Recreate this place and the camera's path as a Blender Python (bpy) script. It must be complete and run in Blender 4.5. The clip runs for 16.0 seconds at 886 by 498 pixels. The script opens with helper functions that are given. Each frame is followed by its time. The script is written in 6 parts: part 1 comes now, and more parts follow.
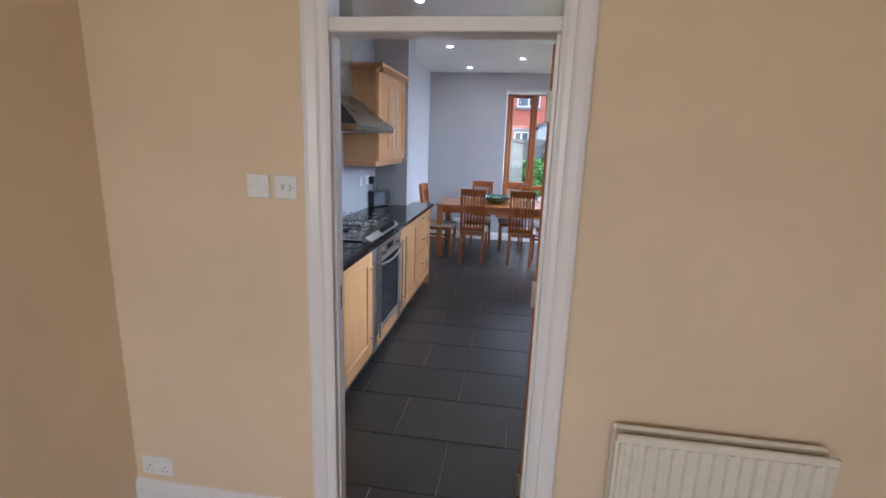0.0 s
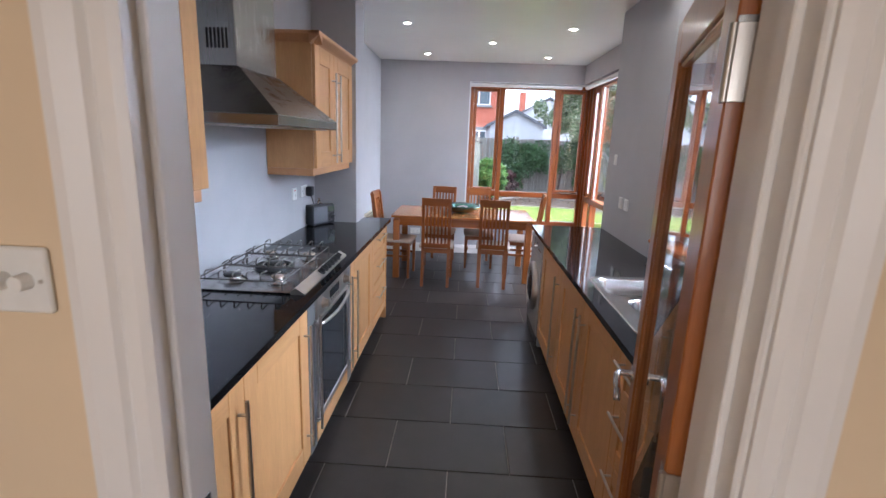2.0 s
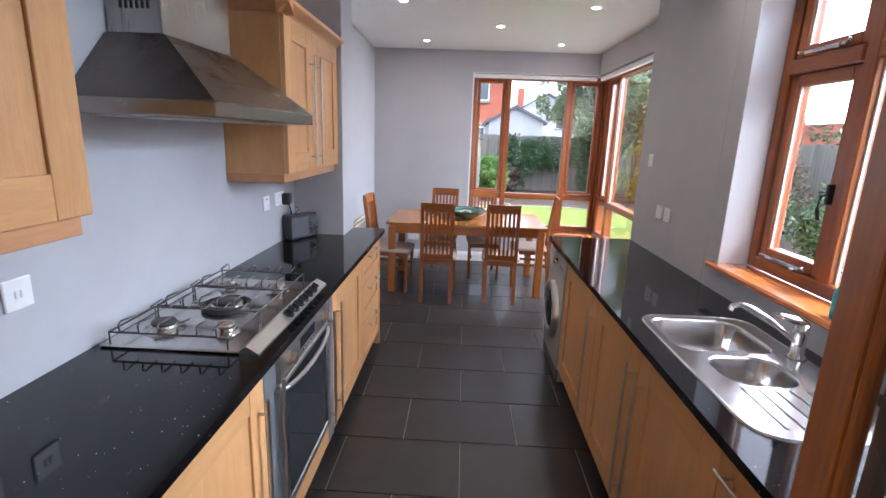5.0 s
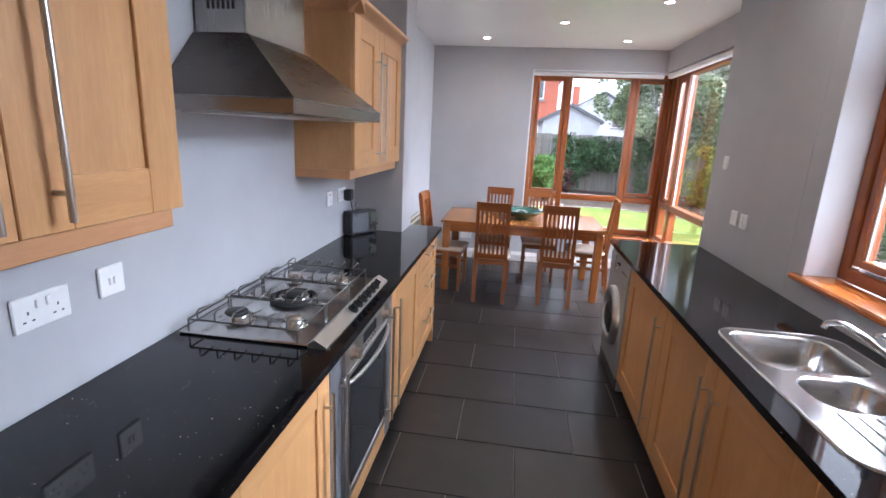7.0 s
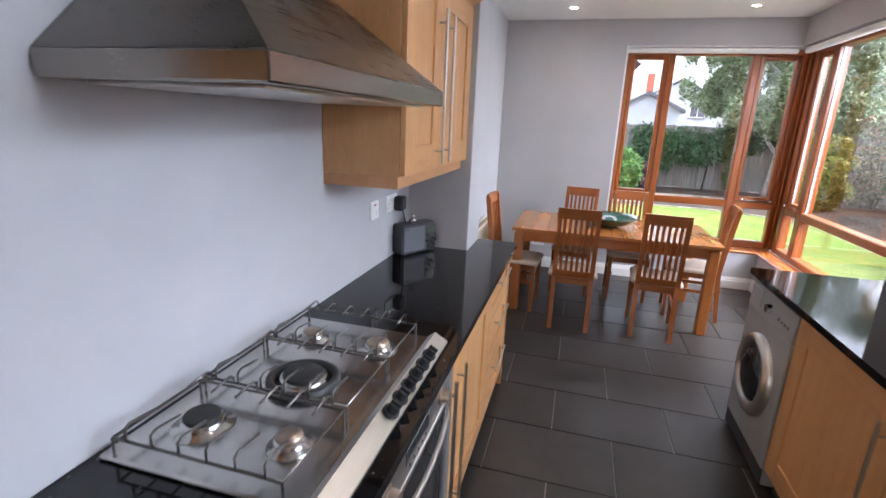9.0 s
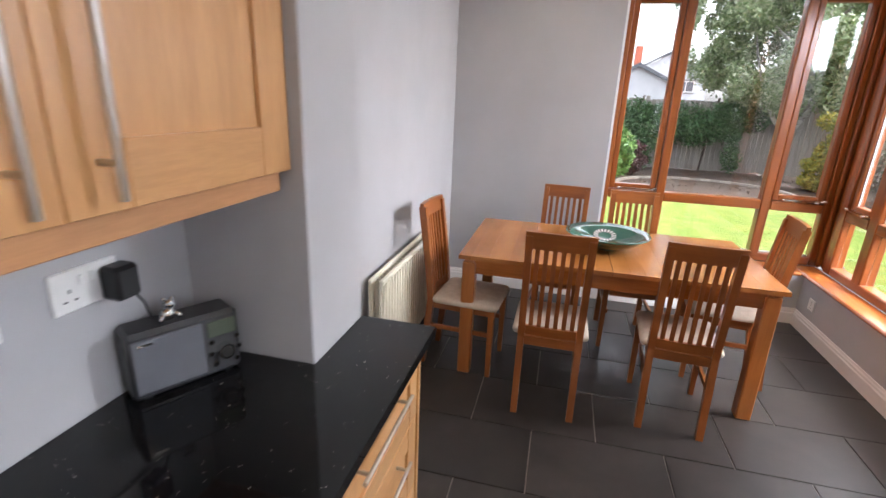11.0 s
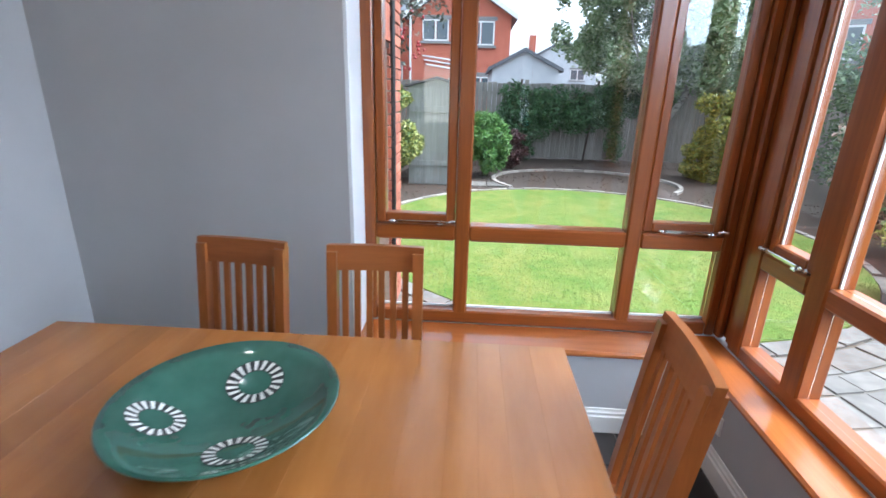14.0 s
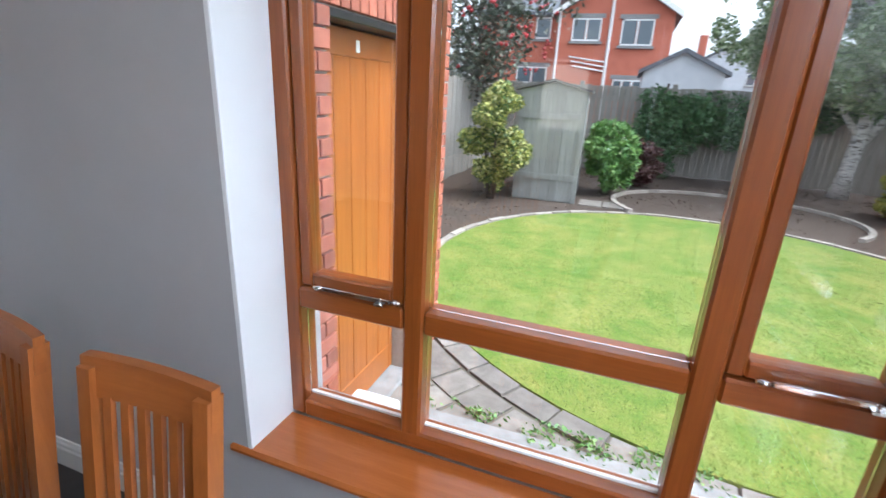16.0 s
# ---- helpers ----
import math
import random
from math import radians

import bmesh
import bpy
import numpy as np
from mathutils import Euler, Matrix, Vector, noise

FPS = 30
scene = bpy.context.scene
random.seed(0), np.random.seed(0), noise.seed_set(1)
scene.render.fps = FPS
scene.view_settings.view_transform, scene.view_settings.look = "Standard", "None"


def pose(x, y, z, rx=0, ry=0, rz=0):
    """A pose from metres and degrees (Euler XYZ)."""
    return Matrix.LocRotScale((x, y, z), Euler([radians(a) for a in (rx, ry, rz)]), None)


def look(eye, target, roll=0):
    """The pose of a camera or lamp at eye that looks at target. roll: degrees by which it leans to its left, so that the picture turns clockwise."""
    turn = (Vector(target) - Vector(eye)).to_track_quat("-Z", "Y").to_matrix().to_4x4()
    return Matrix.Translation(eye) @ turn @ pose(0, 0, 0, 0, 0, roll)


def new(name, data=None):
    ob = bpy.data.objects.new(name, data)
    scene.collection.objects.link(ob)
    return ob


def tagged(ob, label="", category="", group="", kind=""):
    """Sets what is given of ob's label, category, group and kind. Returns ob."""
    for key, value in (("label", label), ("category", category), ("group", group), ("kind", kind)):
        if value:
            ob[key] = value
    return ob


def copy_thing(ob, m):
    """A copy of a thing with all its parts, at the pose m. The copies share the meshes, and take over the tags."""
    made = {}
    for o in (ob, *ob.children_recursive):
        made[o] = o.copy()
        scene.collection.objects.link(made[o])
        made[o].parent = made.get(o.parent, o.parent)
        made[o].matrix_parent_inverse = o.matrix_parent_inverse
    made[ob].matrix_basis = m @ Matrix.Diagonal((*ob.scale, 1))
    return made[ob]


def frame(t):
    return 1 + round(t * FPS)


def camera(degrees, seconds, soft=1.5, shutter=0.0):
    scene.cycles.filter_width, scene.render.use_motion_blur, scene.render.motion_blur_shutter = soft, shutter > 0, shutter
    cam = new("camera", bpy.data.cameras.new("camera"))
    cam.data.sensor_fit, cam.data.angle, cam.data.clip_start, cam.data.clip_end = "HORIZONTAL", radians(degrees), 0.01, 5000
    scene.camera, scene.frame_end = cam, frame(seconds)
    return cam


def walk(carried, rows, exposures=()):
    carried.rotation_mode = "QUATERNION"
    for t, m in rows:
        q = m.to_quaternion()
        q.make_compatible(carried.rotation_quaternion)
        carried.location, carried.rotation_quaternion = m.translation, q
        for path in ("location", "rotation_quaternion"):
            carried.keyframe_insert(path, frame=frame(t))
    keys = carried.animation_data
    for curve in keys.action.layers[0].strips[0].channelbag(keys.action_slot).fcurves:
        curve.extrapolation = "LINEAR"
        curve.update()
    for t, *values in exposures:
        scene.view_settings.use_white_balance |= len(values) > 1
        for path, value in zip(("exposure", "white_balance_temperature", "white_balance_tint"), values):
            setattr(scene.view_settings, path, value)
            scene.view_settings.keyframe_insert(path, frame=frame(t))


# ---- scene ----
cam = camera(85.7, 16.0, soft=1.5, shutter=0.3)
PATH = [
    (0, (-0.032, 0.171, 1.613), (-0.321, 2.1, 1.17), 1.9),
    (0.5, (-0.097, 0.476, 1.619), (-0.312, 2.414, 1.174), 1.9),
    (1, (-0.192, 0.765, 1.603), (-0.335, 2.709, 1.157), 2.0),
    (1.5, (-0.28, 1.001, 1.636), (-0.378, 2.949, 1.19), 2.2),
    (2, (-0.291, 1.224, 1.623), (-0.371, 3.172, 1.179), 2.2),
    (2.5, (-0.281, 1.434, 1.63), (-0.356, 3.382, 1.186), 2.1),
    (3, (-0.34, 1.612, 1.614), (-0.405, 3.561, 1.17), 2.1),
    (5.5, (-0.374, 1.855, 1.627), (-0.449, 3.8, 1.168), 2.1),
    (6, (-0.404, 1.848, 1.625), (-0.513, 3.792, 1.166), 2.3),
    (6.5, (-0.432, 1.855, 1.626), (-0.601, 3.792, 1.162), 2.7),
    (7, (-0.432, 1.872, 1.625), (-0.698, 3.797, 1.152), 2.7),
    (7.5, (-0.441, 1.957, 1.602), (-0.796, 3.865, 1.119), 2.8),
    (8, (-0.532, 2.122, 1.612), (-0.968, 4.01, 1.117), 2.6),
    (8.2, (-0.552, 2.199, 1.622), (-1.024, 4.078, 1.125), 2.5),
    (10.3, (-0.756, 3.603, 1.597), (-1.268, 5.449, 1.021), 2.2),
    (10.5, (-0.71, 3.767, 1.6), (-1.202, 5.615, 1.014), 2.3),
    (11, (-0.624, 4.17, 1.592), (-1.067, 6.023, 0.986), 2.3),
    (11.5, (-0.5, 4.556, 1.603), (-0.896, 6.416, 0.984), 1.9),
    (12, (-0.36, 4.96, 1.576), (-0.682, 6.836, 0.96), 1.9),
    (12.5, (-0.276, 5.339, 1.567), (-0.524, 7.221, 0.937), 1.7),
    (13, (-0.148, 5.659, 1.55), (-0.34, 7.547, 0.919), 1.4),
    (13.5, (0.025, 5.986, 1.529), (-0.089, 7.881, 0.898), 1.5),
    (14, (0.212, 6.243, 1.505), (0.109, 8.14, 0.879), 1.5),
    (14.5, (0.432, 6.471, 1.522), (0.29, 8.362, 0.887), 1.5),
    (15, (0.583, 6.719, 1.524), (0.361, 8.599, 0.878), 2.1),
    (15.5, (0.584, 6.954, 1.521), (0.248, 8.824, 0.894), 3.2),
    (16, (0.688, 7.202, 1.546), (0.049, 8.986, 0.905), 2.9),
]
LIGHT = [
    (0.0, 2.7, 5050, 11), (1.0, 2.7, 5050, 11), (2.0, 2.85, 5350, 13), (2.7, 2.9, 5500, 14), (8.2, 2.95, 5600, 14),
    (10.5, 2.9, 6100, 14), (12.2, 2.6, 6200, 14), (13.2, 2.38, 5300, 5), (14.5, 2.2, 5300, 7), (16.0, 2.1, 5550, 8),
]
walk(cam, [(t, look(eye, target, roll)) for t, eye, target, roll in PATH], LIGHT)

# ---- world, sun, lamps ----
world = bpy.data.worlds.new("overcast_sky")
scene.world = world
world.use_nodes = True
wn = world.node_tree
wn.nodes.clear()
w_out = wn.nodes.new("ShaderNodeOutputWorld")
w_bg = wn.nodes.new("ShaderNodeBackground")
w_sky = wn.nodes.new("ShaderNodeTexSky")
w_sky.sky_type = "NISHITA"
w_sky.sun_disc = False
w_sky.sun_elevation = radians(50)
w_sky.sun_rotation = radians(88)
w_sky.dust_density = 4.0
w_sky.air_density = 1.0
w_hsv = wn.nodes.new("ShaderNodeHueSaturation")
w_hsv.inputs["Saturation"].default_value = 0.18
w_bg.inputs["Strength"].default_value = 0.12
wn.links.new(w_sky.outputs[0], w_hsv.inputs["Color"])
wn.links.new(w_hsv.outputs[0], w_bg.inputs[0])
wn.links.new(w_bg.outputs[0], w_out.inputs[0])

sun = new("sun", bpy.data.lights.new("sun", "SUN"))
sun.data.energy = 0.75
sun.data.angle = radians(25)
sun.data.color = (1.0, 0.96, 0.9)
sun.matrix_world = look((9, 11, 16), (1, 11, 0))


# warm fill lamp in an unseen opening added behind the camera
hall_lamp = new("hall_fill_light", bpy.data.lights.new("hall_fill_light", "AREA"))
hall_lamp.data.shape, hall_lamp.data.size, hall_lamp.data.size_y = "RECTANGLE", 1.9, 1.5
hall_lamp.data.energy, hall_lamp.data.color = 5.4, (1.0, 0.85, 0.67)
hall_lamp.matrix_world = look((-0.3, -2.15, 1.5), (-0.2, 1.0, 1.2))

kitchen_lamp = new("sky_light_kitchen_window", bpy.data.lights.new("sky_light_kitchen_window", "AREA"))
kitchen_lamp.data.shape, kitchen_lamp.data.size, kitchen_lamp.data.size_y = "RECTANGLE", 2.0, 1.4
kitchen_lamp.data.energy, kitchen_lamp.data.color = 35, (0.84, 0.92, 1.0)
kitchen_lamp.matrix_world = look((3.2, 3.5, 2.9), (-1.5, 3.5, 1.1))

dining_lamp = new("sky_light_dining_window", bpy.data.lights.new("sky_light_dining_window", "AREA"))
dining_lamp.data.shape, dining_lamp.data.size, dining_lamp.data.size_y = "RECTANGLE", 1.8, 1.4
dining_lamp.data.energy, dining_lamp.data.color = 24, (0.90, 0.95, 1.0)
dining_lamp.matrix_world = look((3.7, 7.2, 2.6), (-1.5, 6.7, 0.9))

SPOTS = [(-0.08, 3.2), (-0.885, 4.2), (0.64, 4.2), (-0.082, 5.118), (-0.902, 6.031), (0.654, 6.089), (-0.065, 6.832), (-0.84, 7.634), (0.682, 7.664)]
CEIL = 2.68
for sx, sy in SPOTS:
    lamp = new("downlight_lamp", bpy.data.lights.new("downlight_lamp", "SPOT"))
    lamp.data.energy, lamp.data.color = 1.15, (1.0, 0.86, 0.71)
    lamp.data.spot_size, lamp.data.spot_blend, lamp.data.shadow_soft_size = radians(150), 1.0, 0.04
    lamp.location = (sx, sy, CEIL - 0.015)

# ---- materials ----
def nodes_of(name, rough=0.5, metal=0.0, spec=0.5):
    m = bpy.data.materials.new(name)
    m.use_nodes = True
    nt = m.node_tree
    b = nt.nodes["Principled BSDF"]
    b.inputs["Roughness"].default_value = rough
    b.inputs["Metallic"].default_value = metal
    b.inputs["Specular IOR Level"].default_value = spec
    return m, nt, b


def coords(nt, scale=(1, 1, 1), shuffle=False):
    tc = nt.nodes.new("ShaderNodeTexCoord")
    mp = nt.nodes.new("ShaderNodeMapping")
    mp.inputs["Scale"].default_value = scale
    src = tc.outputs["Object"]
    if shuffle:
        oi = nt.nodes.new("ShaderNodeObjectInfo")
        mul = nt.nodes.new("ShaderNodeMath")
        mul.operation = "MULTIPLY"
        mul.inputs[1].default_value = 37.0
        nt.links.new(oi.outputs["Random"], mul.inputs[0])
        add = nt.nodes.new("ShaderNodeVectorMath")
        nt.links.new(src, add.inputs[0])
        nt.links.new(mul.outputs[0], add.inputs[1])
        src = add.outputs[0]
    nt.links.new(src, mp.inputs["Vector"])
    return mp.outputs[0]


def noise_tex(nt, vec, scale, detail=4, rough=0.6):
    n = nt.nodes.new("ShaderNodeTexNoise")
    n.inputs["Scale"].default_value, n.inputs["Detail"].default_value, n.inputs["Roughness"].default_value = scale, detail, rough
    nt.links.new(vec, n.inputs["Vector"])
    return n.outputs["Fac"]


def ramp(nt, fac, stops):
    r = nt.nodes.new("ShaderNodeValToRGB")
    el = r.color_ramp.elements
    el[0].position, el[0].color = stops[0][0], (*stops[0][1], 1)
    el[1].position, el[1].color = stops[-1][0], (*stops[-1][1], 1)
    for p, c in stops[1:-1]:
        e = el.new(p)
        e.color = (*c, 1)
    nt.links.new(fac, r.inputs[0])
    return r.outputs[0]


def mixed(nt, fac, a, b, kind="MIX"):
    m = nt.nodes.new("ShaderNodeMix")
    m.data_type, m.blend_type = "RGBA", kind
    for sock, v in ((m.inputs[0], fac), (m.inputs[6], a), (m.inputs[7], b)):
        if isinstance(v, (int, float)):
            sock.default_value = v
        elif isinstance(v, tuple):
            sock.default_value = (*v, 1)
        else:
            nt.links.new(v, sock)
    return m.outputs[2]


def bumped(nt, b, fac, strength=0.1, dist=0.002):
    n = nt.nodes.new("ShaderNodeBump")
    n.inputs["Strength"].default_value, n.inputs["Distance"].default_value = strength, dist
    nt.links.new(fac, n.inputs["Height"])
    nt.links.new(n.outputs[0], b.inputs["Normal"])


def random_of(nt, island=False):
    if island:
        return nt.nodes.new("ShaderNodeNewGeometry").outputs["Random Per Island"]
    return nt.nodes.new("ShaderNodeObjectInfo").outputs["Random"]


def spread(nt, fac, lo, hi):
    m = nt.nodes.new("ShaderNodeMapRange")
    m.inputs[3].default_value, m.inputs[4].default_value = lo, hi
    nt.links.new(fac, m.inputs[0])
    return m.outputs[0]


def paint(name, c, rough=0.6, mottle=0.05, bump=0.06, scale=120):
    """Wall or gloss paint: faint roller texture and a slight unevenness of tone."""
    m, nt, b = nodes_of(name, rough)
    v = coords(nt)
    big = noise_tex(nt, v, 1.7, 3)
    dark = tuple(x * (1 - mottle) for x in c)
    light = tuple(min(1, x * (1 + mottle)) for x in c)
    nt.links.new(ramp(nt, big, [(0.3, dark), (0.7, light)]), b.inputs["Base Color"])
    bumped(nt, b, noise_tex(nt, v, scale, 3), bump, 0.002)
    return m


def wood(name, c1, c2, axis=2, rough=0.4, stretch=14, scale=5.0, rand=0.14, coat=0.0, streak=0.24):
    """Varnished wood with the grain along one axis; each piece its own figure and tone."""
    m, nt, b = nodes_of(name, rough)
    s = [stretch, stretch, stretch]
    s[axis] = 1.0
    v = coords(nt, tuple(s), True)
    g = noise_tex(nt, v, scale * 0.55, 5, 0.62)
    fine = noise_tex(nt, v, scale * 4, 3, 0.7)
    base = ramp(nt, g, [(0.25, c2), (0.5, tuple((p + q) / 2 for p, q in zip(c1, c2))), (0.72, c1)])
    mult = mixed(nt, streak, base, ramp(nt, fine, [(0.3, (0.55, 0.5, 0.45)), (0.65, (1, 1, 1))]), "MULTIPLY")
    v2 = coords(nt)
    patch = ramp(nt, noise_tex(nt, v2, 2.3, 2), [(0.3, (1 - rand, 1 - rand, 1 - rand)), (0.7, (1, 1, 1))])
    tone = mixed(nt, 1.0, mult, patch, "MULTIPLY")
    hsv = nt.nodes.new("ShaderNodeHueSaturation")
    nt.links.new(spread(nt, random_of(nt), 1 - rand, 1 + rand), hsv.inputs["Value"])
    nt.links.new(tone, hsv.inputs["Color"])
    nt.links.new(hsv.outputs[0], b.inputs["Base Color"])
    nt.links.new(spread(nt, fine, rough - 0.015, rough + 0.025), b.inputs["Roughness"])
    b.inputs["Coat Weight"].default_value = coat
    b.inputs["Coat Roughness"].default_value = 0.12
    bumped(nt, b, fine, 0.02, 0.0006)
    return m


def metal(name, c, rough=0.28, axis=1, brushed=True):
    m, nt, b = nodes_of(name, rough, 1.0)
    s = [90, 90, 90]
    s[axis] = 1.5
    v = coords(nt, tuple(s))
    n = noise_tex(nt, v, 4, 3)
    smear = noise_tex(nt, coords(nt), 6, 3)
    nt.links.new(ramp(nt, n, [(0.2, tuple(x * 0.86 for x in c)), (0.8, c)]), b.inputs["Base Color"])
    mx = nt.nodes.new("ShaderNodeMath")
    mx.operation = "ADD"
    nt.links.new(spread(nt, n, rough - 0.05, rough + 0.07), mx.inputs[0])
    nt.links.new(spread(nt, smear, -0.05, 0.06), mx.inputs[1])
    nt.links.new(mx.outputs[0], b.inputs["Roughness"])
    if brushed:
        bumped(nt, b, n, 0.03, 0.0005)
    return m


def plain(name, c, rough=0.5, metal_=0.0, mottle=0.04, spec=0.5):
    m, nt, b = nodes_of(name, rough, metal_, spec)
    n = noise_tex(nt, coords(nt), 25, 3)
    nt.links.new(ramp(nt, n, [(0.3, tuple(x * (1 - mottle) for x in c)), (0.7, tuple(min(1, x * (1 + mottle)) for x in c))]), b.inputs["Base Color"])
    nt.links.new(spread(nt, n, max(0.02, rough - 0.05), rough + 0.05), b.inputs["Roughness"])
    return m


def glass(name, tint=(1, 1, 1), rough=0.0):
    m, nt, b = nodes_of(name, rough)
    b.inputs["Transmission Weight"].default_value = 1.0
    b.inputs["Base Color"].default_value = (*tint, 1)
    b.inputs["IOR"].default_value = 1.45
    return m


def granite(name):
    m, nt, b = nodes_of(name, 0.05, 0.0, 0.42)
    v = coords(nt)
    vo = nt.nodes.new("ShaderNodeTexVoronoi")
    vo.inputs["Scale"].default_value = 120
    nt.links.new(v, vo.inputs["Vector"])
    size = noise_tex(nt, v, 55, 2)
    fleck = nt.nodes.new("ShaderNodeMath")
    fleck.operation = "LESS_THAN"
    nt.links.new(vo.outputs["Distance"], fleck.inputs[0])
    nt.links.new(spread(nt, size, -0.42, 0.42), fleck.inputs[1])
    base = ramp(nt, noise_tex(nt, v, 60, 4), [(0.35, (0.003, 0.003, 0.0035)), (0.75, (0.010, 0.0095, 0.010))])
    col = mixed(nt, fleck.outputs[0], base, (0.62, 0.56, 0.50))
    nt.links.new(col, b.inputs["Base Color"])
    nt.links.new(spread(nt, noise_tex(nt, v, 5, 3), 0.03, 0.08), b.inputs["Roughness"])
    return m


def slate(name):
    m, nt, b = nodes_of(name, 0.36, 0.0, 0.5)
    v = coords(nt, (1, 1, 1), True)
    n1 = noise_tex(nt, v, 3.2, 6, 0.62)
    n2 = noise_tex(nt, v, 30, 4)
    c = ramp(nt, n1, [(0.3, (0.017, 0.0142, 0.013)), (0.6, (0.031, 0.026, 0.0235)), (0.8, (0.050, 0.042, 0.037))])
    hsv = nt.nodes.new("ShaderNodeHueSaturation")
    nt.links.new(spread(nt, random_of(nt), 0.8, 1.25), hsv.inputs["Value"])
    nt.links.new(c, hsv.inputs["Color"])
    nt.links.new(hsv.outputs[0], b.inputs["Base Color"])
    nt.links.new(spread(nt, n1, 0.27, 0.40), b.inputs["Roughness"])
    bumped(nt, b, n2, 0.05, 0.002)
    return m


def leafy(name, colours, rough=0.5):
    """Leaves: every leaf takes its own tone."""
    m, nt, b = nodes_of(name, rough)
    r = random_of(nt, True)
    k = len(colours) - 1
    nt.links.new(ramp(nt, r, [(i / k, c) for i, c in enumerate(colours)]), b.inputs["Base Color"])
    b.inputs["Subsurface Weight"].default_value = 0.0
    b.inputs["Transmission Weight"].default_value = 0.0
    return m


def stony(name, cols, rough=0.85, scale=14, by_piece=True, bump=0.35):
    m, nt, b = nodes_of(name, rough)
    v = coords(nt, (1, 1, 1), True)
    n = noise_tex(nt, v, scale, 6, 0.65)
    c = ramp(nt, n, [(0.3, cols[0]), (0.7, cols[1])])
    if by_piece:
        hsv = nt.nodes.new("ShaderNodeHueSaturation")
        nt.links.new(spread(nt, random_of(nt), 0.72, 1.22), hsv.inputs["Value"])
        nt.links.new(c, hsv.inputs["Color"])
        c = hsv.outputs[0]
    nt.links.new(c, b.inputs["Base Color"])
    bumped(nt, b, n, bump, 0.006)
    return m


M = {}
M["grey_wall"] = paint("grey_wall_paint", (0.44, 0.432, 0.440), 0.75)
M["cream_wall"] = paint("cream_wall_paint", (0.74, 0.588, 0.395), 0.7)
M["cream_ceiling"] = paint("white_ceiling_paint", (0.80, 0.80, 0.77), 0.7)
M["ceiling"] = paint("ceiling_paint", (0.80, 0.81, 0.76), 0.28, 0.03, 0.02)
M["white_gloss"] = paint("white_gloss_paint", (0.80, 0.77, 0.74), 0.3, 0.02, 0.02, 40)
M["white_reveal"] = paint("white_reveal_paint", (0.78, 0.79, 0.80), 0.5)
M["maple"] = wood("maple_upright", (0.67, 0.362, 0.146), (0.55, 0.285, 0.108), 2, 0.36, 9, 3.5, 0.05)
M["maple_h"] = wood("maple_lengthwise", (0.67, 0.362, 0.146), (0.55, 0.285, 0.108), 1, 0.36, 9, 3.5, 0.05)
M["maple_pelmet"] = wood("maple_pelmet", (0.60, 0.305, 0.135), (0.52, 0.255, 0.108), 1, 0.38, 9, 3.5, 0.05)
M["cherry_x"] = wood("cherry_x", (0.53, 0.185, 0.038), (0.27, 0.078, 0.014), 0, 0.26, 16, 2.4, 0.24, 0.25)
M["table_top"] = wood("cherry_table_boards", (0.49, 0.196, 0.048), (0.33, 0.118, 0.025), 1, 0.25, 6, 1.6, 0.15, 0.3, 0.09)
M["cherry_y"] = wood("cherry_y", (0.50, 0.185, 0.042), (0.35, 0.115, 0.023), 1, 0.30, 12, 3.0, 0.08, 0.2)
M["cherry_z"] = wood("cherry_z", (0.46, 0.165, 0.036), (0.31, 0.10, 0.02), 2, 0.34, 12, 3.0, 0.08, 0.1)
for ax_, k_ in enumerate("xyz"):
    M["chair_" + k_] = wood("chair_wood_" + k_, (0.39, 0.125, 0.026), (0.26, 0.075, 0.014), ax_, 0.34, 12, 3.0, 0.08, 0.15)
M["frame_x"] = wood("stained_softwood_x", (0.36, 0.10, 0.017), (0.22, 0.054, 0.008), 0, 0.3, 20, 3.5, 0.06, 0.3)
M["frame_y"] = wood("stained_softwood_y", (0.36, 0.10, 0.017), (0.22, 0.054, 0.008), 1, 0.3, 20, 3.5, 0.06, 0.3)
M["frame_z"] = wood("stained_softwood_z", (0.36, 0.10, 0.017), (0.22, 0.054, 0.008), 2, 0.3, 20, 3.5, 0.06, 0.3)
M["sill"] = wood("sill_wood", (0.52, 0.16, 0.036), (0.38, 0.105, 0.02), 0, 0.22, 16, 3.0, 0.05, 0.4)
M["sill_y"] = wood("sill_wood_y", (0.52, 0.16, 0.036), (0.38, 0.105, 0.02), 1, 0.22, 16, 3.0, 0.05, 0.4)
M["door_wood"] = wood("door_wood", (0.47, 0.165, 0.034), (0.32, 0.095, 0.017), 2, 0.3, 22, 3.5, 0.05, 0.3)
M["ext_door"] = wood("varnished_board_door", (0.46, 0.155, 0.028), (0.34, 0.105, 0.018), 2, 0.35, 22, 3.0, 0.08, 0.2)
M["steel"] = metal("brushed_steel", (0.62, 0.60, 0.57), 0.3, 1)
# hood steel in three tones: dim reflections coloured into the canopy, brighter on lip, chimney
M["steel_dark"] = metal("canopy_steel_dim_reflection", (0.19, 0.168, 0.15), 0.27, 1)
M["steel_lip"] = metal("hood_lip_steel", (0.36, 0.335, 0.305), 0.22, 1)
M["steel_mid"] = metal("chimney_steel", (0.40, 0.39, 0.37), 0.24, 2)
M["steel_x"] = metal("brushed_steel_x", (0.56, 0.545, 0.53), 0.2, 0)
M["chrome"] = metal("chrome", (0.80, 0.80, 0.80), 0.09, 2, False)
M["handle_steel"] = metal("handle_steel", (0.58, 0.54, 0.49), 0.3, 2)
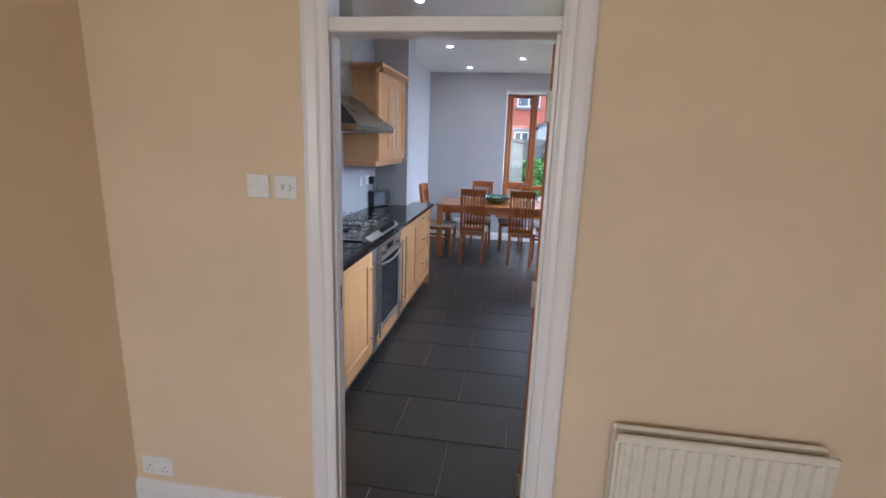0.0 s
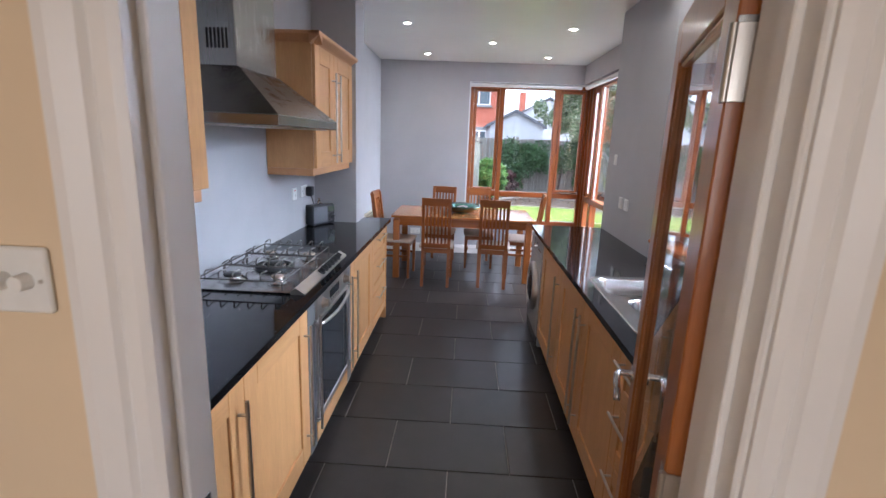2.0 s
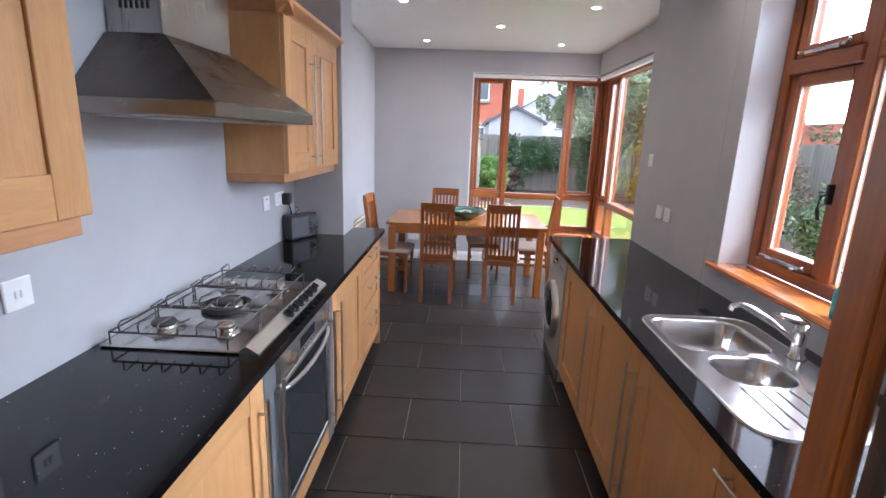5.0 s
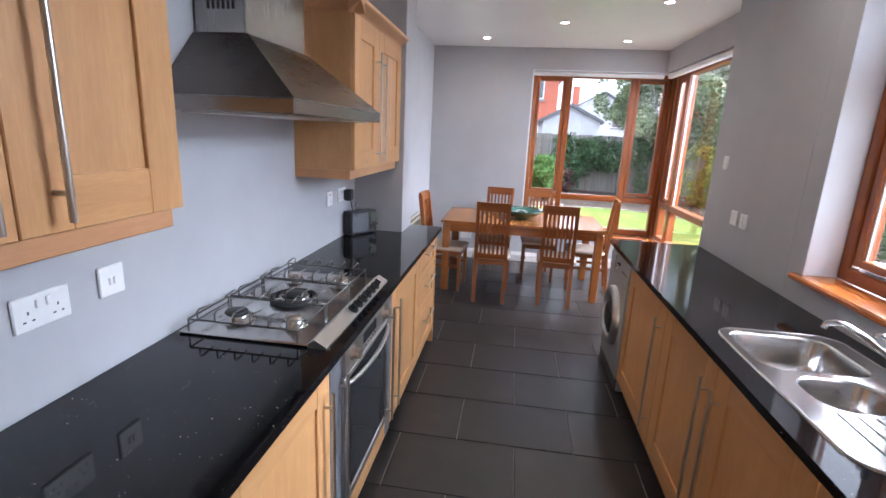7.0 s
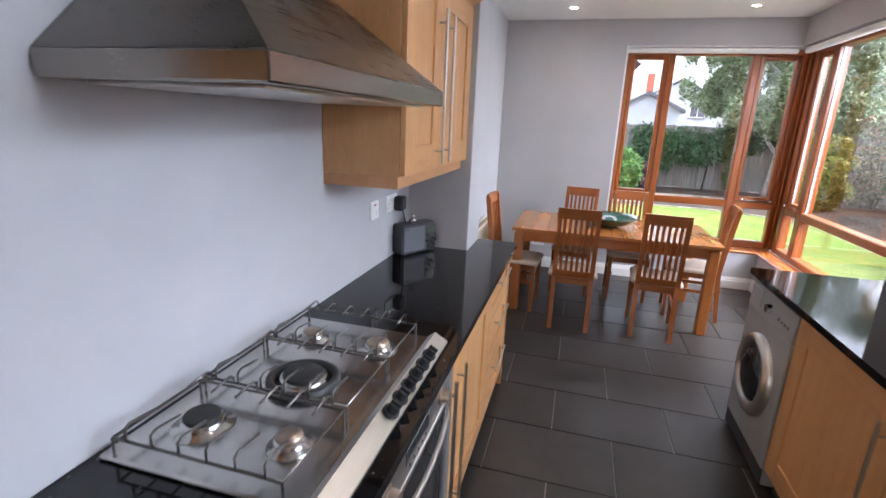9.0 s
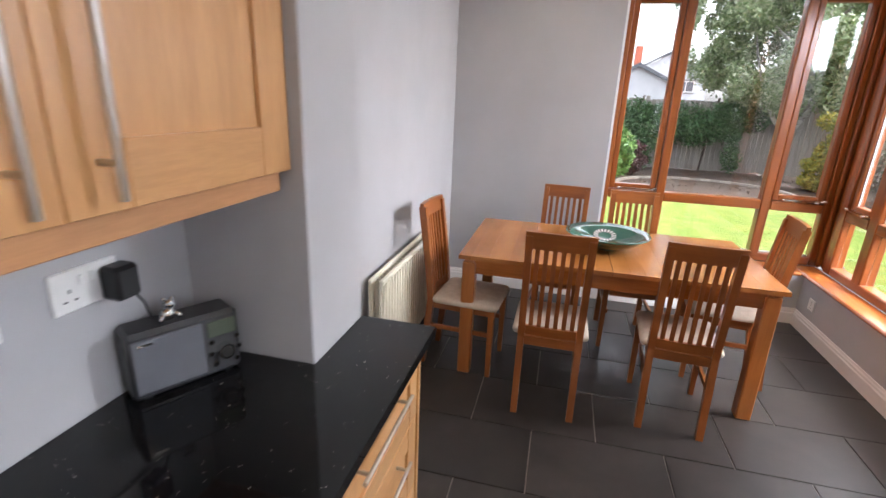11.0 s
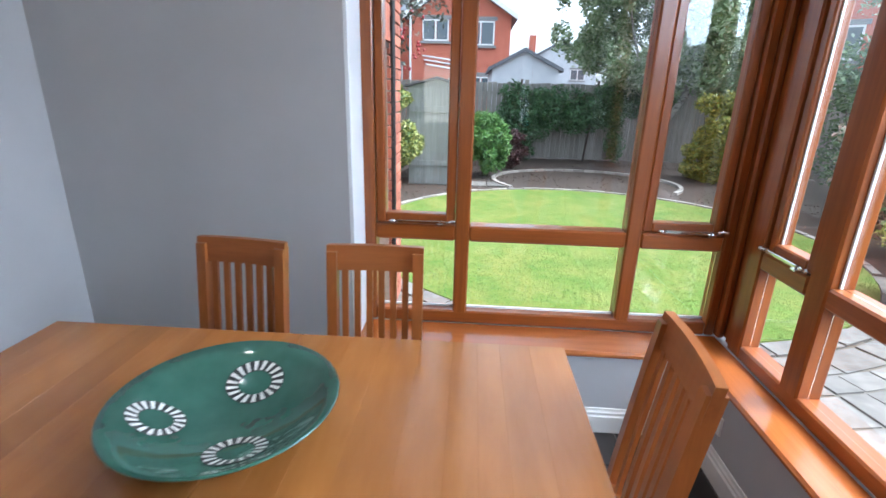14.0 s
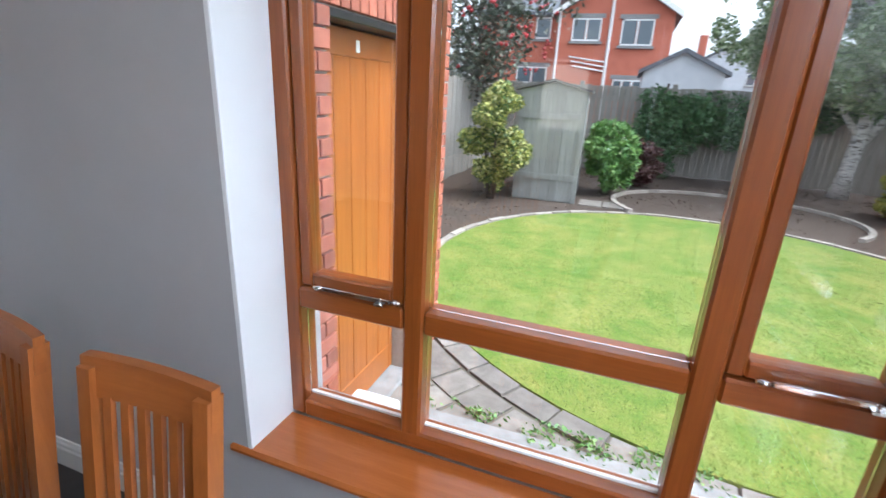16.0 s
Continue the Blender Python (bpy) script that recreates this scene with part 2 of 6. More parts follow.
M["wire"] = metal("pan_support_wire", (0.22, 0.205, 0.19), 0.3, 0, False)
M["iron"] = plain("burner_iron", (0.03, 0.029, 0.028), 0.5)
M["brass_cap"] = metal("burner_alloy", (0.52, 0.42, 0.34), 0.35, 0, False)
M["granite"] = granite("black_speckled_granite")
M["slate"] = slate("black_slate_tile")
M["grout"] = stony("pale_grout", ((0.23, 0.20, 0.175), (0.34, 0.30, 0.27)), 0.9, 60, False, 0.1)
M["plinth"] = plain("dark_plinth", (0.02, 0.019, 0.019), 0.35)
M["oven_grey"] = plain("grey_filler_panel", (0.12, 0.125, 0.13), 0.35)
M["oven_glass"] = plain("dark_oven_glass", (0.012, 0.014, 0.017), 0.06, 0.0, 0.04, 0.6)
M["black_plastic"] = plain("black_plastic", (0.015, 0.015, 0.016), 0.4)
M["grey_plastic"] = plain("charcoal_plastic", (0.045, 0.046, 0.05), 0.4)
M["white_plastic"] = plain("white_plastic", (0.78, 0.77, 0.74), 0.3)
M["silver_paint"] = plain("silver_grey_enamel", (0.36, 0.37, 0.38), 0.35, 0.2)
M["radiator"] = plain("off_white_radiator_enamel", (0.74, 0.69, 0.56), 0.35)
M["fabric"] = plain("cream_seat_fabric", (0.50, 0.41, 0.33), 0.9, 0.0, 0.1)
M["glass"] = glass("window_glass")
M["door_glass"] = glass("door_glass")
M["blind"] = plain("white_blind", (0.74, 0.73, 0.71), 0.7)
M["blue_blind"] = plain("blue_blind", (0.05, 0.17, 0.24), 0.7)
M["lamp_glow"], nt_, b_ = nodes_of("lit_bulb", 0.5)
b_.inputs["Emission Color"].default_value = (1.0, 0.86, 0.68, 1)
b_.inputs["Emission Strength"].default_value = 22.0
M["fridge"] = plain("fridge_enamel", (0.30, 0.295, 0.29), 0.35, 0.3)
M["carpet"] = stony("hall_carpet", ((0.30, 0.24, 0.18), (0.38, 0.31, 0.24)), 0.95, 180, False, 0.3)


# ---- mesh helpers ----
class G:
    """Gathers vertices and faces; each form is chamfered or rounded as it is laid down."""

    def __init__(self):
        self.v, self.f, self.s = [], [], []

    def add(self, verts, faces, smooth=False, m=None):
        o = len(self.v)
        self.v += [tuple(m @ Vector(p)) if m else tuple(p) for p in verts]
        self.f += [tuple(i + o for i in f) for f in faces]
        self.s += [smooth] * len(faces)
        return self

    def box(self, x0, x1, y0, y1, z0, z1, b=0.003, m=None):
        b = min(b, (x1 - x0) * 0.45, (y1 - y0) * 0.45, (z1 - z0) * 0.45)
        X, Y, Z = (x0, x1), (y0, y1), (z0, z1)
        if b <= 0:
            vs = [(X[i], Y[j], Z[k]) for i in (0, 1) for j in (0, 1) for k in (0, 1)]
            return self.add(vs, [(0, 1, 3, 2), (4, 6, 7, 5), (0, 4, 5, 1), (2, 3, 7, 6), (0, 2, 6, 4), (1, 5, 7, 3)], False, m)
        vs, key = [], {}
        for i in (0, 1):
            for j in (0, 1):
                for k in (0, 1):
                    c = (X[i], Y[j], Z[k])
                    d = (b if i == 0 else -b, b if j == 0 else -b, b if k == 0 else -b)
                    for a in range(3):
                        key[i, j, k, a] = len(vs)
                        vs.append(tuple(c[q] if q == a else c[q] + d[q] for q in range(3)))
        fs = []
        for a in range(3):
            p, q = (a + 1) % 3, (a + 2) % 3
            for side in (0, 1):
                ring = []
                for u, w in ((0, 0), (1, 0), (1, 1), (0, 1)):
                    t = [0, 0, 0]
                    t[a], t[p], t[q] = side, u, w
                    ring.append(key[(*t, a)])
                fs.append(tuple(ring if side else ring[::-1]))
            for u in (0, 1):
                for w in (0, 1):
                    t0, t1 = [0, 0, 0], [0, 0, 0]
                    t0[a], t0[p], t0[q] = 0, u, w
                    t1[a], t1[p], t1[q] = 1, u, w
                    ring = [key[(*t0, p)], key[(*t1, p)], key[(*t1, q)], key[(*t0, q)]]
                    fs.append(tuple(ring if u == w else ring[::-1]))
        for i in (0, 1):
            for j in (0, 1):
                for k in (0, 1):
                    ring = [key[i, j, k, 0], key[i, j, k, 1], key[i, j, k, 2]]
                    fs.append(tuple(ring if (i + j + k) % 2 else ring[::-1]))
        return self.add(vs, fs, False, m)

    def cyl(self, p0, p1, r, n=12, r2=None, m=None):
        p0, p1 = Vector(p0), Vector(p1)
        r2 = r if r2 is None else r2
        q = (p1 - p0).to_track_quat("Z", "Y")
        ring = [Vector((math.cos(2 * math.pi * i / n), math.sin(2 * math.pi * i / n), 0)) for i in range(n)]
        a = [p0 + q @ (c * r) for c in ring]
        b = [p1 + q @ (c * r2) for c in ring]
        self.add(a + b, [(i, (i + 1) % n, n + (i + 1) % n, n + i) for i in range(n)], True, m)
        self.add(a, [tuple(range(n - 1, -1, -1))], False, m)
        return self.add(b, [tuple(range(n))], False, m)

    def tube(self, pts, r, n=8, m=None, radii=None):
        pts = [Vector(p) for p in pts]
        vs, fs = [], []
        k = len(pts)
        for i, p in enumerate(pts):
            d = pts[min(i + 1, k - 1)] - pts[max(i - 1, 0)]
            q = d.to_track_quat("Z", "Y")
            rr = radii[i] if radii else r
            vs += [p + q @ Vector((rr * math.cos(2 * math.pi * j / n), rr * math.sin(2 * math.pi * j / n), 0)) for j in range(n)]
        for i in range(k - 1):
            for j in range(n):
                fs.append((i * n + j, i * n + (j + 1) % n, (i + 1) * n + (j + 1) % n, (i + 1) * n + j))
        fs += [tuple(range(n - 1, -1, -1)), tuple(range((k - 1) * n, k * n))]
        return self.add(vs, fs, True, m)

    def lathe(self, profile, n=32, at=(0, 0, 0), m=None, sx=1.0, sy=1.0):
        vs, fs = [], []
        for r, z in profile:
            vs += [(at[0] + sx * r * math.cos(2 * math.pi * j / n), at[1] + sy * r * math.sin(2 * math.pi * j / n), at[2] + z) for j in range(n)]
        for i in range(len(profile) - 1):
            for j in range(n):
                fs.append((i * n + j, i * n + (j + 1) % n, (i + 1) * n + (j + 1) % n, (i + 1) * n + j))
        return self.add(vs, fs, True, m)

    def prism(self, poly, axis, a, b, m=None, smooth=False):
        """A 2D outline drawn out along an axis: x takes (y, z), y takes (x, z), z takes (x, y)."""
        def put(u, w, t):
            return {0: (t, u, w), 1: (u, t, w), 2: (u, w, t)}[axis]
        n = len(poly)
        vs = [put(u, w, a) for u, w in poly] + [put(u, w, b) for u, w in poly]
        fs = [(i, (i + 1) % n, n + (i + 1) % n, n + i) for i in range(n)] + [tuple(range(n - 1, -1, -1)), tuple(range(n, 2 * n))]
        return self.add(vs, fs, smooth, m)

    def mesh(self, name, mat):
        me = bpy.data.meshes.new(name)
        me.from_pydata(self.v, [], self.f)
        me.polygons.foreach_set("use_smooth", self.s)
        for one in (mat if isinstance(mat, (list, tuple)) else [mat]):
            me.materials.append(one)
        bm = bmesh.new()
        bm.from_mesh(me)
        bmesh.ops.recalc_face_normals(bm, faces=bm.faces)
        bm.to_mesh(me)
        bm.free()
        me.update()
        return me


def part(name, g, mat, parent=None, label=""):
    ob = new(name, g.mesh(name, mat) if isinstance(g, G) else g)
    if parent:
        ob.parent = parent
    return tagged(ob, label)


def thing(name, label, category, at=(0, 0, 0), rz=0.0, group=""):
    ob = new(name)
    ob.empty_display_size = 0.1
    ob.matrix_basis = pose(*at, 0, 0, rz)
    return tagged(ob, label, category, group)


def structure(name, g, mat, label, category):
    return tagged(part(name, g, mat), label, category, kind="structure")

# ---- plan, metres ----
LW, LW2 = -1.54, -1.53          # kitchen and dining walls behind the hob side
RW, RW2 = 0.927, 1.27            # sink wall, dining wall under the side window
NEAR, DW = 1.90, 1.78           # kitchen face and hall face of the door wall
PIL0, PIL1, PILX = 5.153, 5.455, -1.19
REND = 5.46                     # end of the sink wall
FAR, WY, WX = 8.17, 8.42, 1.46  # far wall, window planes
HEAD, SILL = 2.43, 0.42
DL, DR, DH = -0.685, 0.073, 1.95
TOP = 2.9

# ---- large structure ----
floor = structure("floor", G().box(-1.8, 1.62, 1.78, 8.62, -0.2, -0.006, 0), M["grout"], "dark slate tile floor with pale grout joints", "floor")
structure("hall_floor", G().box(-1.75, 2.7, -2.4, 1.777, -0.2, 0.0, 0), M["carpet"], "beige carpet in the hall", "floor")
structure("ceiling", G().box(-1.75, 1.75, 1.90, 8.75, CEIL, TOP, 0), M["ceiling"], "pale satin ceiling with recessed downlights", "ceiling")
structure("hall_ceiling", G().box(-1.75, 2.7, -2.4, 1.90, 2.66, TOP + 0.004, 0), M["cream_ceiling"], "white painted hall ceiling", "ceiling")

g = G().box(LW - 0.25, LW, 1.90, PIL0, 0, CEIL, 0)
g.box(LW - 0.25, PILX, PIL0, PIL1, 0, CEIL, 0.004).box(LW - 0.25, LW2, PIL1, FAR, 0, CEIL, 0)
structure("wall_west", g, M["grey_wall"], "pale grey painted wall with a projecting pier", "wall")

# far wall with the opening of the corner window
g = G().box(LW - 0.25, -0.284, FAR, WY + 0.16, 0, CEIL, 0)
g.box(-0.284, WX + 0.13, FAR, WY + 0.16, HEAD, CEIL, 0)
g.box(-0.284, WX + 0.16, FAR, WY + 0.16, -0.1, SILL - 0.03, 0)
structure("wall_north", g, M["grey_wall"], "grey painted far wall round the corner window", "wall")
g = G().box(RW2, WX + 0.16, 6.1, FAR - 0.001, -0.1, SILL - 0.03, 0)
g.box(RW2, WX + 0.16, 6.1, FAR - 0.001, HEAD, CEIL, 0)
g.box(RW2, WX + 0.16, REND + 0.2, 6.1, -0.1, CEIL, 0)
structure("wall_east", g, M["grey_wall"], "grey painted dining wall under the side window", "wall")
# sink wall, with the window over the sink
KY0, KY1, KZ0, KZ1 = 2.80, 4.22, 1.062, 2.38
g = G().box(RW, RW + 0.23, 1.90, KY0, 0, CEIL, 0).box(RW, RW + 0.23, KY0, KY1, 0, KZ0 - 0.03, 0)
g.box(RW, RW + 0.23, KY0, KY1, KZ1, CEIL, 0).box(RW, RW + 0.30, KY1 + 0.13, REND, 0, CEIL, 0.004).box(RW, RW + 0.23, KY1, KY1 + 0.13, 0, CEIL, 0)
g.box(RW + 0.298, WX + 0.16, REND - 0.25, REND + 0.2, -0.1, CEIL, 0)
structure("wall_kitchen_east", g, M["grey_wall"], "grey painted wall behind the sink worktop", "wall")

# door wall: cream on the hall side, grey on the kitchen side
def door_wall(y0, y1, x0, x1):
    w = G().box(x0, DL - 0.03, y0, y1, 0, CEIL + 0.02, 0).box(DR + 0.03, x1, y0, y1, 0, CEIL + 0.02, 0)
    return w.box(DL - 0.03, DR + 0.03, y0, y1, 2.42, CEIL + 0.02, 0)
structure("wall_hall_north", door_wall(DW, 1.84, -1.75, 2.7), M["cream_wall"], "warm cream painted hall wall", "wall")
structure("wall_south", door_wall(1.84, NEAR, -1.8, 1.2), M["grey_wall"], "grey painted wall round the kitchen door", "wall")
structure("wall_hall_west", G().box(-1.75, -1.60, -2.4, DW, 0, 2.66, 0), M["cream_wall"], "warm cream painted hall wall", "wall")
structure("wall_hall_east", G().box(2.5, 2.7, -2.4, DW, 0, 2.66, 0), M["cream_wall"], "warm cream painted hall wall", "wall")
# unseen back wall; its opening is added to let light into the hall
g = G().box(-1.60, -1.3, -2.4, -2.2, 0, 2.66, 0).box(0.7, 2.5, -2.4, -2.2, 0, 2.66, 0)
g.box(-1.3, 0.7, -2.4, -2.2, 0, 0.7, 0).box(-1.3, 0.7, -2.4, -2.2, 2.3, 2.66, 0)
structure("wall_hall_south", g, M["cream_wall"], "warm cream painted hall wall with an opening added for the fill light", "wall")

# door lining, head bar, fanlight and architrave
g = G()
for x0, x1 in ((DL - 0.03, DL), (DR, DR + 0.03)):
    g.box(x0, x1, DW - 0.005, NEAR + 0.005, 0, 2.40, 0.004)
g.box(DL, DR, DW - 0.004, NEAR + 0.004, DH, DH + 0.045, 0.004).box(DL - 0.03, DR + 0.03, DW - 0.005, NEAR + 0.005, 2.40, 2.43, 0.004)
g.box(DL, DL + 0.013, DW + 0.03, DW + 0.06, 0, DH, 0.002).box(DR - 0.013, DR, DW + 0.03, DW + 0.06, 0, DH, 0.002)
frame_ob = structure("door_frame", g, M["white_gloss"], "white gloss door lining with a glazed fanlight over it", "door frame")
prof = [(0.0, 0.0), (0.0, 0.012), (0.012, 0.018), (0.030, 0.020), (0.036, 0.014), (0.044, 0.022), (0.072, 0.030), (0.088, 0.028), (0.095, 0.020), (0.095, 0.0)]
for nm, sgn, x0 in (("architrave", -1, DL + 0.010), ("architrave", 1, DR + 0.008)):
    g = G().prism([(x0 + sgn * u, DW - w) for u, w in prof], 2, 0, 2.50)
    part(nm, g, M["white_gloss"], frame_ob)
part("architrave", G().prism([(DW - w, 2.41 + u) for u, w in prof], 0, DL - 0.10, DR + 0.10), M["white_gloss"], frame_ob)
part("architrave", G().box(DL - 0.09, DL - 0.012, NEAR, NEAR + 0.018, 0, 2.5, 0.005).box(DR + 0.012, DR + 0.09, NEAR, NEAR + 0.018, 0, 2.5, 0.005), M["white_gloss"], frame_ob)
fan = part("fanlight_pane", G().box(DL + 0.002, DR - 0.002, 1.838, 1.842, DH + 0.047, 2.398, 0), M["door_glass"], frame_ob, "clear fanlight glass")
fan.visible_shadow = False
part("strike_plate", G().box(DL - 0.001, DL + 0.002, 1.856, 1.88, 0.95, 1.05, 0.0005), M["chrome"], frame_ob, "steel strike plate")

# skirtings
SK = [(0.0, 0.0), (0.018, 0.0), (0.018, 0.085), (0.013, 0.092), (0.013, 0.105), (0.008, 0.112), (0.006, 0.125), (0.0, 0.125)]
base = structure("baseboard", G().prism([(FAR - u, w) for u, w in SK], 0, LW2, RW2), M["white_gloss"], "white moulded baseboard along the far wall", "baseboard")
structure("baseboard_east", G().prism([(RW2 - u, w) for u, w in SK], 1, REND + 0.2, FAR - 0.02), M["white_gloss"], "white moulded baseboard under the side window", "baseboard")
structure("baseboard_west", G().prism([(LW2 + u, w) for u, w in SK], 1, PIL1, FAR - 0.02), M["white_gloss"], "white moulded baseboard behind the radiator", "baseboard")
g = G().prism([(DW - u, w) for u, w in SK], 0, -1.60, DL - 0.105).prism([(DW - u, w) for u, w in SK], 0, DR + 0.105, 2.5)
structure("baseboard_hall", g, M["white_gloss"], "white moulded baseboard in the hall", "baseboard")


# ---- windows ----
def pane(x0, x1, y0, y1, z0, z1, parent):
    ob = part("pane", G().box(x0, x1, y0, y1, z0, z1, 0), M["glass"], parent)
    ob.visible_shadow = False
    return ob


def stay(parent, at, rz):
    """Peg stay on a casement's bottom rail."""
    m = pose(*at, 0, 0, rz)
    g = G().box(-0.115, 0.115, -0.006, 0.006, 0.003, 0.018, 0.002, m).tube([(-0.115, 0, 0.01), (-0.135, -0.012, 0.014), (-0.15, -0.004, 0.014)], 0.008, 6, m)
    g.box(0.07, 0.10, -0.018, 0.012, -0.003, 0.006, 0.001, m).cyl((0.085, -0.006, 0), (0.085, -0.006, 0.022), 0.004, 8, None, m)
    g.tube([(0.115, 0, 0.01), (0.14, -0.006, 0.018), (0.155, -0.02, 0.02)], 0.009, 6, m)
    return part("window_stay", g, M["chrome"], parent, "chrome casement stay")


def bar_profile(g, kind, a0, a1, c, z0, z1, d, b=0.006):
    if kind == "x":
        g.box(a0, a1, c - d, c + d, z0, z1, b)
    else:
        g.box(c - d, c + d, a0, a1, z0, z1, b)


win = structure("window_1", G().box(-0.286, -0.222, WY - 0.04, WY + 0.05, SILL, HEAD, 0.006), M["frame_z"], "stained softwood corner window with casements and fixed panes", "window")
MULL = [(0.150, 0.217), (0.932, 1.000)]
part("mullion", G().box(*MULL[0], WY - 0.045, WY + 0.05, SILL + 0.05, HEAD - 0.05, 0.008), M["frame_z"], win)
part("mullion", G().box(*MULL[1], WY - 0.045, WY + 0.05, SILL + 0.05, HEAD - 0.05, 0.008), M["frame_z"], win)
part("corner_post", G().box(1.45, WX + 0.06, WY - 0.10, WY + 0.06, SILL, HEAD, 0.010).box(1.412, 1.449, WY - 0.072, WY + 0.05, SILL, HEAD, 0.010)
     .box(1.365, 1.411, WY - 0.045, WY + 0.045, SILL, HEAD, 0.008).box(WX - 0.028, WX + 0.05, WY - 0.155, WY - 0.101, SILL, HEAD, 0.010)
     .box(WX - 0.045, WX + 0.045, WY - 0.25, WY - 0.156, SILL, HEAD, 0.008), M["frame_z"], win)
part("bottom_rail", G().box(-0.222, 1.365, WY - 0.045, WY + 0.05, SILL, SILL + 0.065, 0.008), M["frame_x"], win)
part("head_rail", G().box(-0.222, 1.365, WY - 0.04, WY + 0.05, HEAD - 0.06, HEAD, 0.006), M["frame_x"], win)
BAYS = [(-0.222, 0.150, True), (0.217, 0.932, False), (1.000, 1.365, True)]
for x0, x1, opens in BAYS:
    part("transom", G().box(x0, x1, WY - 0.045, WY + 0.05, 0.842, 0.916, 0.008), M["frame_x"], win)
    pane(x0 + 0.002, x1 - 0.002, WY - 0.003, WY + 0.003, SILL + 0.062, 0.842, win)
    part("glazing_bead", G().box(x0, x1, WY + 0.006, WY + 0.018, SILL + 0.065, SILL + 0.075, 0.001), M["white_plastic"], win, "pale glazing seal")
    if opens:
        cas = part("casement", G().box(x0 + 0.003, x0 + 0.045, WY - 0.03, WY + 0.035, 0.919, HEAD - 0.062, 0.006)
                   .box(x1 - 0.045, x1 - 0.003, WY - 0.03, WY + 0.035, 0.919, HEAD - 0.062, 0.006), M["frame_z"], win)
        part("casement_rail", G().box(x0 + 0.045, x1 - 0.045, WY - 0.03, WY + 0.035, 0.919, 0.964, 0.006)
             .box(x0 + 0.045, x1 - 0.045, WY - 0.03, WY + 0.035, HEAD - 0.105, HEAD - 0.062, 0.006), M["frame_x"], cas)
        pane(x0 + 0.043, x1 - 0.043, WY - 0.003, WY + 0.003, 0.962, HEAD - 0.10, cas)
        stay(win, ((x0 + x1) / 2 + 0.03, WY - 0.05, 0.920), 0)
    else:
        pane(x0 + 0.002, x1 - 0.002, WY - 0.003, WY + 0.003, 0.917, HEAD - 0.06, win)

win2 = structure("window_2", G().box(WX - 0.04, WX + 0.05, 6.1, 6.17, SILL, HEAD, 0.006), M["frame_z"], "stained softwood side window of the dining corner", "window")
part("bottom_rail", G().box(WX - 0.045, WX + 0.05, 6.17, WY - 0.25, SILL, SILL + 0.065, 0.008), M["frame_y"], win2)
part("head_rail", G().box(WX - 0.04, WX + 0.05, 6.17, WY - 0.25, HEAD - 0.06, HEAD, 0.006), M["frame_y"], win2)
part("mullion", G().box(WX - 0.045, WX + 0.05, 7.79, 7.89, SILL + 0.05, HEAD - 0.05, 0.008), M["frame_z"], win2)
for y0, y1, opens in ((6.17, 7.79, False), (7.89, WY - 0.25, True)):
    part("transom", G().box(WX - 0.045, WX + 0.05, y0, y1, 0.842, 0.916, 0.008), M["frame_y"], win2)
    pane(WX - 0.003, WX + 0.003, y0 + 0.002, y1 - 0.002, SILL + 0.062, 0.842, win2)
    if opens:
        cas = part("casement", G().box(WX - 0.03, WX + 0.035, y0 + 0.003, y0 + 0.045, 0.919, HEAD - 0.062, 0.006)
                   .box(WX - 0.03, WX + 0.035, y1 - 0.045, y1 - 0.003, 0.919, HEAD - 0.062, 0.006), M["frame_z"], win2)
        part("casement_rail", G().box(WX - 0.03, WX + 0.035, y0 + 0.045, y1 - 0.045, 0.919, 0.964, 0.006)
             .box(WX - 0.03, WX + 0.035, y0 + 0.045, y1 - 0.045, HEAD - 0.105, HEAD - 0.062, 0.006), M["frame_y"], cas)
        pane(WX - 0.003, WX + 0.003, y0 + 0.043, y1 - 0.043, 0.962, HEAD - 0.10, cas)
        part("glazing_bead", G().box(WX - 0.013, WX - 0.004, y1 - 0.054, y1 - 0.046, 0.965, HEAD - 0.106, 0.001), M["white_plastic"], cas, "pale glazing seal")
        stay(win2, (WX - 0.05, (y0 + y1) / 2, 0.920), -90)
    else:
        pane(WX - 0.003, WX + 0.003, y0 + 0.002, y1 - 0.002, 0.917, HEAD - 0.06, win2)
        part("glazing_bead", G().box(WX - 0.014, WX - 0.004, y1 - 0.010, y1 - 0.001, 0.917, HEAD - 0.06, 0.001), M["white_plastic"], win2, "pale glazing seal")

# white plastered reveals
structure("window_reveal", G().box(-0.290, -0.272, FAR - 0.001, WY - 0.04, SILL - 0.03, HEAD, 0.002).box(-0.272, RW2 + 0.1, FAR + 0.001, WY + 0.06, HEAD - 0.006, HEAD + 0.004, 0.001), M["white_reveal"], "white painted window reveal", "window reveal")

# window board, one piece that turns the corner
wb = structure("window_sill", G().box(-0.36, RW2 - 0.022, FAR - 0.014, WY - 0.038, SILL - 0.03, SILL, 0.010), M["sill"], "orange-brown varnished window board", "window sill")
part("side_board", G().box(RW2 - 0.022, WX - 0.038, 6.05, WY - 0.038, SILL - 0.03, SILL - 0.0005, 0.010), M["sill_y"], wb)

# roller blinds rolled up at the window heads
for nm, g, lab in (("roller_blind", G().box(-0.32, RW2 - 0.01, FAR + 0.03, FAR + 0.085, HEAD - 0.062, HEAD - 0.012, 0.012), "white roller blind rolled up over the far window"),
                   ("roller_blind", G().box(RW2 + 0.02, RW2 + 0.075, 6.1, FAR + 0.02, HEAD - 0.064, HEAD - 0.012, 0.012), "white roller blind rolled up over the side window")):
    tagged(part(nm, g, M["blind"]), lab, "blind")

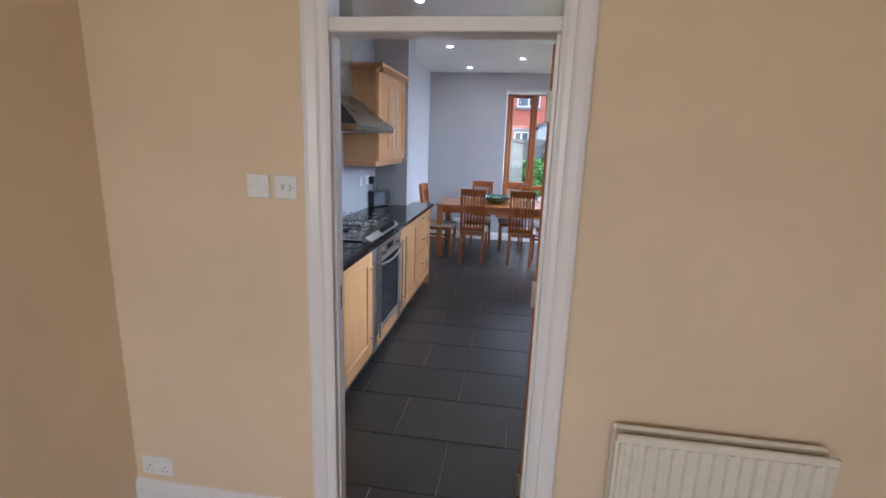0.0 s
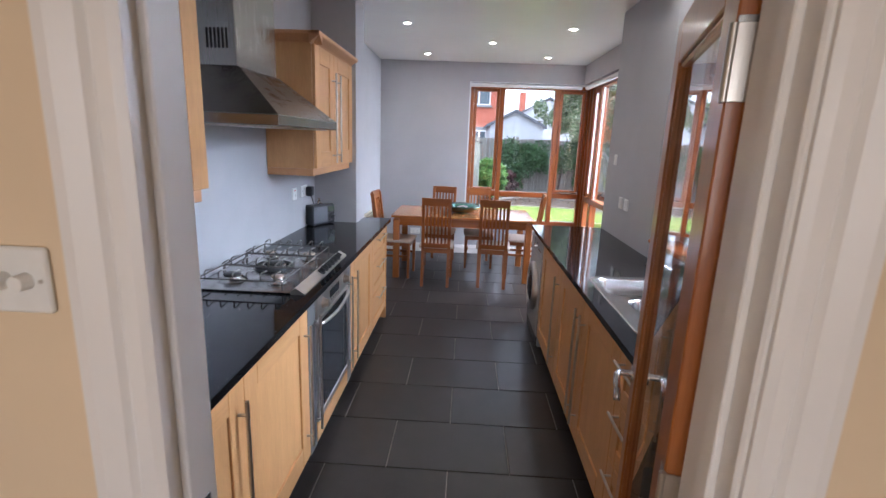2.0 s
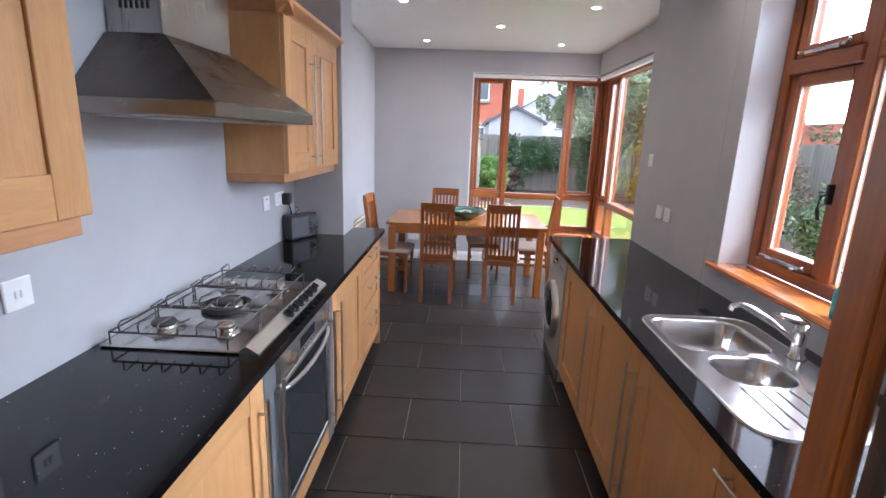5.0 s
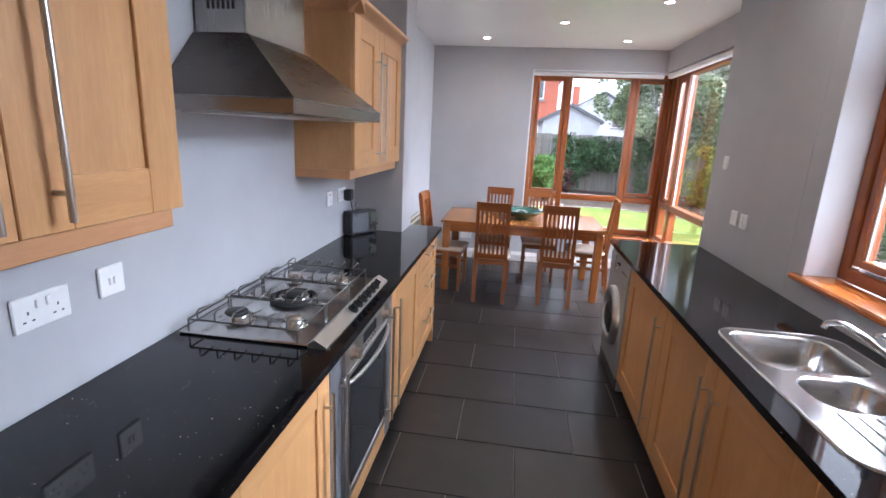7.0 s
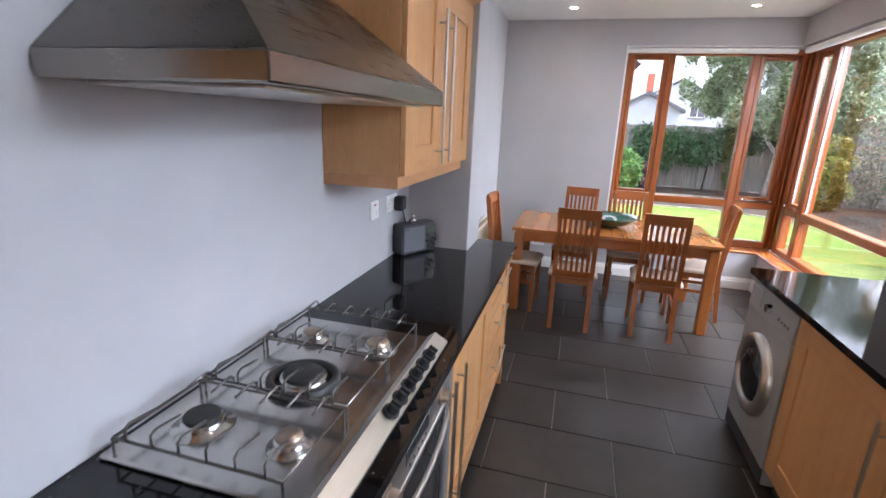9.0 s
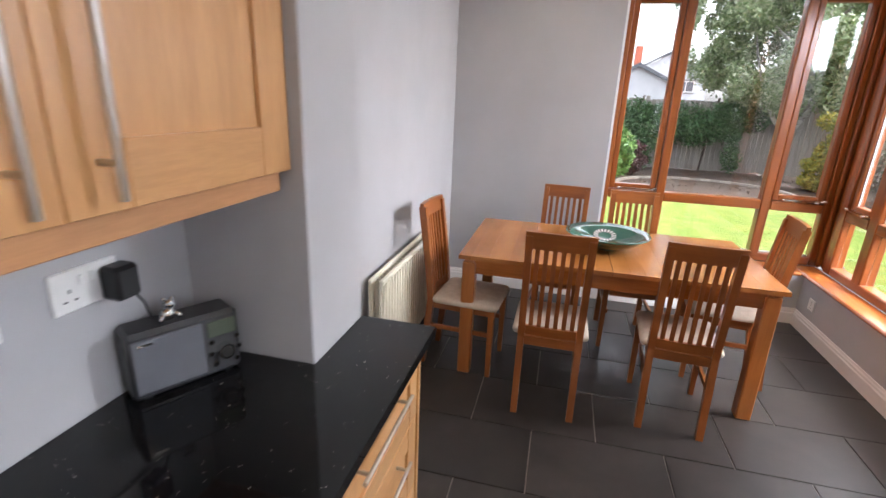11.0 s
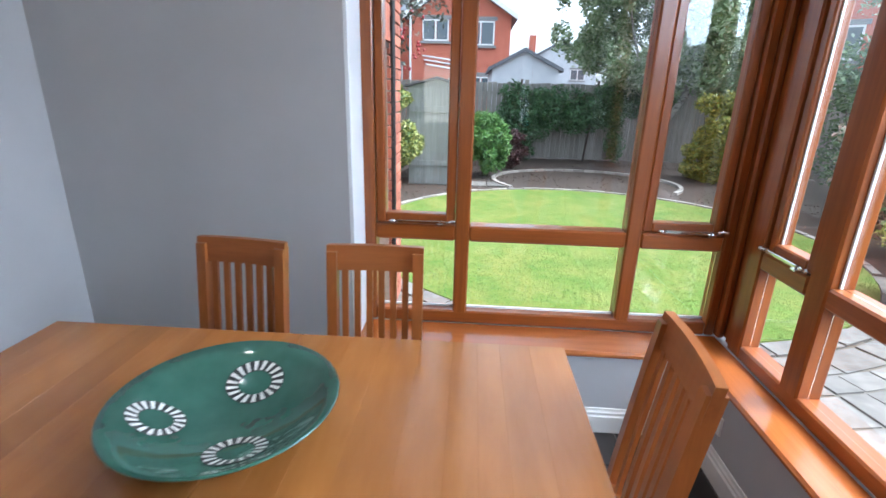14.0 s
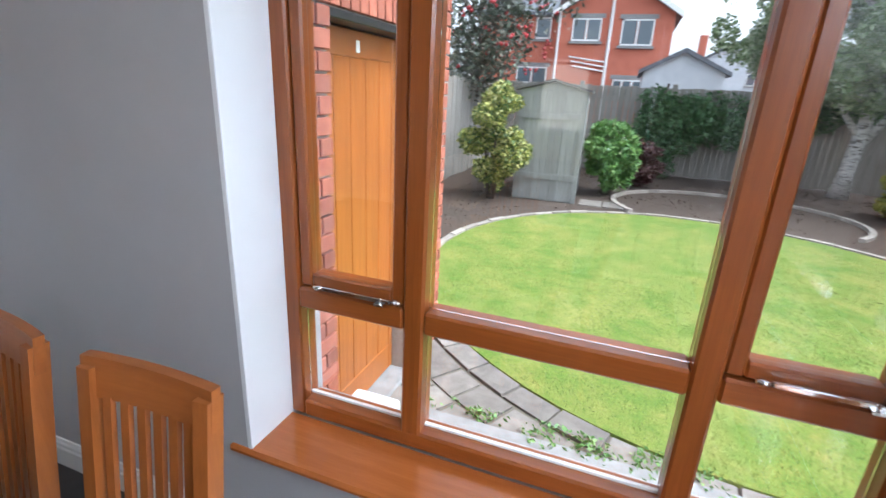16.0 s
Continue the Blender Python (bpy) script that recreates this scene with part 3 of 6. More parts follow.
# window over the sink
KX = RW + 0.178
w3 = structure("window_3", G().box(KX - 0.035, KX + 0.05, KY1 - 0.06, KY1, KZ0, KZ1, 0.006).box(KX - 0.035, KX + 0.05, KY0, KY0 + 0.06, KZ0, KZ1, 0.006), M["frame_z"], "stained softwood kitchen window with open top lights", "window")
part("bottom_rail", G().box(KX - 0.04, KX + 0.05, KY0 + 0.06, KY1 - 0.06, KZ0, KZ0 + 0.06, 0.006).box(KX - 0.035, KX + 0.05, KY0 + 0.06, KY1 - 0.06, KZ1 - 0.05, KZ1, 0.006), M["frame_y"], w3)
part("mullion", G().box(KX - 0.04, KX + 0.05, 3.69, 3.755, KZ0 + 0.05, KZ1 - 0.04, 0.006), M["frame_z"], w3)
for y0, y1, opens in ((KY0 + 0.06, 3.69, False), (3.755, KY1 - 0.06, True)):
    part("transom", G().box(KX - 0.045, KX + 0.055, y0, y1, 1.945, 2.008, 0.006), M["frame_y"], w3)
    for z0, z1 in ((KZ0 + 0.062, 1.943), (2.010, KZ1 - 0.052)):
        if not opens:
            pane(KX - 0.003, KX + 0.003, y0 + 0.002, y1 - 0.002, z0, z1, w3)
            part("glazing_bead", G().box(KX - 0.014, KX - 0.004, y1 - 0.010, y1 - 0.001, z0, z1, 0.001), M["white_plastic"], w3, "pale glazing seal")
            continue
        cas = part("casement", G().box(KX - 0.025, KX + 0.035, y0 + 0.003, y0 + 0.05, z0, z1, 0.005).box(KX - 0.025, KX + 0.035, y1 - 0.05, y1 - 0.003, z0, z1, 0.005), M["frame_z"], w3)
        part("casement_rail", G().box(KX - 0.025, KX + 0.035, y0 + 0.05, y1 - 0.05, z0, z0 + 0.05, 0.005).box(KX - 0.025, KX + 0.035, y0 + 0.05, y1 - 0.05, z1 - 0.05, z1, 0.005), M["frame_y"], cas)
        pane(KX - 0.003, KX + 0.003, y0 + 0.048, y1 - 0.048, z0 + 0.048, z1 - 0.048, cas)
        part("glazing_bead", G().box(KX - 0.012, KX - 0.004, y1 - 0.059, y1 - 0.051, z0 + 0.05, z1 - 0.05, 0.001), M["white_plastic"], cas, "pale glazing seal")
        stay(w3, (KX - 0.045, (y0 + y1) / 2, z0 + 0.005), -90)
        if z0 < 1.5:
            part("window_handle", G().box(KX - 0.05, KX - 0.025, y0 + 0.012, y0 + 0.03, 1.42, 1.50, 0.003).tube([(KX - 0.045, y0 + 0.02, 1.46), (KX - 0.07, y0 + 0.02, 1.455), (KX - 0.075, y0 + 0.02, 1.40), (KX - 0.065, y0 + 0.02, 1.36)], 0.007, 8), M["black_plastic"], w3, "dark casement fastener")
structure("window_reveal_kitchen", G().box(RW + 0.001, KX - 0.036, KY1 - 0.004, KY1 + 0.003, KZ0, KZ1, 0.001).box(RW + 0.001, KX - 0.036, KY0 - 0.003, KY0 + 0.004, KZ0, KZ1, 0.001), M["white_reveal"], "white painted reveal of the kitchen window", "window reveal")
structure("window_sill_kitchen", G().box(RW - 0.04, KX - 0.036, KY0 - 0.045, KY1 + 0.045, KZ0 - 0.028, KZ0, 0.008), M["sill_y"], "orange-brown varnished kitchen window board", "window sill")
tagged(part("roller_blind", G().box(RW + 0.01, RW + 0.07, KY0 + 0.02, KY1 - 0.02, KZ1 - 0.075, KZ1 - 0.008, 0.015), M["blue_blind"]), "blue roller blind rolled up over the kitchen window", "blind")

# downlights
for i, (sx, sy) in enumerate(SPOTS):
    d = thing("downlight", "white recessed ceiling downlight with a lit bulb", "downlight", (sx, sy, CEIL), 0, "ceiling downlights")
    part("trim_ring", G().lathe([(0.030, -0.001), (0.034, -0.006), (0.044, -0.005), (0.047, 0.002)], 28), M["white_plastic"], d)
    part("bulb", G().lathe([(0.0, -0.003), (0.029, -0.003), (0.0295, 0.001)], 24), M["lamp_glow"], d, "glowing lamp")

# ---- kitchen units ----
FX = -0.975       # faces of the left doors; the right ones are at RX
RX = 0.34


def bar_handle(parent, x, y, z0, z1, sgn):
    """Tall bar handle on two posts, proud of a door whose face is at x."""
    e = 0.032 * sgn
    g = G().cyl((x + e, y, z0), (x + e, y, z1), 0.0065, 10)
    for z in (z0 + 0.05, z1 - 0.05):
        g.cyl((x, y, z), (x + e, y, z), 0.005, 8)
    part("handle", g, M["handle_steel"], parent, "brushed steel bar handle")


def drawer_handle(parent, x, y0, y1, z, sgn):
    e = 0.032 * sgn
    g = G().cyl((x + e, y0, z), (x + e, y1, z), 0.0055, 10)
    for y in (y0 + 0.03, y1 - 0.03):
        g.cyl((x, y, z), (x + e, y, z), 0.0045, 8)
    part("handle", g, M["handle_steel"], parent, "brushed steel bar handle")


def shaker(parent, x, sgn, y0, y1, z0, z1, name="door", stile=0.10):
    """A frame-and-panel front with its face at x, looking along sgn."""
    def xr(a, b):
        return (min(x + sgn * a, x + sgn * b), max(x + sgn * a, x + sgn * b))
    y0, y1, z0, z1 = y0 + 0.0015, y1 - 0.0015, z0 + 0.0015, z1 - 0.0015
    d = part(name, G().box(*xr(-0.016, -0.009), y0 + stile - 0.004, y1 - stile + 0.004, z0 + stile - 0.004, z1 - stile + 0.004, 0.001), M["maple"], parent)
    for a in (y0, y1 - stile):
        part("stile", G().box(*xr(-0.02, 0), a, a + stile, z0, z1, 0.002), M["maple"], d)
    for a in (z0, z1 - stile):
        part("rail", G().box(*xr(-0.02, 0), y0 + stile, y1 - stile, a, a + stile, 0.002), M["maple_h"], d)
    return d


def base_unit(y0, y1, sgn, label, fronts):
    """fronts: ('door', y0, y1, handle_y) or ('drawer', z0, z1)."""
    x = FX if sgn > 0 else RX
    u = thing("base_cabinet", label, "cabinet", (x, y0, 0))
    back = (LW + 0.01 if sgn > 0 else RW - 0.01) - x
    def xr(a, b):
        return (min(a, b), max(a, b))
    part("body", G().box(*xr(back, -0.022 * sgn), 0.001, y1 - y0 - 0.001, 0.11, 0.888 if sgn > 0 else 0.72, 0.001), M["maple"], u)
    part("plinth", G().box(*xr(back, -0.055 * sgn), 0.001, y1 - y0 - 0.001, 0.0, 0.109, 0.001), M["plinth"], u, "dark recessed plinth")
    for f in fronts:
        if f[0] == "door":
            d = shaker(u, 0, sgn, f[1] - y0, f[2] - y0, 0.115, 0.878)
            bar_handle(d, 0, f[3] - y0, 0.20, 0.80, sgn)
        else:
            d = shaker(u, 0, sgn, 0, y1 - y0, f[1], f[2], "drawer", min(0.075, (f[2] - f[1]) * 0.3))
            c = (y1 - y0) / 2
            drawer_handle(d, 0, c - 0.16, c + 0.16, f[2] - 0.05, sgn)
    return u


base_unit(2.05, 2.60, 1, "pale maple shaker base cabinet with a closed door", [("door", 2.05, 2.60, 2.55)])
base_unit(2.60, 3.23, 1, "pale maple shaker base cabinet beside the oven", [("door", 2.60, 3.23, 3.18)])
base_unit(4.05, 4.75, 1, "pale maple shaker base cabinet on the far side of the oven", [("door", 4.05, 4.75, 4.11)])
base_unit(4.75, 5.37, 1, "pale maple drawer unit with three drawers", [("drawer", 0.115, 0.40), ("drawer", 0.40, 0.66), ("drawer", 0.66, 0.878)])
tagged(part("end_panel", G().box(LW2 + 0.02, FX + 0.005, 5.371, 5.39, 0, 0.888, 0.002), M["maple"]), "pale maple end panel closing the drawer unit", "panel")
base_unit(4.14, 4.862, -1, "pale maple shaker base cabinet beside the washing machine", [("door", 4.14, 4.862, 4.19)])
base_unit(3.545, 4.14, -1, "pale maple shaker sink cabinet", [("door", 3.545, 4.14, 3.595)])
base_unit(2.965, 3.545, -1, "pale maple shaker sink cabinet", [("door", 2.965, 3.545, 3.495)])
base_unit(2.585, 2.965, -1, "pale maple drawer unit with three drawers beside the sink", [("drawer", 0.115, 0.40), ("drawer", 0.40, 0.66), ("drawer", 0.66, 0.878)])

# worktops
WT0, WT1 = 0.89, 0.92
g = G().prism([(LW + 0.003, 1.92), (-0.945, 1.92), (-0.945, PIL1), (PILX + 0.003, PIL1), (PILX + 0.003, PIL0 - 0.003), (LW + 0.003, PIL0 - 0.003)], 2, WT0, WT1)
tagged(part("worktop", g, M["granite"]), "polished black granite worktop with pale flecks, under the hob", "worktop")


def holed_slab(x0, x1, y0, y1, hx0, hx1, hy0, hy1, z0, z1):
    """A slab with one rectangular cut-out, all one skin."""
    o = [(x0, y0), (x1, y0), (x1, y1), (x0, y1)]
    i = [(hx0, hy0), (hx1, hy0), (hx1, hy1), (hx0, hy1)]
    vs = [(x, y, z) for z in (z0, z1) for ring in (o, i) for x, y in ring]
    fs = []
    for k in range(4):
        n = (k + 1) % 4
        fs += [(8 + k, 8 + n, 12 + n, 12 + k), (n, k, 4 + k, 4 + n), (k, n, 8 + n, 8 + k), (4 + n, 4 + k, 12 + k, 12 + n)]
    return G().add(vs, fs)


g = holed_slab(0.315, RW - 0.002, 2.575, 5.455, 0.425, 0.835, 2.97, 3.77, WT0, WT1)
tagged(part("worktop", g, M["granite"]), "polished black granite worktop with pale flecks, round the sink", "worktop")


# wall units
def wall_unit(y0, y1, label, doors, returns):
    x = -1.22
    u = thing("wall_cabinet", label, "cabinet", (x, y0, 1.372))
    w, back = y1 - y0, LW + 0.003 - x
    part("body", G().box(back, -0.022, 0, w, 0.045, 0.785, 0.001), M["maple"], u)
    part("pelmet", G().box(back, -0.026, 0.0, w - 0.008, 0, 0.044, 0.002), M["maple_pelmet"], u, "light rail under the cabinet")
    for a, b, hy in doors:
        d = shaker(u, 0, 1, a - y0, b - y0, 0.047, 0.783)
        bar_handle(d, 0, hy - y0, 0.07, 0.66, 1)
    prof = [(0.0, 0.775), (0.010, 0.780), (0.020, 0.795), (0.055, 0.820), (0.062, 0.828), (0.062, 0.845), (0.0, 0.845)]
    g = G().prism([(p - 0.02, q) for p, q in prof], 1, -0.042 if returns else 0, w + 0.02)
    if returns:
        g.prism([(-p + 0.02, q) for p, q in prof], 0, back, 0.0418)
    g.box(back, -0.02, 0.02, w, 0.786, 0.842, 0.001)
    part("cornice", g, M["maple_pelmet"], u, "moulded cornice")
    return u


wall_unit(2.0, 2.925, "pale maple shaker wall cabinet with two doors", [(2.0, 2.525, 2.472), (2.525, 2.925, 2.595)], False)
wall_unit(4.205, 5.148, "pale maple shaker wall cabinet with cornice beside the pier", [(4.205, 4.622, 4.565), (4.622, 5.148, 4.68)], True)

# oven between grey fillers
ov = thing("oven", "built-in stainless steel oven with dark glass door", "oven", (FX, 3.23, 0))
part("body", G().box(-0.55, -0.03, 0.02, 0.80, 0.12, 0.885, 0.002), M["oven_grey"], ov)
part("filler_panel", G().box(-0.03, 0.0, 0.002, 0.105, 0.10, 0.885, 0.003), M["oven_grey"], ov, "grey filler strip")
part("filler_panel", G().box(-0.03, 0.0, 0.715, 0.818, 0.10, 0.885, 0.003), M["oven_grey"], ov, "grey filler strip")
bar_handle(ov, 0, 0.088, 0.20, 0.80, 1)
bar_handle(ov, 0, 0.742, 0.20, 0.80, 1)
part("lower_panel", G().box(-0.03, 0.002, 0.107, 0.713, 0.11, 0.205, 0.002), M["maple_h"], ov, "maple strip under the oven")
part("plinth", G().box(-0.5, -0.055, 0.002, 0.818, 0, 0.098, 0.001), M["plinth"], ov)
part("control_panel", G().box(-0.02, 0.012, 0.108, 0.712, 0.765, 0.88, 0.006), M["steel"], ov, "brushed steel control panel")
part("display", G().box(0.011, 0.0135, 0.32, 0.50, 0.80, 0.845, 0.001), M["oven_glass"], ov, "dark clock display")
for i in range(5):
    part("button", G().cyl((0.012, 0.345 + i * 0.032, 0.79), (0.016, 0.345 + i * 0.032, 0.79), 0.005, 8), M["chrome"], ov)
for y in (0.20, 0.62):
    part("knob", G().cyl((0.012, y, 0.822), (0.020, y, 0.822), 0.027, 20).cyl((0.020, y, 0.822), (0.042, y, 0.822), 0.021, 20, 0.018), M["brass_cap"], ov, "worn metal control knob")
dr_ = part("door", G().box(-0.01, 0.010, 0.112, 0.135, 0.215, 0.757, 0.004).box(-0.01, 0.010, 0.685, 0.708, 0.215, 0.757, 0.004).box(-0.01, 0.010, 0.135, 0.685, 0.735, 0.757, 0.004).box(-0.01, 0.010, 0.135, 0.685, 0.215, 0.255, 0.004), M["steel"], ov, "steel-edged oven door")
part("oven_window", G().box(-0.012, 0.006, 0.134, 0.686, 0.254, 0.736, 0.001), M["oven_glass"], dr_, "dark glass")
hp = [(0.012 + 0.030 * math.sin(math.pi * i / 16) ** 0.5, 0.125 + 0.57 * i / 16, 0.735 - 0.012 * math.sin(math.pi * i / 16)) for i in range(17)]
part("handle", G().tube(hp, 0.009, 10), M["steel"], dr_, "curved steel handle")

# hob
hob = thing("gas_hob", "stainless steel five-burner gas hob with wire pan supports", "hob", (-1.258, 3.620, WT1))
hx, hy = 0.258, 0.382
part("hob_plate", G().box(-hx, hx - 0.05, -hy, hy, 0.0, 0.012, 0.005), M["steel_x"], hob)
part("control_strip", G().prism([(hx - 0.052, 0.0), (hx + 0.012, 0.0), (hx + 0.012, 0.006), (hx - 0.03, 0.030), (hx - 0.052, 0.014)], 1, -hy, hy), M["steel"], hob, "sloping steel control strip")
BURN = [(-0.13, -0.235, 0.047), (0.09, -0.235, 0.034), (-0.02, 0.0, 0.062), (-0.13, 0.235, 0.034), (0.09, 0.235, 0.040)]
for bx, by, r in BURN:
    bu = part("burner", G().lathe([(r * 1.45, 0.0121), (r * 1.4, 0.016), (r * 1.05, 0.020), (r, 0.030), (r * 0.96, 0.033), (0.0, 0.033)], 28, (bx, by, 0)), M["steel_x"], hob, "ringed steel burner")
    part("burner_cap", G().lathe([(r * 0.82, 0.033), (r * 0.86, 0.037), (r * 0.80, 0.043), (0.0, 0.044)], 28, (bx, by, 0)), M["iron"] if r > 0.045 else M["brass_cap"], bu, "burner cap")
part("burner_ring", G().lathe([(0.095, 0.013), (0.095, 0.030), (0.085, 0.034), (0.075, 0.030), (0.075, 0.013)], 28, (-0.02, 0, 0)), M["iron"], hob, "black cast ring of the wok burner")
for k in range(6):
    y = -0.15 + k * 0.06
    m = pose(hx - 0.008, y + 0.09, 0.020, 0, 30, 0)
    part("knob", G().cyl((0, 0, 0), (0, 0, 0.006), 0.021, 18, None, m).cyl((0, 0, 0.006), (0, 0, 0.026), 0.016, 18, 0.014, m).box(-0.014, 0.014, -0.003, 0.003, 0.024, 0.034, 0.001, m), M["black_plastic"], hob, "dark round control knob")
for ys in (-0.252, 0.0, 0.252):
    g = G()
    w = 0.118
    zz = 0.052
    loop = [(-0.225, ys - w, zz), (0.165, ys - w, zz), (0.165, ys + w, zz), (-0.225, ys + w, zz), (-0.225, ys - w, zz)]
    g.tube(loop, 0.0035, 6)
    for sx in (-0.225, 0.165):
        for sy in (-w, w):
            g.cyl((sx, ys + sy, 0.012), (sx, ys + sy, zz), 0.0035, 6)
    n = 6
    for i in range(n):
        x = -0.19 + i * 0.064
        for sgn in (-1, 1):
            g.tube([(x, ys + sgn * w, zz), (x, ys + sgn * w, zz + 0.028), (x, ys + sgn * (w - 0.012), zz + 0.034), (x, ys + sgn * 0.045, zz + 0.028)], 0.0032, 6)
    part("pan_support", g, M["wire"], hob, "bent wire pan support")

# extractor hood
hd = thing("cooker_hood", "stainless steel chimney cooker hood", "cooker hood", (LW + 0.003, 3.707, 1.657))
def frustum(a, b, z0, z1):
    (ax0, ax1, ay0, ay1), (bx0, bx1, by0, by1) = a, b
    vs = [(ax0, ay0, z0), (ax1, ay0, z0), (ax1, ay1, z0), (ax0, ay1, z0), (bx0, by0, z1), (bx1, by0, z1), (bx1, by1, z1), (bx0, by1, z1)]
    return G().add(vs, [(0, 1, 5, 4), (1, 2, 6, 5), (2, 3, 7, 6), (3, 0, 4, 7), (0, 3, 2, 1), (4, 5, 6, 7)])
# canopy's darker colour stands in for the dim room it mirrors
part("canopy", frustum((0, 0.453, -0.450, 0.450), (0, 0.20, -0.245, 0.245), 0.047, 0.258), M["steel_dark"], hd, "sloping brushed steel canopy, its dark reflection put into the colour")
part("lip", G().box(0, 0.456, -0.453, 0.453, 0, 0.046, 0.003), M["steel_lip"], hd, "steel front lip, toned for its brighter reflection")
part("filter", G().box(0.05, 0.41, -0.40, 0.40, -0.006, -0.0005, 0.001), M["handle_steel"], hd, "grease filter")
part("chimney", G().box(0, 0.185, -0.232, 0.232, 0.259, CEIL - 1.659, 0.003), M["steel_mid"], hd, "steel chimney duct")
for i in range(6):
    part("vent_slot", G().box(0.05 + i * 0.018, 0.059 + i * 0.018, -0.2335, -0.231, 0.335, 0.42, 0), M["black_plastic"], hd)

# sink and tap
sk = thing("sink", "stainless steel one-and-a-half bowl sink with drainer", "sink", (0.398, 2.932, WT1))
SW, SL = 0.455, 0.875      # across, along


def rr(x0, x1, y0, y1, r, n=6):
    out = []
    for cx, cy, a in ((x1 - r, y1 - r, 0), (x0 + r, y1 - r, 90), (x0 + r, y0 + r, 180), (x1 - r, y0 + r, 270)):
        for i in range(n + 1):
            t = radians(a + 90 * i / n)
            out.append((cx + r * math.cos(t), cy + r * math.sin(t)))
    return out


def loops(g, rings, close=True):
    n = len(rings[0])
    vs = [p for ring in rings for p in ring]
    fs = []
    for i in range(len(rings) - 1):
        for j in range(n):
            fs.append((i * n + j, i * n + (j + 1) % n, (i + 1) * n + (j + 1) % n, (i + 1) * n + j))
    if close:
        fs.append(tuple(range((len(rings) - 1) * n, len(rings) * n)))
    return g.add(vs, fs, True)


def bowl(x0, x1, y0, y1, depth, r):
    rings = []
    for k, (ins, z) in enumerate(((-0.008, 0.0045), (0.0, 0.003), (0.006, -0.006), (0.012, -depth * 0.6), (0.03, -depth + 0.012), (0.07, -depth))):
        rings.append([(x, y, z) for x, y in rr(x0 + ins, x1 - ins, y0 + ins, y1 - ins, max(0.02, r - ins * 0.5))])
    return loops(G(), rings)


def plate_with_holes(outer, holes, z):
    """A flat plate with rounded holes."""
    bm = bmesh.new()
    edges = []
    for ring in [outer] + holes:
        vs = [bm.verts.new((x, y, z)) for x, y in ring]
        edges += [bm.edges.new((vs[i], vs[(i + 1) % len(vs)])) for i in range(len(vs))]
    bmesh.ops.triangle_fill(bm, use_beauty=True, use_dissolve=False, edges=edges)
    me = bpy.data.meshes.new("sink_deck")
    bm.to_mesh(me)
    bm.free()
    me.materials.append(M["steel_x"])
    return me


B1, B2 = (0.032, 0.385, 0.515, 0.840), (0.085, 0.325, 0.275, 0.488)
deck = new("deck", plate_with_holes(rr(0.01, SW - 0.01, 0.01, SL - 0.01, 0.08), [rr(*B1, 0.07)[::-1], rr(*B2, 0.08)[::-1]], 0.0045))
deck.parent = sk
part("rim", loops(G(), [[(x, y, 0.0) for x, y in rr(0, SW, 0, SL, 0.09)], [(x, y, 0.006) for x, y in rr(0.003, SW - 0.003, 0.003, SL - 0.003, 0.087)], [(x, y, 0.0065) for x, y in rr(0.008, SW - 0.008, 0.008, SL - 0.008, 0.082)], [(x, y, 0.0045) for x, y in rr(0.011, SW - 0.011, 0.011, SL - 0.011, 0.079)]], False), M["steel_x"], sk)
part("large_bowl", bowl(*B1, 0.16, 0.07), M["steel_x"], sk)
part("half_bowl", bowl(*B2, 0.12, 0.08), M["steel_x"], sk)
for i in range(6):
    part("drainer_rib", G().box(0.10 + i * 0.048, 0.112 + i * 0.048, 0.05, 0.26, 0.0035, 0.008, 0.002), M["steel_x"], sk)
part("waste", G().cyl((0.2, 0.68, -0.158), (0.2, 0.68, -0.153), 0.038, 20), M["chrome"], sk, "chrome waste")
tp = thing("mixer_tap", "chrome mixer tap with a long spout", "tap", (0.818, 3.432, WT1 + 0.0065))
part("tap_body", G().lathe([(0.03, 0), (0.028, 0.008), (0.022, 0.014), (0.021, 0.07), (0.024, 0.085), (0.025, 0.105), (0.019, 0.122), (0.0, 0.126)], 20), M["chrome"], tp)
part("spout", G().tube([(0, 0, 0.045), (-0.035, 0.006, 0.075), (-0.10, 0.016, 0.125), (-0.165, 0.027, 0.162), (-0.20, 0.033, 0.170), (-0.222, 0.037, 0.163), (-0.228, 0.038, 0.146)], 0.010, 12), M["chrome"], tp)
part("lever", G().tube([(0.012, 0.0, 0.118), (-0.03, -0.004, 0.136), (-0.085, -0.012, 0.152), (-0.115, -0.016, 0.154)], 0.010, 10, None, [0.016, 0.015, 0.011, 0.007]), M["chrome"], tp)

# washing machine
wm = thing("washing_machine", "silver-grey front-loading washing machine under the worktop", "washing machine", (0.333, 4.866, 0))
part("body", G().box(0.012, 0.57, 0.003, 0.560, 0.012, 0.868, 0.008), M["silver_paint"], wm)
part("front_panel", G().box(-0.002, 0.012, 0.004, 0.559, 0.10, 0.735, 0.006), M["silver_paint"], wm)
part("control_panel", G().prism([(-0.004, 0.737), (0.012, 0.737), (0.014, 0.866), (0.006, 0.866)], 1, 0.004, 0.559), M["silver_paint"], wm)
part("kick_plate", G().box(0.004, 0.012, 0.005, 0.558, 0.015, 0.098, 0.003), M["grey_plastic"], wm)
wd = part("door", G().lathe([(0.205, 0.0), (0.205, 0.02), (0.19, 0.036), (0.16, 0.04), (0.145, 0.028), (0.14, 0.01)], 40, (0, 0, 0), pose(-0.002, 0.282, 0.45, 0, -90, 0)), M["steel"], wm, "round chrome-ringed door")
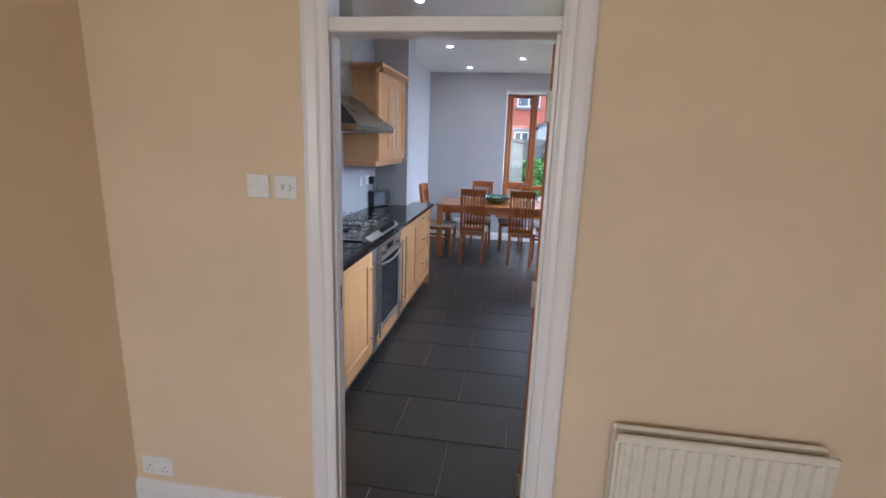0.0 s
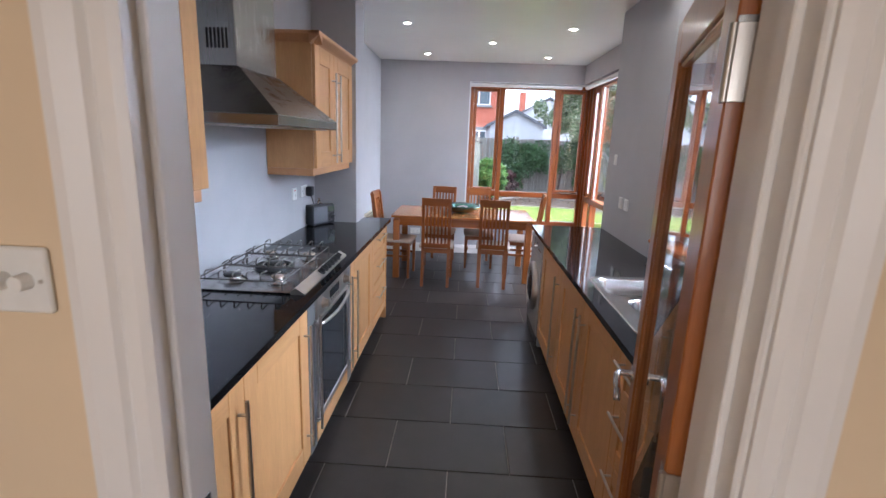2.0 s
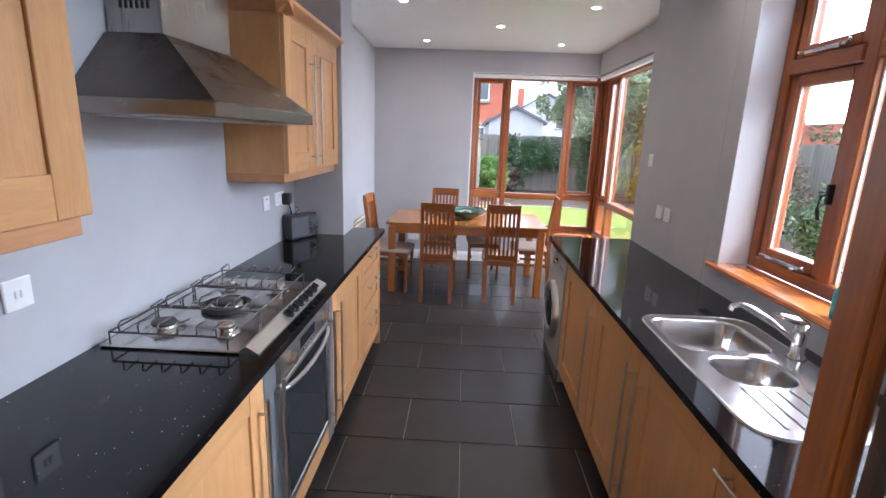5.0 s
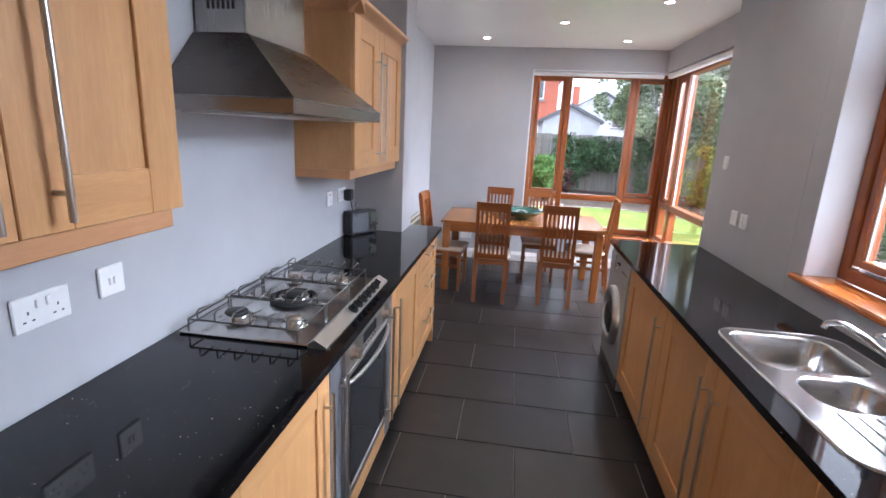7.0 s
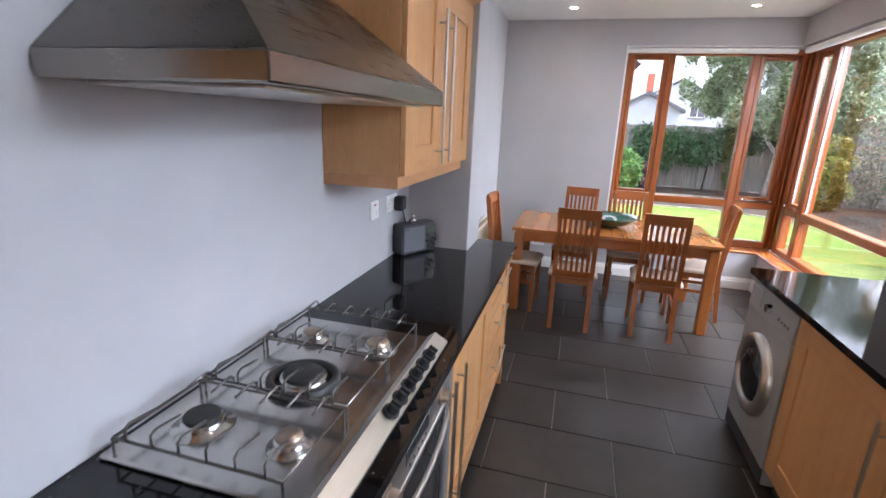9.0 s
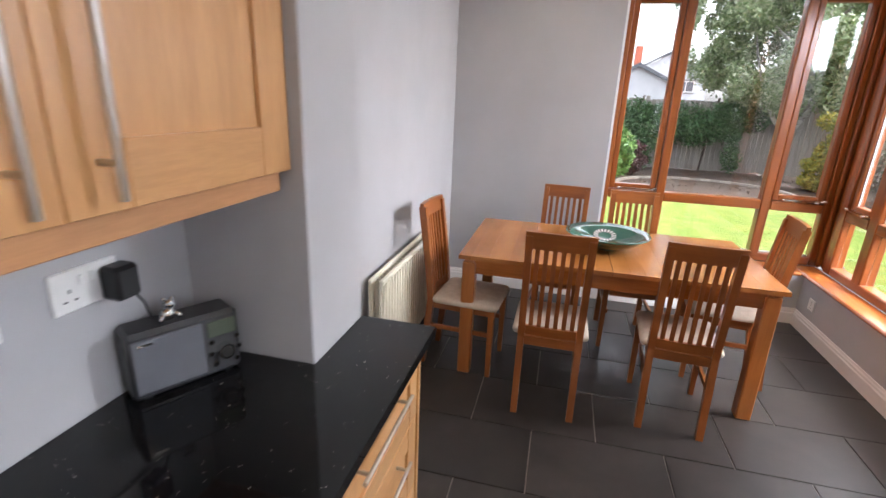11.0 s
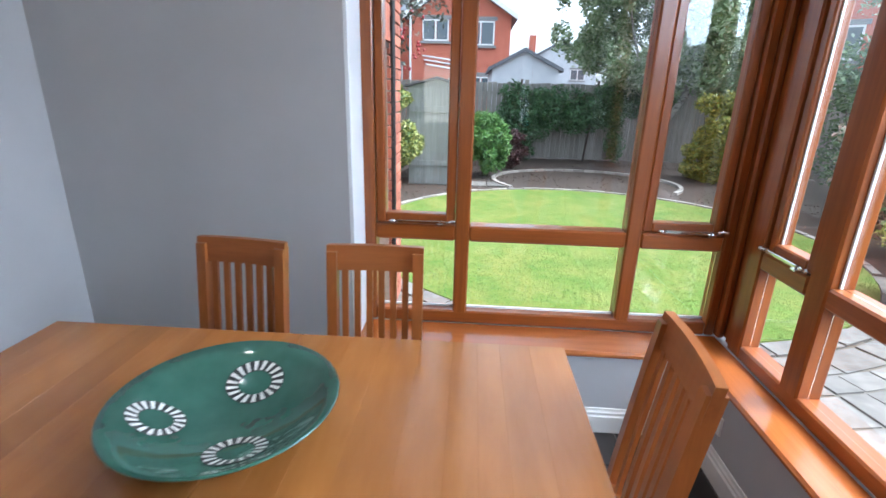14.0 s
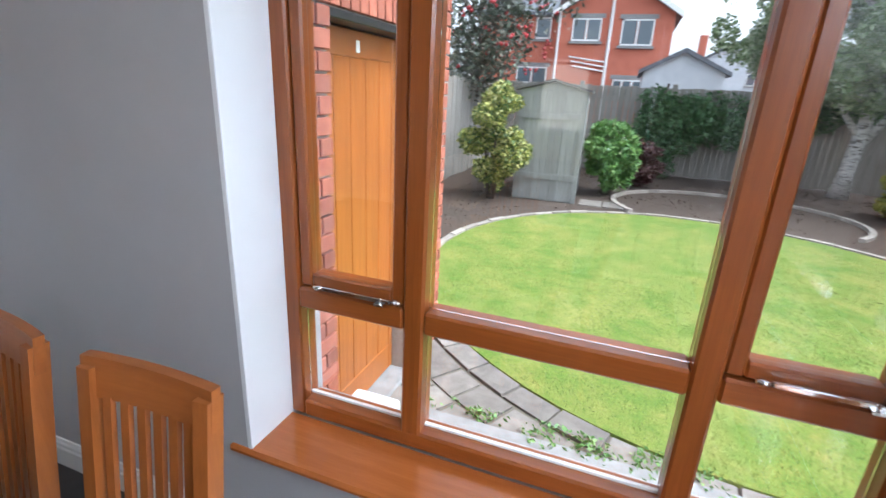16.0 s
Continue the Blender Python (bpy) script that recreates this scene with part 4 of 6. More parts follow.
part("porthole", G().lathe([(0.142, 0.02), (0.12, 0.034), (0.07, 0.046), (0.0, 0.05)], 32, (0, 0, 0), pose(-0.002, 0.282, 0.45, 0, -90, 0)), M["oven_glass"], wd, "dark domed glass")
part("programme_knob", G().cyl((0, 0.282, 0.80), (-0.024, 0.282, 0.80), 0.024, 20, 0.021), M["chrome"], wm)
part("detergent_drawer", G().box(-0.006, 0.008, 0.40, 0.545, 0.755, 0.85, 0.004), M["silver_paint"], wm)
for i in range(4):
    part("button", G().cyl((0, 0.06 + i * 0.035, 0.79), (-0.006, 0.06 + i * 0.035, 0.79), 0.008, 10), M["chrome"], wm)


# plates on the walls
def plate(name, label, cat, at, rz, w, h, detail):
    """A wall plate whose face looks along local -y."""
    p = thing(name, label, cat, at, rz)
    part("plate", G().box(-w / 2, w / 2, -0.009, 0, -h / 2, h / 2, 0.003), M["white_plastic"], p)
    for kind, x, z in detail:
        if kind == "rocker":
            part("rocker", G().box(x - 0.006, x + 0.006, -0.014, -0.008, z - 0.011, z + 0.011, 0.002), M["white_plastic"], p)
        elif kind == "wide":
            part("rocker", G().box(x - 0.017, x + 0.017, -0.013, -0.008, z - 0.013, z + 0.013, 0.003), M["white_plastic"], p)
        elif kind == "dial":
            part("dimmer_knob", G().cyl((x, -0.008, z), (x, -0.026, z), 0.0115, 20, 0.010), M["white_plastic"], p)
        elif kind == "screw":
            part("screw", G().cyl((x, -0.008, z), (x, -0.0096, z), 0.003, 10), M["handle_steel"], p)
        elif kind == "pins":
            for dx, dz, a, b in ((0, 0.011, 0.002, 0.004), (-0.011, -0.009, 0.0035, 0.002), (0.011, -0.009, 0.0035, 0.002)):
                part("pin_slot", G().box(x + dx - a, x + dx + a, -0.0095, -0.0085, z + dz - b, z + dz + b, 0), M["black_plastic"], p)
        elif kind == "neon":
            part("neon", G().box(x - 0.012, x + 0.012, -0.0105, -0.008, z - 0.004, z + 0.004, 0.001), plain("red_neon", (0.6, 0.03, 0.03), 0.3), p, "red indicator")
    return p


plate("light_switch", "white plastic light switch by the door", "light switch", (-0.952, DW, 1.432), 0, 0.086, 0.086, [("rocker", 0.0, 0.0), ("screw", -0.031, 0), ("screw", 0.031, 0)])
plate("dimmer_switch", "white plastic double dimmer switch by the door", "dimmer switch", (-0.847, DW, 1.432), 0, 0.086, 0.086, [("dial", -0.014, 0), ("dial", 0.014, 0), ("screw", -0.033, 0), ("screw", 0.033, 0)])
plate("wall_socket", "cream-painted double wall socket near the hall floor", "socket", (-1.49, DW, 0.20), 0, 0.146, 0.086, [("pins", -0.035, -0.012), ("pins", 0.035, -0.012), ("rocker", -0.012, 0.02), ("rocker", 0.012, 0.02)])
plate("wall_socket", "white plastic double wall socket over the worktop", "socket", (LW, 2.81, 1.167), 90, 0.146, 0.086, [("pins", -0.038, -0.01), ("pins", 0.038, -0.01), ("rocker", -0.013, 0.018), ("rocker", 0.013, 0.018)])
plate("light_switch", "white plastic double light switch over the worktop", "light switch", (LW, 3.017, 1.176), 90, 0.086, 0.086, [("rocker", -0.008, 0), ("rocker", 0.008, 0)])
plate("spur_switch", "white cooker switch with a red neon", "switch", (LW, 4.664, 1.197), 90, 0.086, 0.086, [("rocker", 0.012, -0.012), ("neon", 0, 0.025)])
sk2 = plate("wall_socket", "white double socket with a black adapter plugged in", "socket", (LW, 4.872, 1.20), 90, 0.146, 0.086, [("pins", -0.038, -0.01), ("rocker", -0.013, 0.018), ("rocker", 0.013, 0.018)])
ad = thing("power_adapter", "black plug-in power adapter with a thin lead", "adapter", (LW + 0.009, 4.925, 1.195))
part("body", G().box(0.0, 0.05, -0.03, 0.03, -0.038, 0.036, 0.008), M["black_plastic"], ad)
part("cable", G().tube([(0.03, 0.02, -0.03), (0.03, 0.045, -0.07), (0.04, 0.05, -0.12), (0.05, 0.06, -0.17), (0.04, 0.075, -0.225)], 0.003, 6), M["black_plastic"], ad)
plate("light_switch", "white plastic light switch on the sink wall", "light switch", (RW, 4.988, 1.20), -90, 0.086, 0.086, [("wide", 0, 0)])
plate("wall_socket", "white plastic socket on the sink wall", "socket", (RW, 4.862, 1.198), -90, 0.086, 0.086, [("pins", 0, -0.012), ("rocker", 0.0, 0.022)])
plate("thermostat", "small white room thermostat on the sink wall", "thermostat", (RW, 5.245, 1.519), -90, 0.06, 0.085, [("wide", 0, -0.01)])
plate("wall_socket", "white socket low on the dining wall", "socket", (RW2, 7.96, 0.24), -90, 0.086, 0.086, [("pins", 0, -0.012), ("rocker", 0, 0.022)])
plate("wall_socket", "white socket low on the far wall", "socket", (-1.0, FAR, 0.30), 0, 0.146, 0.086, [("pins", -0.035, -0.01), ("pins", 0.035, -0.01)])

# radio with a small ornament on it
ra = thing("radio", "charcoal table radio with a silver dial on the worktop", "radio", (-1.465, 5.012, WT1), -29)
part("case", G().box(-0.028, 0.06, -0.12, 0.12, 0.004, 0.165, 0.010), M["grey_plastic"], ra)
part("speaker_grille", G().box(0.058, 0.064, -0.113, 0.035, 0.02, 0.15, 0.003), plain("grille_cloth", (0.12, 0.124, 0.14), 0.7), ra, "grey speaker cloth")
part("display", G().box(0.058, 0.063, 0.045, 0.113, 0.105, 0.145, 0.002), plain("lcd_green", (0.10, 0.12, 0.09), 0.2), ra, "small display")
part("dial", G().cyl((0.06, 0.08, 0.065), (0.078, 0.08, 0.065), 0.021, 24, 0.019), M["chrome"], ra, "silver tuning dial")
part("dial_face", G().cyl((0.078, 0.08, 0.065), (0.0795, 0.08, 0.065), 0.014, 20), M["black_plastic"], ra)
for dy, dz in ((-0.03, 0.03), (0.03, 0.03), (-0.033, 0.0), (0.033, 0.0), (-0.025, -0.03), (0.025, -0.03)):
    part("button", G().cyl((0.06, 0.08 + dy, 0.065 + dz), (0.067, 0.08 + dy, 0.065 + dz), 0.006, 10), M["chrome"], ra)
part("name_bar", G().box(0.0635, 0.065, -0.10, -0.07, 0.135, 0.141, 0), M["chrome"], ra)
for fy in (-0.09, 0.09):
    part("foot", G().box(-0.02, 0.05, fy - 0.01, fy + 0.01, 0, 0.004, 0), M["black_plastic"], ra)
g = G()
for cx, cz, r in ((0, 0.014, 0.017), (0.006, 0.036, 0.013), (-0.004, 0.05, 0.005), (0.013, 0.048, 0.005)):
    g.lathe([(r * math.sin(math.pi * i / 8), cz - r * math.cos(math.pi * i / 8)) for i in range(9)], 12, (0, cx, 0))
for cy in (-0.016, 0.018):
    g.tube([(0, cy * 0.6, 0.02), (0.012, cy, 0.012), (0.018, cy * 1.3, 0.006)], 0.005, 8)
orn = part("ornament", g, M["chrome"])
orn.matrix_basis = pose(-1.46, 4.985, WT1 + 0.163, 0, 0, -25)
tagged(orn, "small shiny silver ornament sitting on the radio", "ornament")

# kitchen door, standing open against the fridge
dm = pose(DR + 0.002, NEAR + 0.016, 0.008, 0, 0, 74.0)
dl = new("door_1")
dl.matrix_basis = dm
tagged(dl, "stained wooden door with a large clear glass panel, standing open", "door", kind="structure")
DWD, DHT = 0.730, 1.935
part("stile", G().box(0.002, 0.105, -0.02, 0.02, 0, DHT, 0.003), M["door_wood"], dl)
part("stile", G().box(DWD - 0.105, DWD, -0.02, 0.02, 0, DHT, 0.003), M["door_wood"], dl)
part("rail", G().box(0.105, DWD - 0.105, -0.02, 0.02, 0, 0.21, 0.003).box(0.105, DWD - 0.105, -0.02, 0.02, DHT - 0.11, DHT, 0.003), M["door_wood"], dl)
g = G()
for x0, x1, z0, z1 in ((0.105, 0.117, 0.21, DHT - 0.11), (DWD - 0.117, DWD - 0.105, 0.21, DHT - 0.11)):
    g.box(x0, x1, -0.014, 0.014, z0, z1, 0.004)
g.box(0.117, DWD - 0.117, -0.014, 0.014, 0.21, 0.222, 0.004).box(0.117, DWD - 0.117, -0.014, 0.014, DHT - 0.122, DHT - 0.11, 0.004)
part("glazing_bead", g, M["door_wood"], dl)
gp = part("glass_panel", G().box(0.11, DWD - 0.11, -0.003, 0.003, 0.215, DHT - 0.115, 0), M["door_glass"], dl, "clear glass")
gp.visible_shadow = False
for sy in (-1, 1):
    h_ = part("door_handle", G().cyl((DWD - 0.055, sy * 0.02, 0.95), (DWD - 0.055, sy * 0.028, 0.95), 0.026, 20).cyl((DWD - 0.055, sy * 0.028, 0.95), (DWD - 0.055, sy * 0.065, 0.95), 0.010, 12)
         .tube([(DWD - 0.055, sy * 0.062, 0.95), (DWD - 0.08, sy * 0.068, 0.952), (DWD - 0.13, sy * 0.068, 0.946), (DWD - 0.165, sy * 0.066, 0.935), (DWD - 0.175, sy * 0.066, 0.918)], 0.010, 10), M["chrome"], dl, "chrome lever handle")
for z in (0.22, 1.05, 1.73):
    part("hinge", G().box(-0.004, -0.001, -0.018, 0.018, z - 0.05, z + 0.05, 0.0005).cyl((0.0, 0.022, z - 0.05), (0.0, 0.022, z + 0.05), 0.006, 10)
         .box(0.0, 0.032, 0.0195, 0.0215, z - 0.05, z + 0.05, 0.0005), M["handle_steel"], dl, "steel butt hinge")
part("hinge", G().box(-0.0005, 0.0015, -0.0185, 0.0185, 1.68, 1.79, 0.0005), M["steel_mid"], dl, "steel hinge plate")

# fridge with notes and magnets
fr = thing("fridge_freezer", "silver-grey fridge freezer covered in notes and magnets", "fridge", (0.36, 1.985, 0))
part("body", G().box(0.06, 0.57, 0.0, 0.585, 0.02, 1.80, 0.008), M["fridge"], fr)
part("fridge_door", G().box(0.0, 0.055, 0.003, 0.582, 0.72, 1.80, 0.014), M["fridge"], fr)
part("freezer_door", G().box(0.0, 0.055, 0.003, 0.582, 0.06, 0.705, 0.014), M["fridge"], fr)
part("handle", G().box(-0.058, -0.036, 0.530, 0.566, 0.98, 1.31, 0.007).box(-0.04, 0.0, 0.532, 0.564, 0.98, 1.015, 0.006).box(-0.04, 0.0, 0.532, 0.564, 1.275, 1.31, 0.006), M["grey_plastic"], fr, "dark grey square-section bar handle")
part("handle", G().box(-0.058, -0.036, 0.520, 0.556, 0.40, 0.67, 0.007).box(-0.04, 0.0, 0.522, 0.554, 0.40, 0.435, 0.006).box(-0.04, 0.0, 0.522, 0.554, 0.635, 0.67, 0.006), M["grey_plastic"], fr, "dark grey square-section bar handle")
COLS = [("red", (0.55, 0.02, 0.03)), ("yellow", (0.75, 0.55, 0.02)), ("green", (0.05, 0.30, 0.06)), ("blue", (0.03, 0.10, 0.45)), ("white", (0.75, 0.74, 0.70)), ("teal", (0.03, 0.35, 0.38)), ("orange", (0.7, 0.22, 0.02)), ("brown", (0.12, 0.06, 0.03))]
MG = {n: plain(n + "_card", c, 0.5) for n, c in COLS}
rng = random.Random(4)
g = G().box(-0.0035, -0.001, 0.10, 0.445, 0.74, 1.12, 0)
art = tagged(part("childs_painting", g, MG["white"]), "bright child's painting held on the fridge by magnets", "painting")
art.location = (0.36, 2.07, 0.20)
for k, (col, w, pts) in enumerate((
        ("yellow", 0.034, [(0.33, 1.07), (0.325, 1.0), (0.335, 0.93), (0.32, 0.87)]), ("red", 0.032, [(0.41, 0.95), (0.395, 0.88), (0.36, 0.82), (0.29, 0.79), (0.22, 0.80)]),
        ("teal", 0.016, [(0.36, 1.10), (0.30, 1.09), (0.25, 1.10)]), ("green", 0.026, [(0.24, 1.06), (0.22, 1.02)]), ("blue", 0.022, [(0.375, 0.92), (0.37, 0.87)]),
        ("yellow", 0.026, [(0.22, 0.97), (0.23, 0.89), (0.21, 0.86)]), ("red", 0.02, [(0.18, 1.05), (0.17, 0.96)]))):
    out = []
    for i, (y, z) in enumerate(pts):
        out.append((y - w * (0.75 + 0.25 * math.sin(2.1 * i + k)), z))
    for i, (y, z) in reversed(list(enumerate(pts))):
        out.append((y + w * (0.75 + 0.25 * math.cos(1.7 * i + k)), z - 0.012))
    part("paint_stroke", G().prism(out, 0, -0.0046 - 0.0003 * k, -0.0036), MG[col], art)
for k in range(24):
    col = rng.choice(COLS)[0]
    y, z = rng.uniform(0.05, 0.51), rng.choice([rng.uniform(1.40, 1.75), rng.uniform(1.40, 1.75), rng.uniform(0.74, 0.92)])
    w, h = rng.uniform(0.016, 0.045), rng.uniform(0.016, 0.05)
    if k % 3 == 0:
        g = G().cyl((-0.001, 0, 0), (-0.006, 0, 0), w * 0.6, 16)
        mg = part("fridge_magnet", g, MG[col])
    else:
        g = G().box(-0.004, -0.001, -w, w, -h, h, 0.001)
        mg = part("fridge_magnet", g, MG[col])
    mg.matrix_basis = pose(0.36, 1.985 + y, z, rng.uniform(-15, 15), 0, 0)
    tagged(mg, col + " magnet stuck on the fridge door", "magnet", "fridge magnets")

for nm, lab, y, z, w, h, col, tilt in (
        ("fridge_note", "dark square card held on the fridge door", 2.47, 1.575, 0.060, 0.062, "brown", 0), ("fridge_note", "small white paper note on the fridge door", 2.478, 1.58, 0.024, 0.042, "white", 4),
        ("photograph", "small colour photograph stuck on the fridge door", 2.448, 1.435, 0.043, 0.036, "white", -8), ("fridge_note", "long blue card strip on the fridge door", 2.45, 1.372, 0.052, 0.016, "blue", 12)):
    card = part(nm, G().box(-0.0065, -0.0052, -w, w, -h, h, 0.0004) if col == "white" else G().box(-0.005, -0.0042, -w, w, -h, h, 0.0004), MG[col])
    card.matrix_basis = pose(0.36, y, z, tilt, 0, 0)
    tagged(card, lab, "photograph" if nm == "photograph" else "note")
    if nm == "photograph":
        part("print", G().box(-0.0072, -0.0066, -w * 0.86, w * 0.86, -h * 0.82, h * 0.2, 0), MG["brown"], card, "dark lower half of the print")
        part("print", G().box(-0.0072, -0.0066, -w * 0.86, w * 0.86, h * 0.22, h * 0.82, 0), MG["teal"], card, "pale blue upper half of the print")

# bottle and scourer on the kitchen sill
bt = thing("soap_bottle", "clear green washing-up bottle on the kitchen sill", "bottle", (0.954, 3.459, KZ0))
part("bottle", G().lathe([(0.0, 0.0), (0.028, 0.0), (0.03, 0.01), (0.03, 0.09), (0.018, 0.12), (0.012, 0.13), (0.0, 0.13)], 20), MG["teal"], bt)
part("pump", G().cyl((0, 0, 0.13), (0, 0, 0.165), 0.006, 10).box(-0.03, 0.008, -0.006, 0.006, 0.162, 0.174, 0.003), M["white_plastic"], bt, "white pump")
tagged(part("sponge", G().box(0.925, 0.995, 3.289, 3.399, KZ0, KZ0 + 0.035, 0.006), MG["blue"]), "blue sponge on the kitchen sill", "sponge")


# radiators
def radiator(name, label, length, height, at, rz):
    """Double panel radiator; local x runs along the wall, local -y into the room."""
    r = thing(name, label, "radiator", at, rz)
    n = int(length / 0.042)
    for nm, y in (("front_panel", -0.105), ("rear_panel", -0.045)):
        out = []
        for i in range(n):
            x, p = i * length / n, length / n
            out += [(x, y + 0.004), (x + 0.22 * p, y + 0.004), (x + 0.34 * p, y - 0.008), (x + 0.66 * p, y - 0.008), (x + 0.78 * p, y + 0.004)]
        out += [(length, y + 0.004), (length, y + 0.012), (0, y + 0.012)]
        pn = part(nm, G().prism(out, 2, 0.028, height - 0.028), M["radiator"], r)
        part("header", G().box(0, length, y - 0.008, y + 0.016, height - 0.028, height, 0.007), M["radiator"], pn)
        part("header", G().box(0, length, y - 0.008, y + 0.016, 0, 0.028, 0.007), M["radiator"], pn)
    k = int(length / 0.022)
    zig = [(0.02 + i * (length - 0.04) / k, -0.088 if i % 2 else -0.062) for i in range(k + 1)]
    part("fins", G().prism(zig + [(x, y + 0.0025) for x, y in zig[::-1]], 2, 0.03, height - 0.014), M["radiator"], r, "folded metal convector fins")
    part("bracket", G().box(0.12, 0.15, -0.04, 0, 0.05, height - 0.05, 0.002).box(length - 0.15, length - 0.12, -0.04, 0, 0.05, height - 0.05, 0.002), M["radiator"], r)
    part("bleed_valve", G().cyl((length - 0.004, -0.075, height - 0.02), (length + 0.014, -0.075, height - 0.02), 0.009, 10), M["chrome"], r, "bleed valve")
    part("radiator_valve", G().cyl((-0.045, -0.075, 0.03), (-0.045, -0.075, 0.09), 0.014, 12).cyl((-0.045, -0.075, 0.03), (0, -0.075, 0.03), 0.01, 10).cyl((-0.045, -0.075, -at[2] + 0.001), (-0.045, -0.075, 0.03), 0.0075, 8), M["white_plastic"], r, "white valve with its pipe")
    return r


radiator("hall_radiator", "white double panel radiator on the hall wall", 0.68, 0.50, (0.355, DW, 0.17), 0)

# ---- dining corner ----
rad = radiator("radiator", "cream double panel radiator on the dining wall", 1.34, 0.555, (LW2, 6.245, 0.155), 90)
TX0, TX1, TY0, TY1, TZ = -1.128, 0.525, 6.66, 7.585, 0.755
tb = thing("dining_table", "cherry-coloured extending wooden dining table with square legs", "table", (0, 0, 0))
tc = (TX0 + TX1) / 2
nb = 9
for half, (a, b) in enumerate(((TX0, tc - 0.0012), (tc + 0.0012, TX1))):
    cuts = [a + (b - a) * (i + (0.25 * math.sin(5.1 * i + half) if 0 < i < nb else 0)) / nb for i in range(nb + 1)]
    for x0, x1 in zip(cuts, cuts[1:]):
        part("top_board", G().box(x0, x1, TY0, TY1, TZ - 0.024, TZ, 0.0004), M["table_top"], tb)
for y0, y1 in ((TY0 + 0.035, TY0 + 0.055), (TY1 - 0.055, TY1 - 0.035)):
    part("apron", G().box(TX0 + 0.07, TX1 - 0.07, y0, y1, TZ - 0.115, TZ - 0.025, 0.002), M["cherry_x"], tb)
for x0, x1 in ((TX0 + 0.035, TX0 + 0.055), (TX1 - 0.055, TX1 - 0.035)):
    part("apron", G().box(x0, x1, TY0 + 0.07, TY1 - 0.07, TZ - 0.115, TZ - 0.025, 0.002), M["cherry_y"], tb)
for x in (TX0 + 0.02, TX1 - 0.095):
    for y in (TY0 + 0.02, TY1 - 0.095):
        part("leg", G().box(x, x + 0.075, y, y + 0.075, 0, TZ - 0.045, 0.006).box(x + 0.01, x + 0.065, y + 0.01, y + 0.065, TZ - 0.045, TZ - 0.0245, 0.001), M["cherry_z"], tb)


def chair(name):
    """Slat-back chair; sits at the origin, faces +y, back at -y."""
    c = thing(name, "slat-back wooden dining chair with a cream upholstered seat", "chair", (0, 0, 0), 0, "chairs round the table")
    W, D, SH, H = 0.145, 0.20, 0.435, 1.008

    def lean(z):
        return -D - (0.0 if z < SH else 0.07 * ((z - SH) / (H - SH)) ** 1.15) + (0.045 * (1 - z / SH) * -1 if z < SH else 0)
    for sx in (-1, 1):
        g = G()
        zs = [0, 0.12, 0.25, SH, 0.55, 0.7, 0.85, H - 0.02]
        vs, fs = [], []
        for z in zs:
            y = lean(z)
            t = 0.020 if z >= 0.2 else 0.016
            w = 0.017
            vs += [(sx * W - w, y - t, z), (sx * W + w, y - t, z), (sx * W + w, y + t, z), (sx * W - w, y + t, z)]
        for i in range(len(zs) - 1):
            for j in range(4):
                fs.append((i * 4 + j, i * 4 + (j + 1) % 4, (i + 1) * 4 + (j + 1) % 4, (i + 1) * 4 + j))
        fs += [(3, 2, 1, 0), tuple(range(len(vs) - 4, len(vs)))]
        part("back_leg", g.add(vs, fs), M["chair_z"], c)
        g = G()
        vs = [(sx * (W + 0.022) + a * 0.018, D - 0.02 + b * 0.018, SH) for a, b in ((-1, -1), (1, -1), (1, 1), (-1, 1))]
        vs += [(sx * (W + 0.022) + a * 0.013, D - 0.02 + b * 0.013, 0.0) for a, b in ((-1, -1), (1, -1), (1, 1), (-1, 1))]
        part("front_leg", g.add(vs, [(0, 1, 2, 3), (7, 6, 5, 4), (0, 4, 5, 1), (1, 5, 6, 2), (2, 6, 7, 3), (3, 7, 4, 0)]), M["chair_z"], c)
        part("side_rail", G().box(sx * W - 0.011, sx * W + 0.011, -D, D - 0.03, SH - 0.055, SH - 0.005, 0.002), M["chair_y"], c)
        part("stretcher", G().box(sx * W - 0.009, sx * W + 0.009, -D, D - 0.03, 0.245, 0.272, 0.002), M["chair_y"], c)
    part("front_rail", G().box(-W, W, D - 0.03, D - 0.01, SH - 0.055, SH - 0.005, 0.002), M["chair_x"], c)
    part("back_rail", G().box(-W, W, -D - 0.01, -D + 0.012, SH - 0.05, SH + 0.0, 0.002), M["chair_x"], c)
    # seat pad with rounded edges
    rings = []
    for ins, z in ((0.004, SH - 0.004), (0.0, SH + 0.008), (0.004, SH + 0.022), (0.018, SH + 0.031), (0.06, SH + 0.036)):
        rings.append([(x, y, z) for x, y in rr(-0.195 + ins, 0.195 - ins, -0.185 + ins, 0.215 - ins, 0.03)])
    part("seat", loops(G(), [rings[0][::-1]] + [r_[::-1] for r_ in rings[1:]]), M["fabric"], c, "cream fabric seat pad")

    def curved(z0, z1, t, n=10, half=W - 0.017, bow=0.011):
        vs, fs = [], []
        for i in range(n + 1):
            x = -half + 2 * half * i / n
            bw = -bow * (1 - (x / half) ** 2)
            for z, s in ((z0, -1), (z0, 1), (z1, 1), (z1, -1)):
                vs.append((x, lean(z) + bw + s * t, z))
        for i in range(n):
            for j in range(4):
                fs.append((i * 4 + j, i * 4 + (j + 1) % 4, (i + 1) * 4 + (j + 1) % 4, (i + 1) * 4 + j))
        fs += [(3, 2, 1, 0), tuple(range(n * 4, n * 4 + 4))]
        return G().add(vs, fs)
    part("top_rail", curved(H - 0.085, H, 0.011, 10, W + 0.018), M["chair_x"], c)
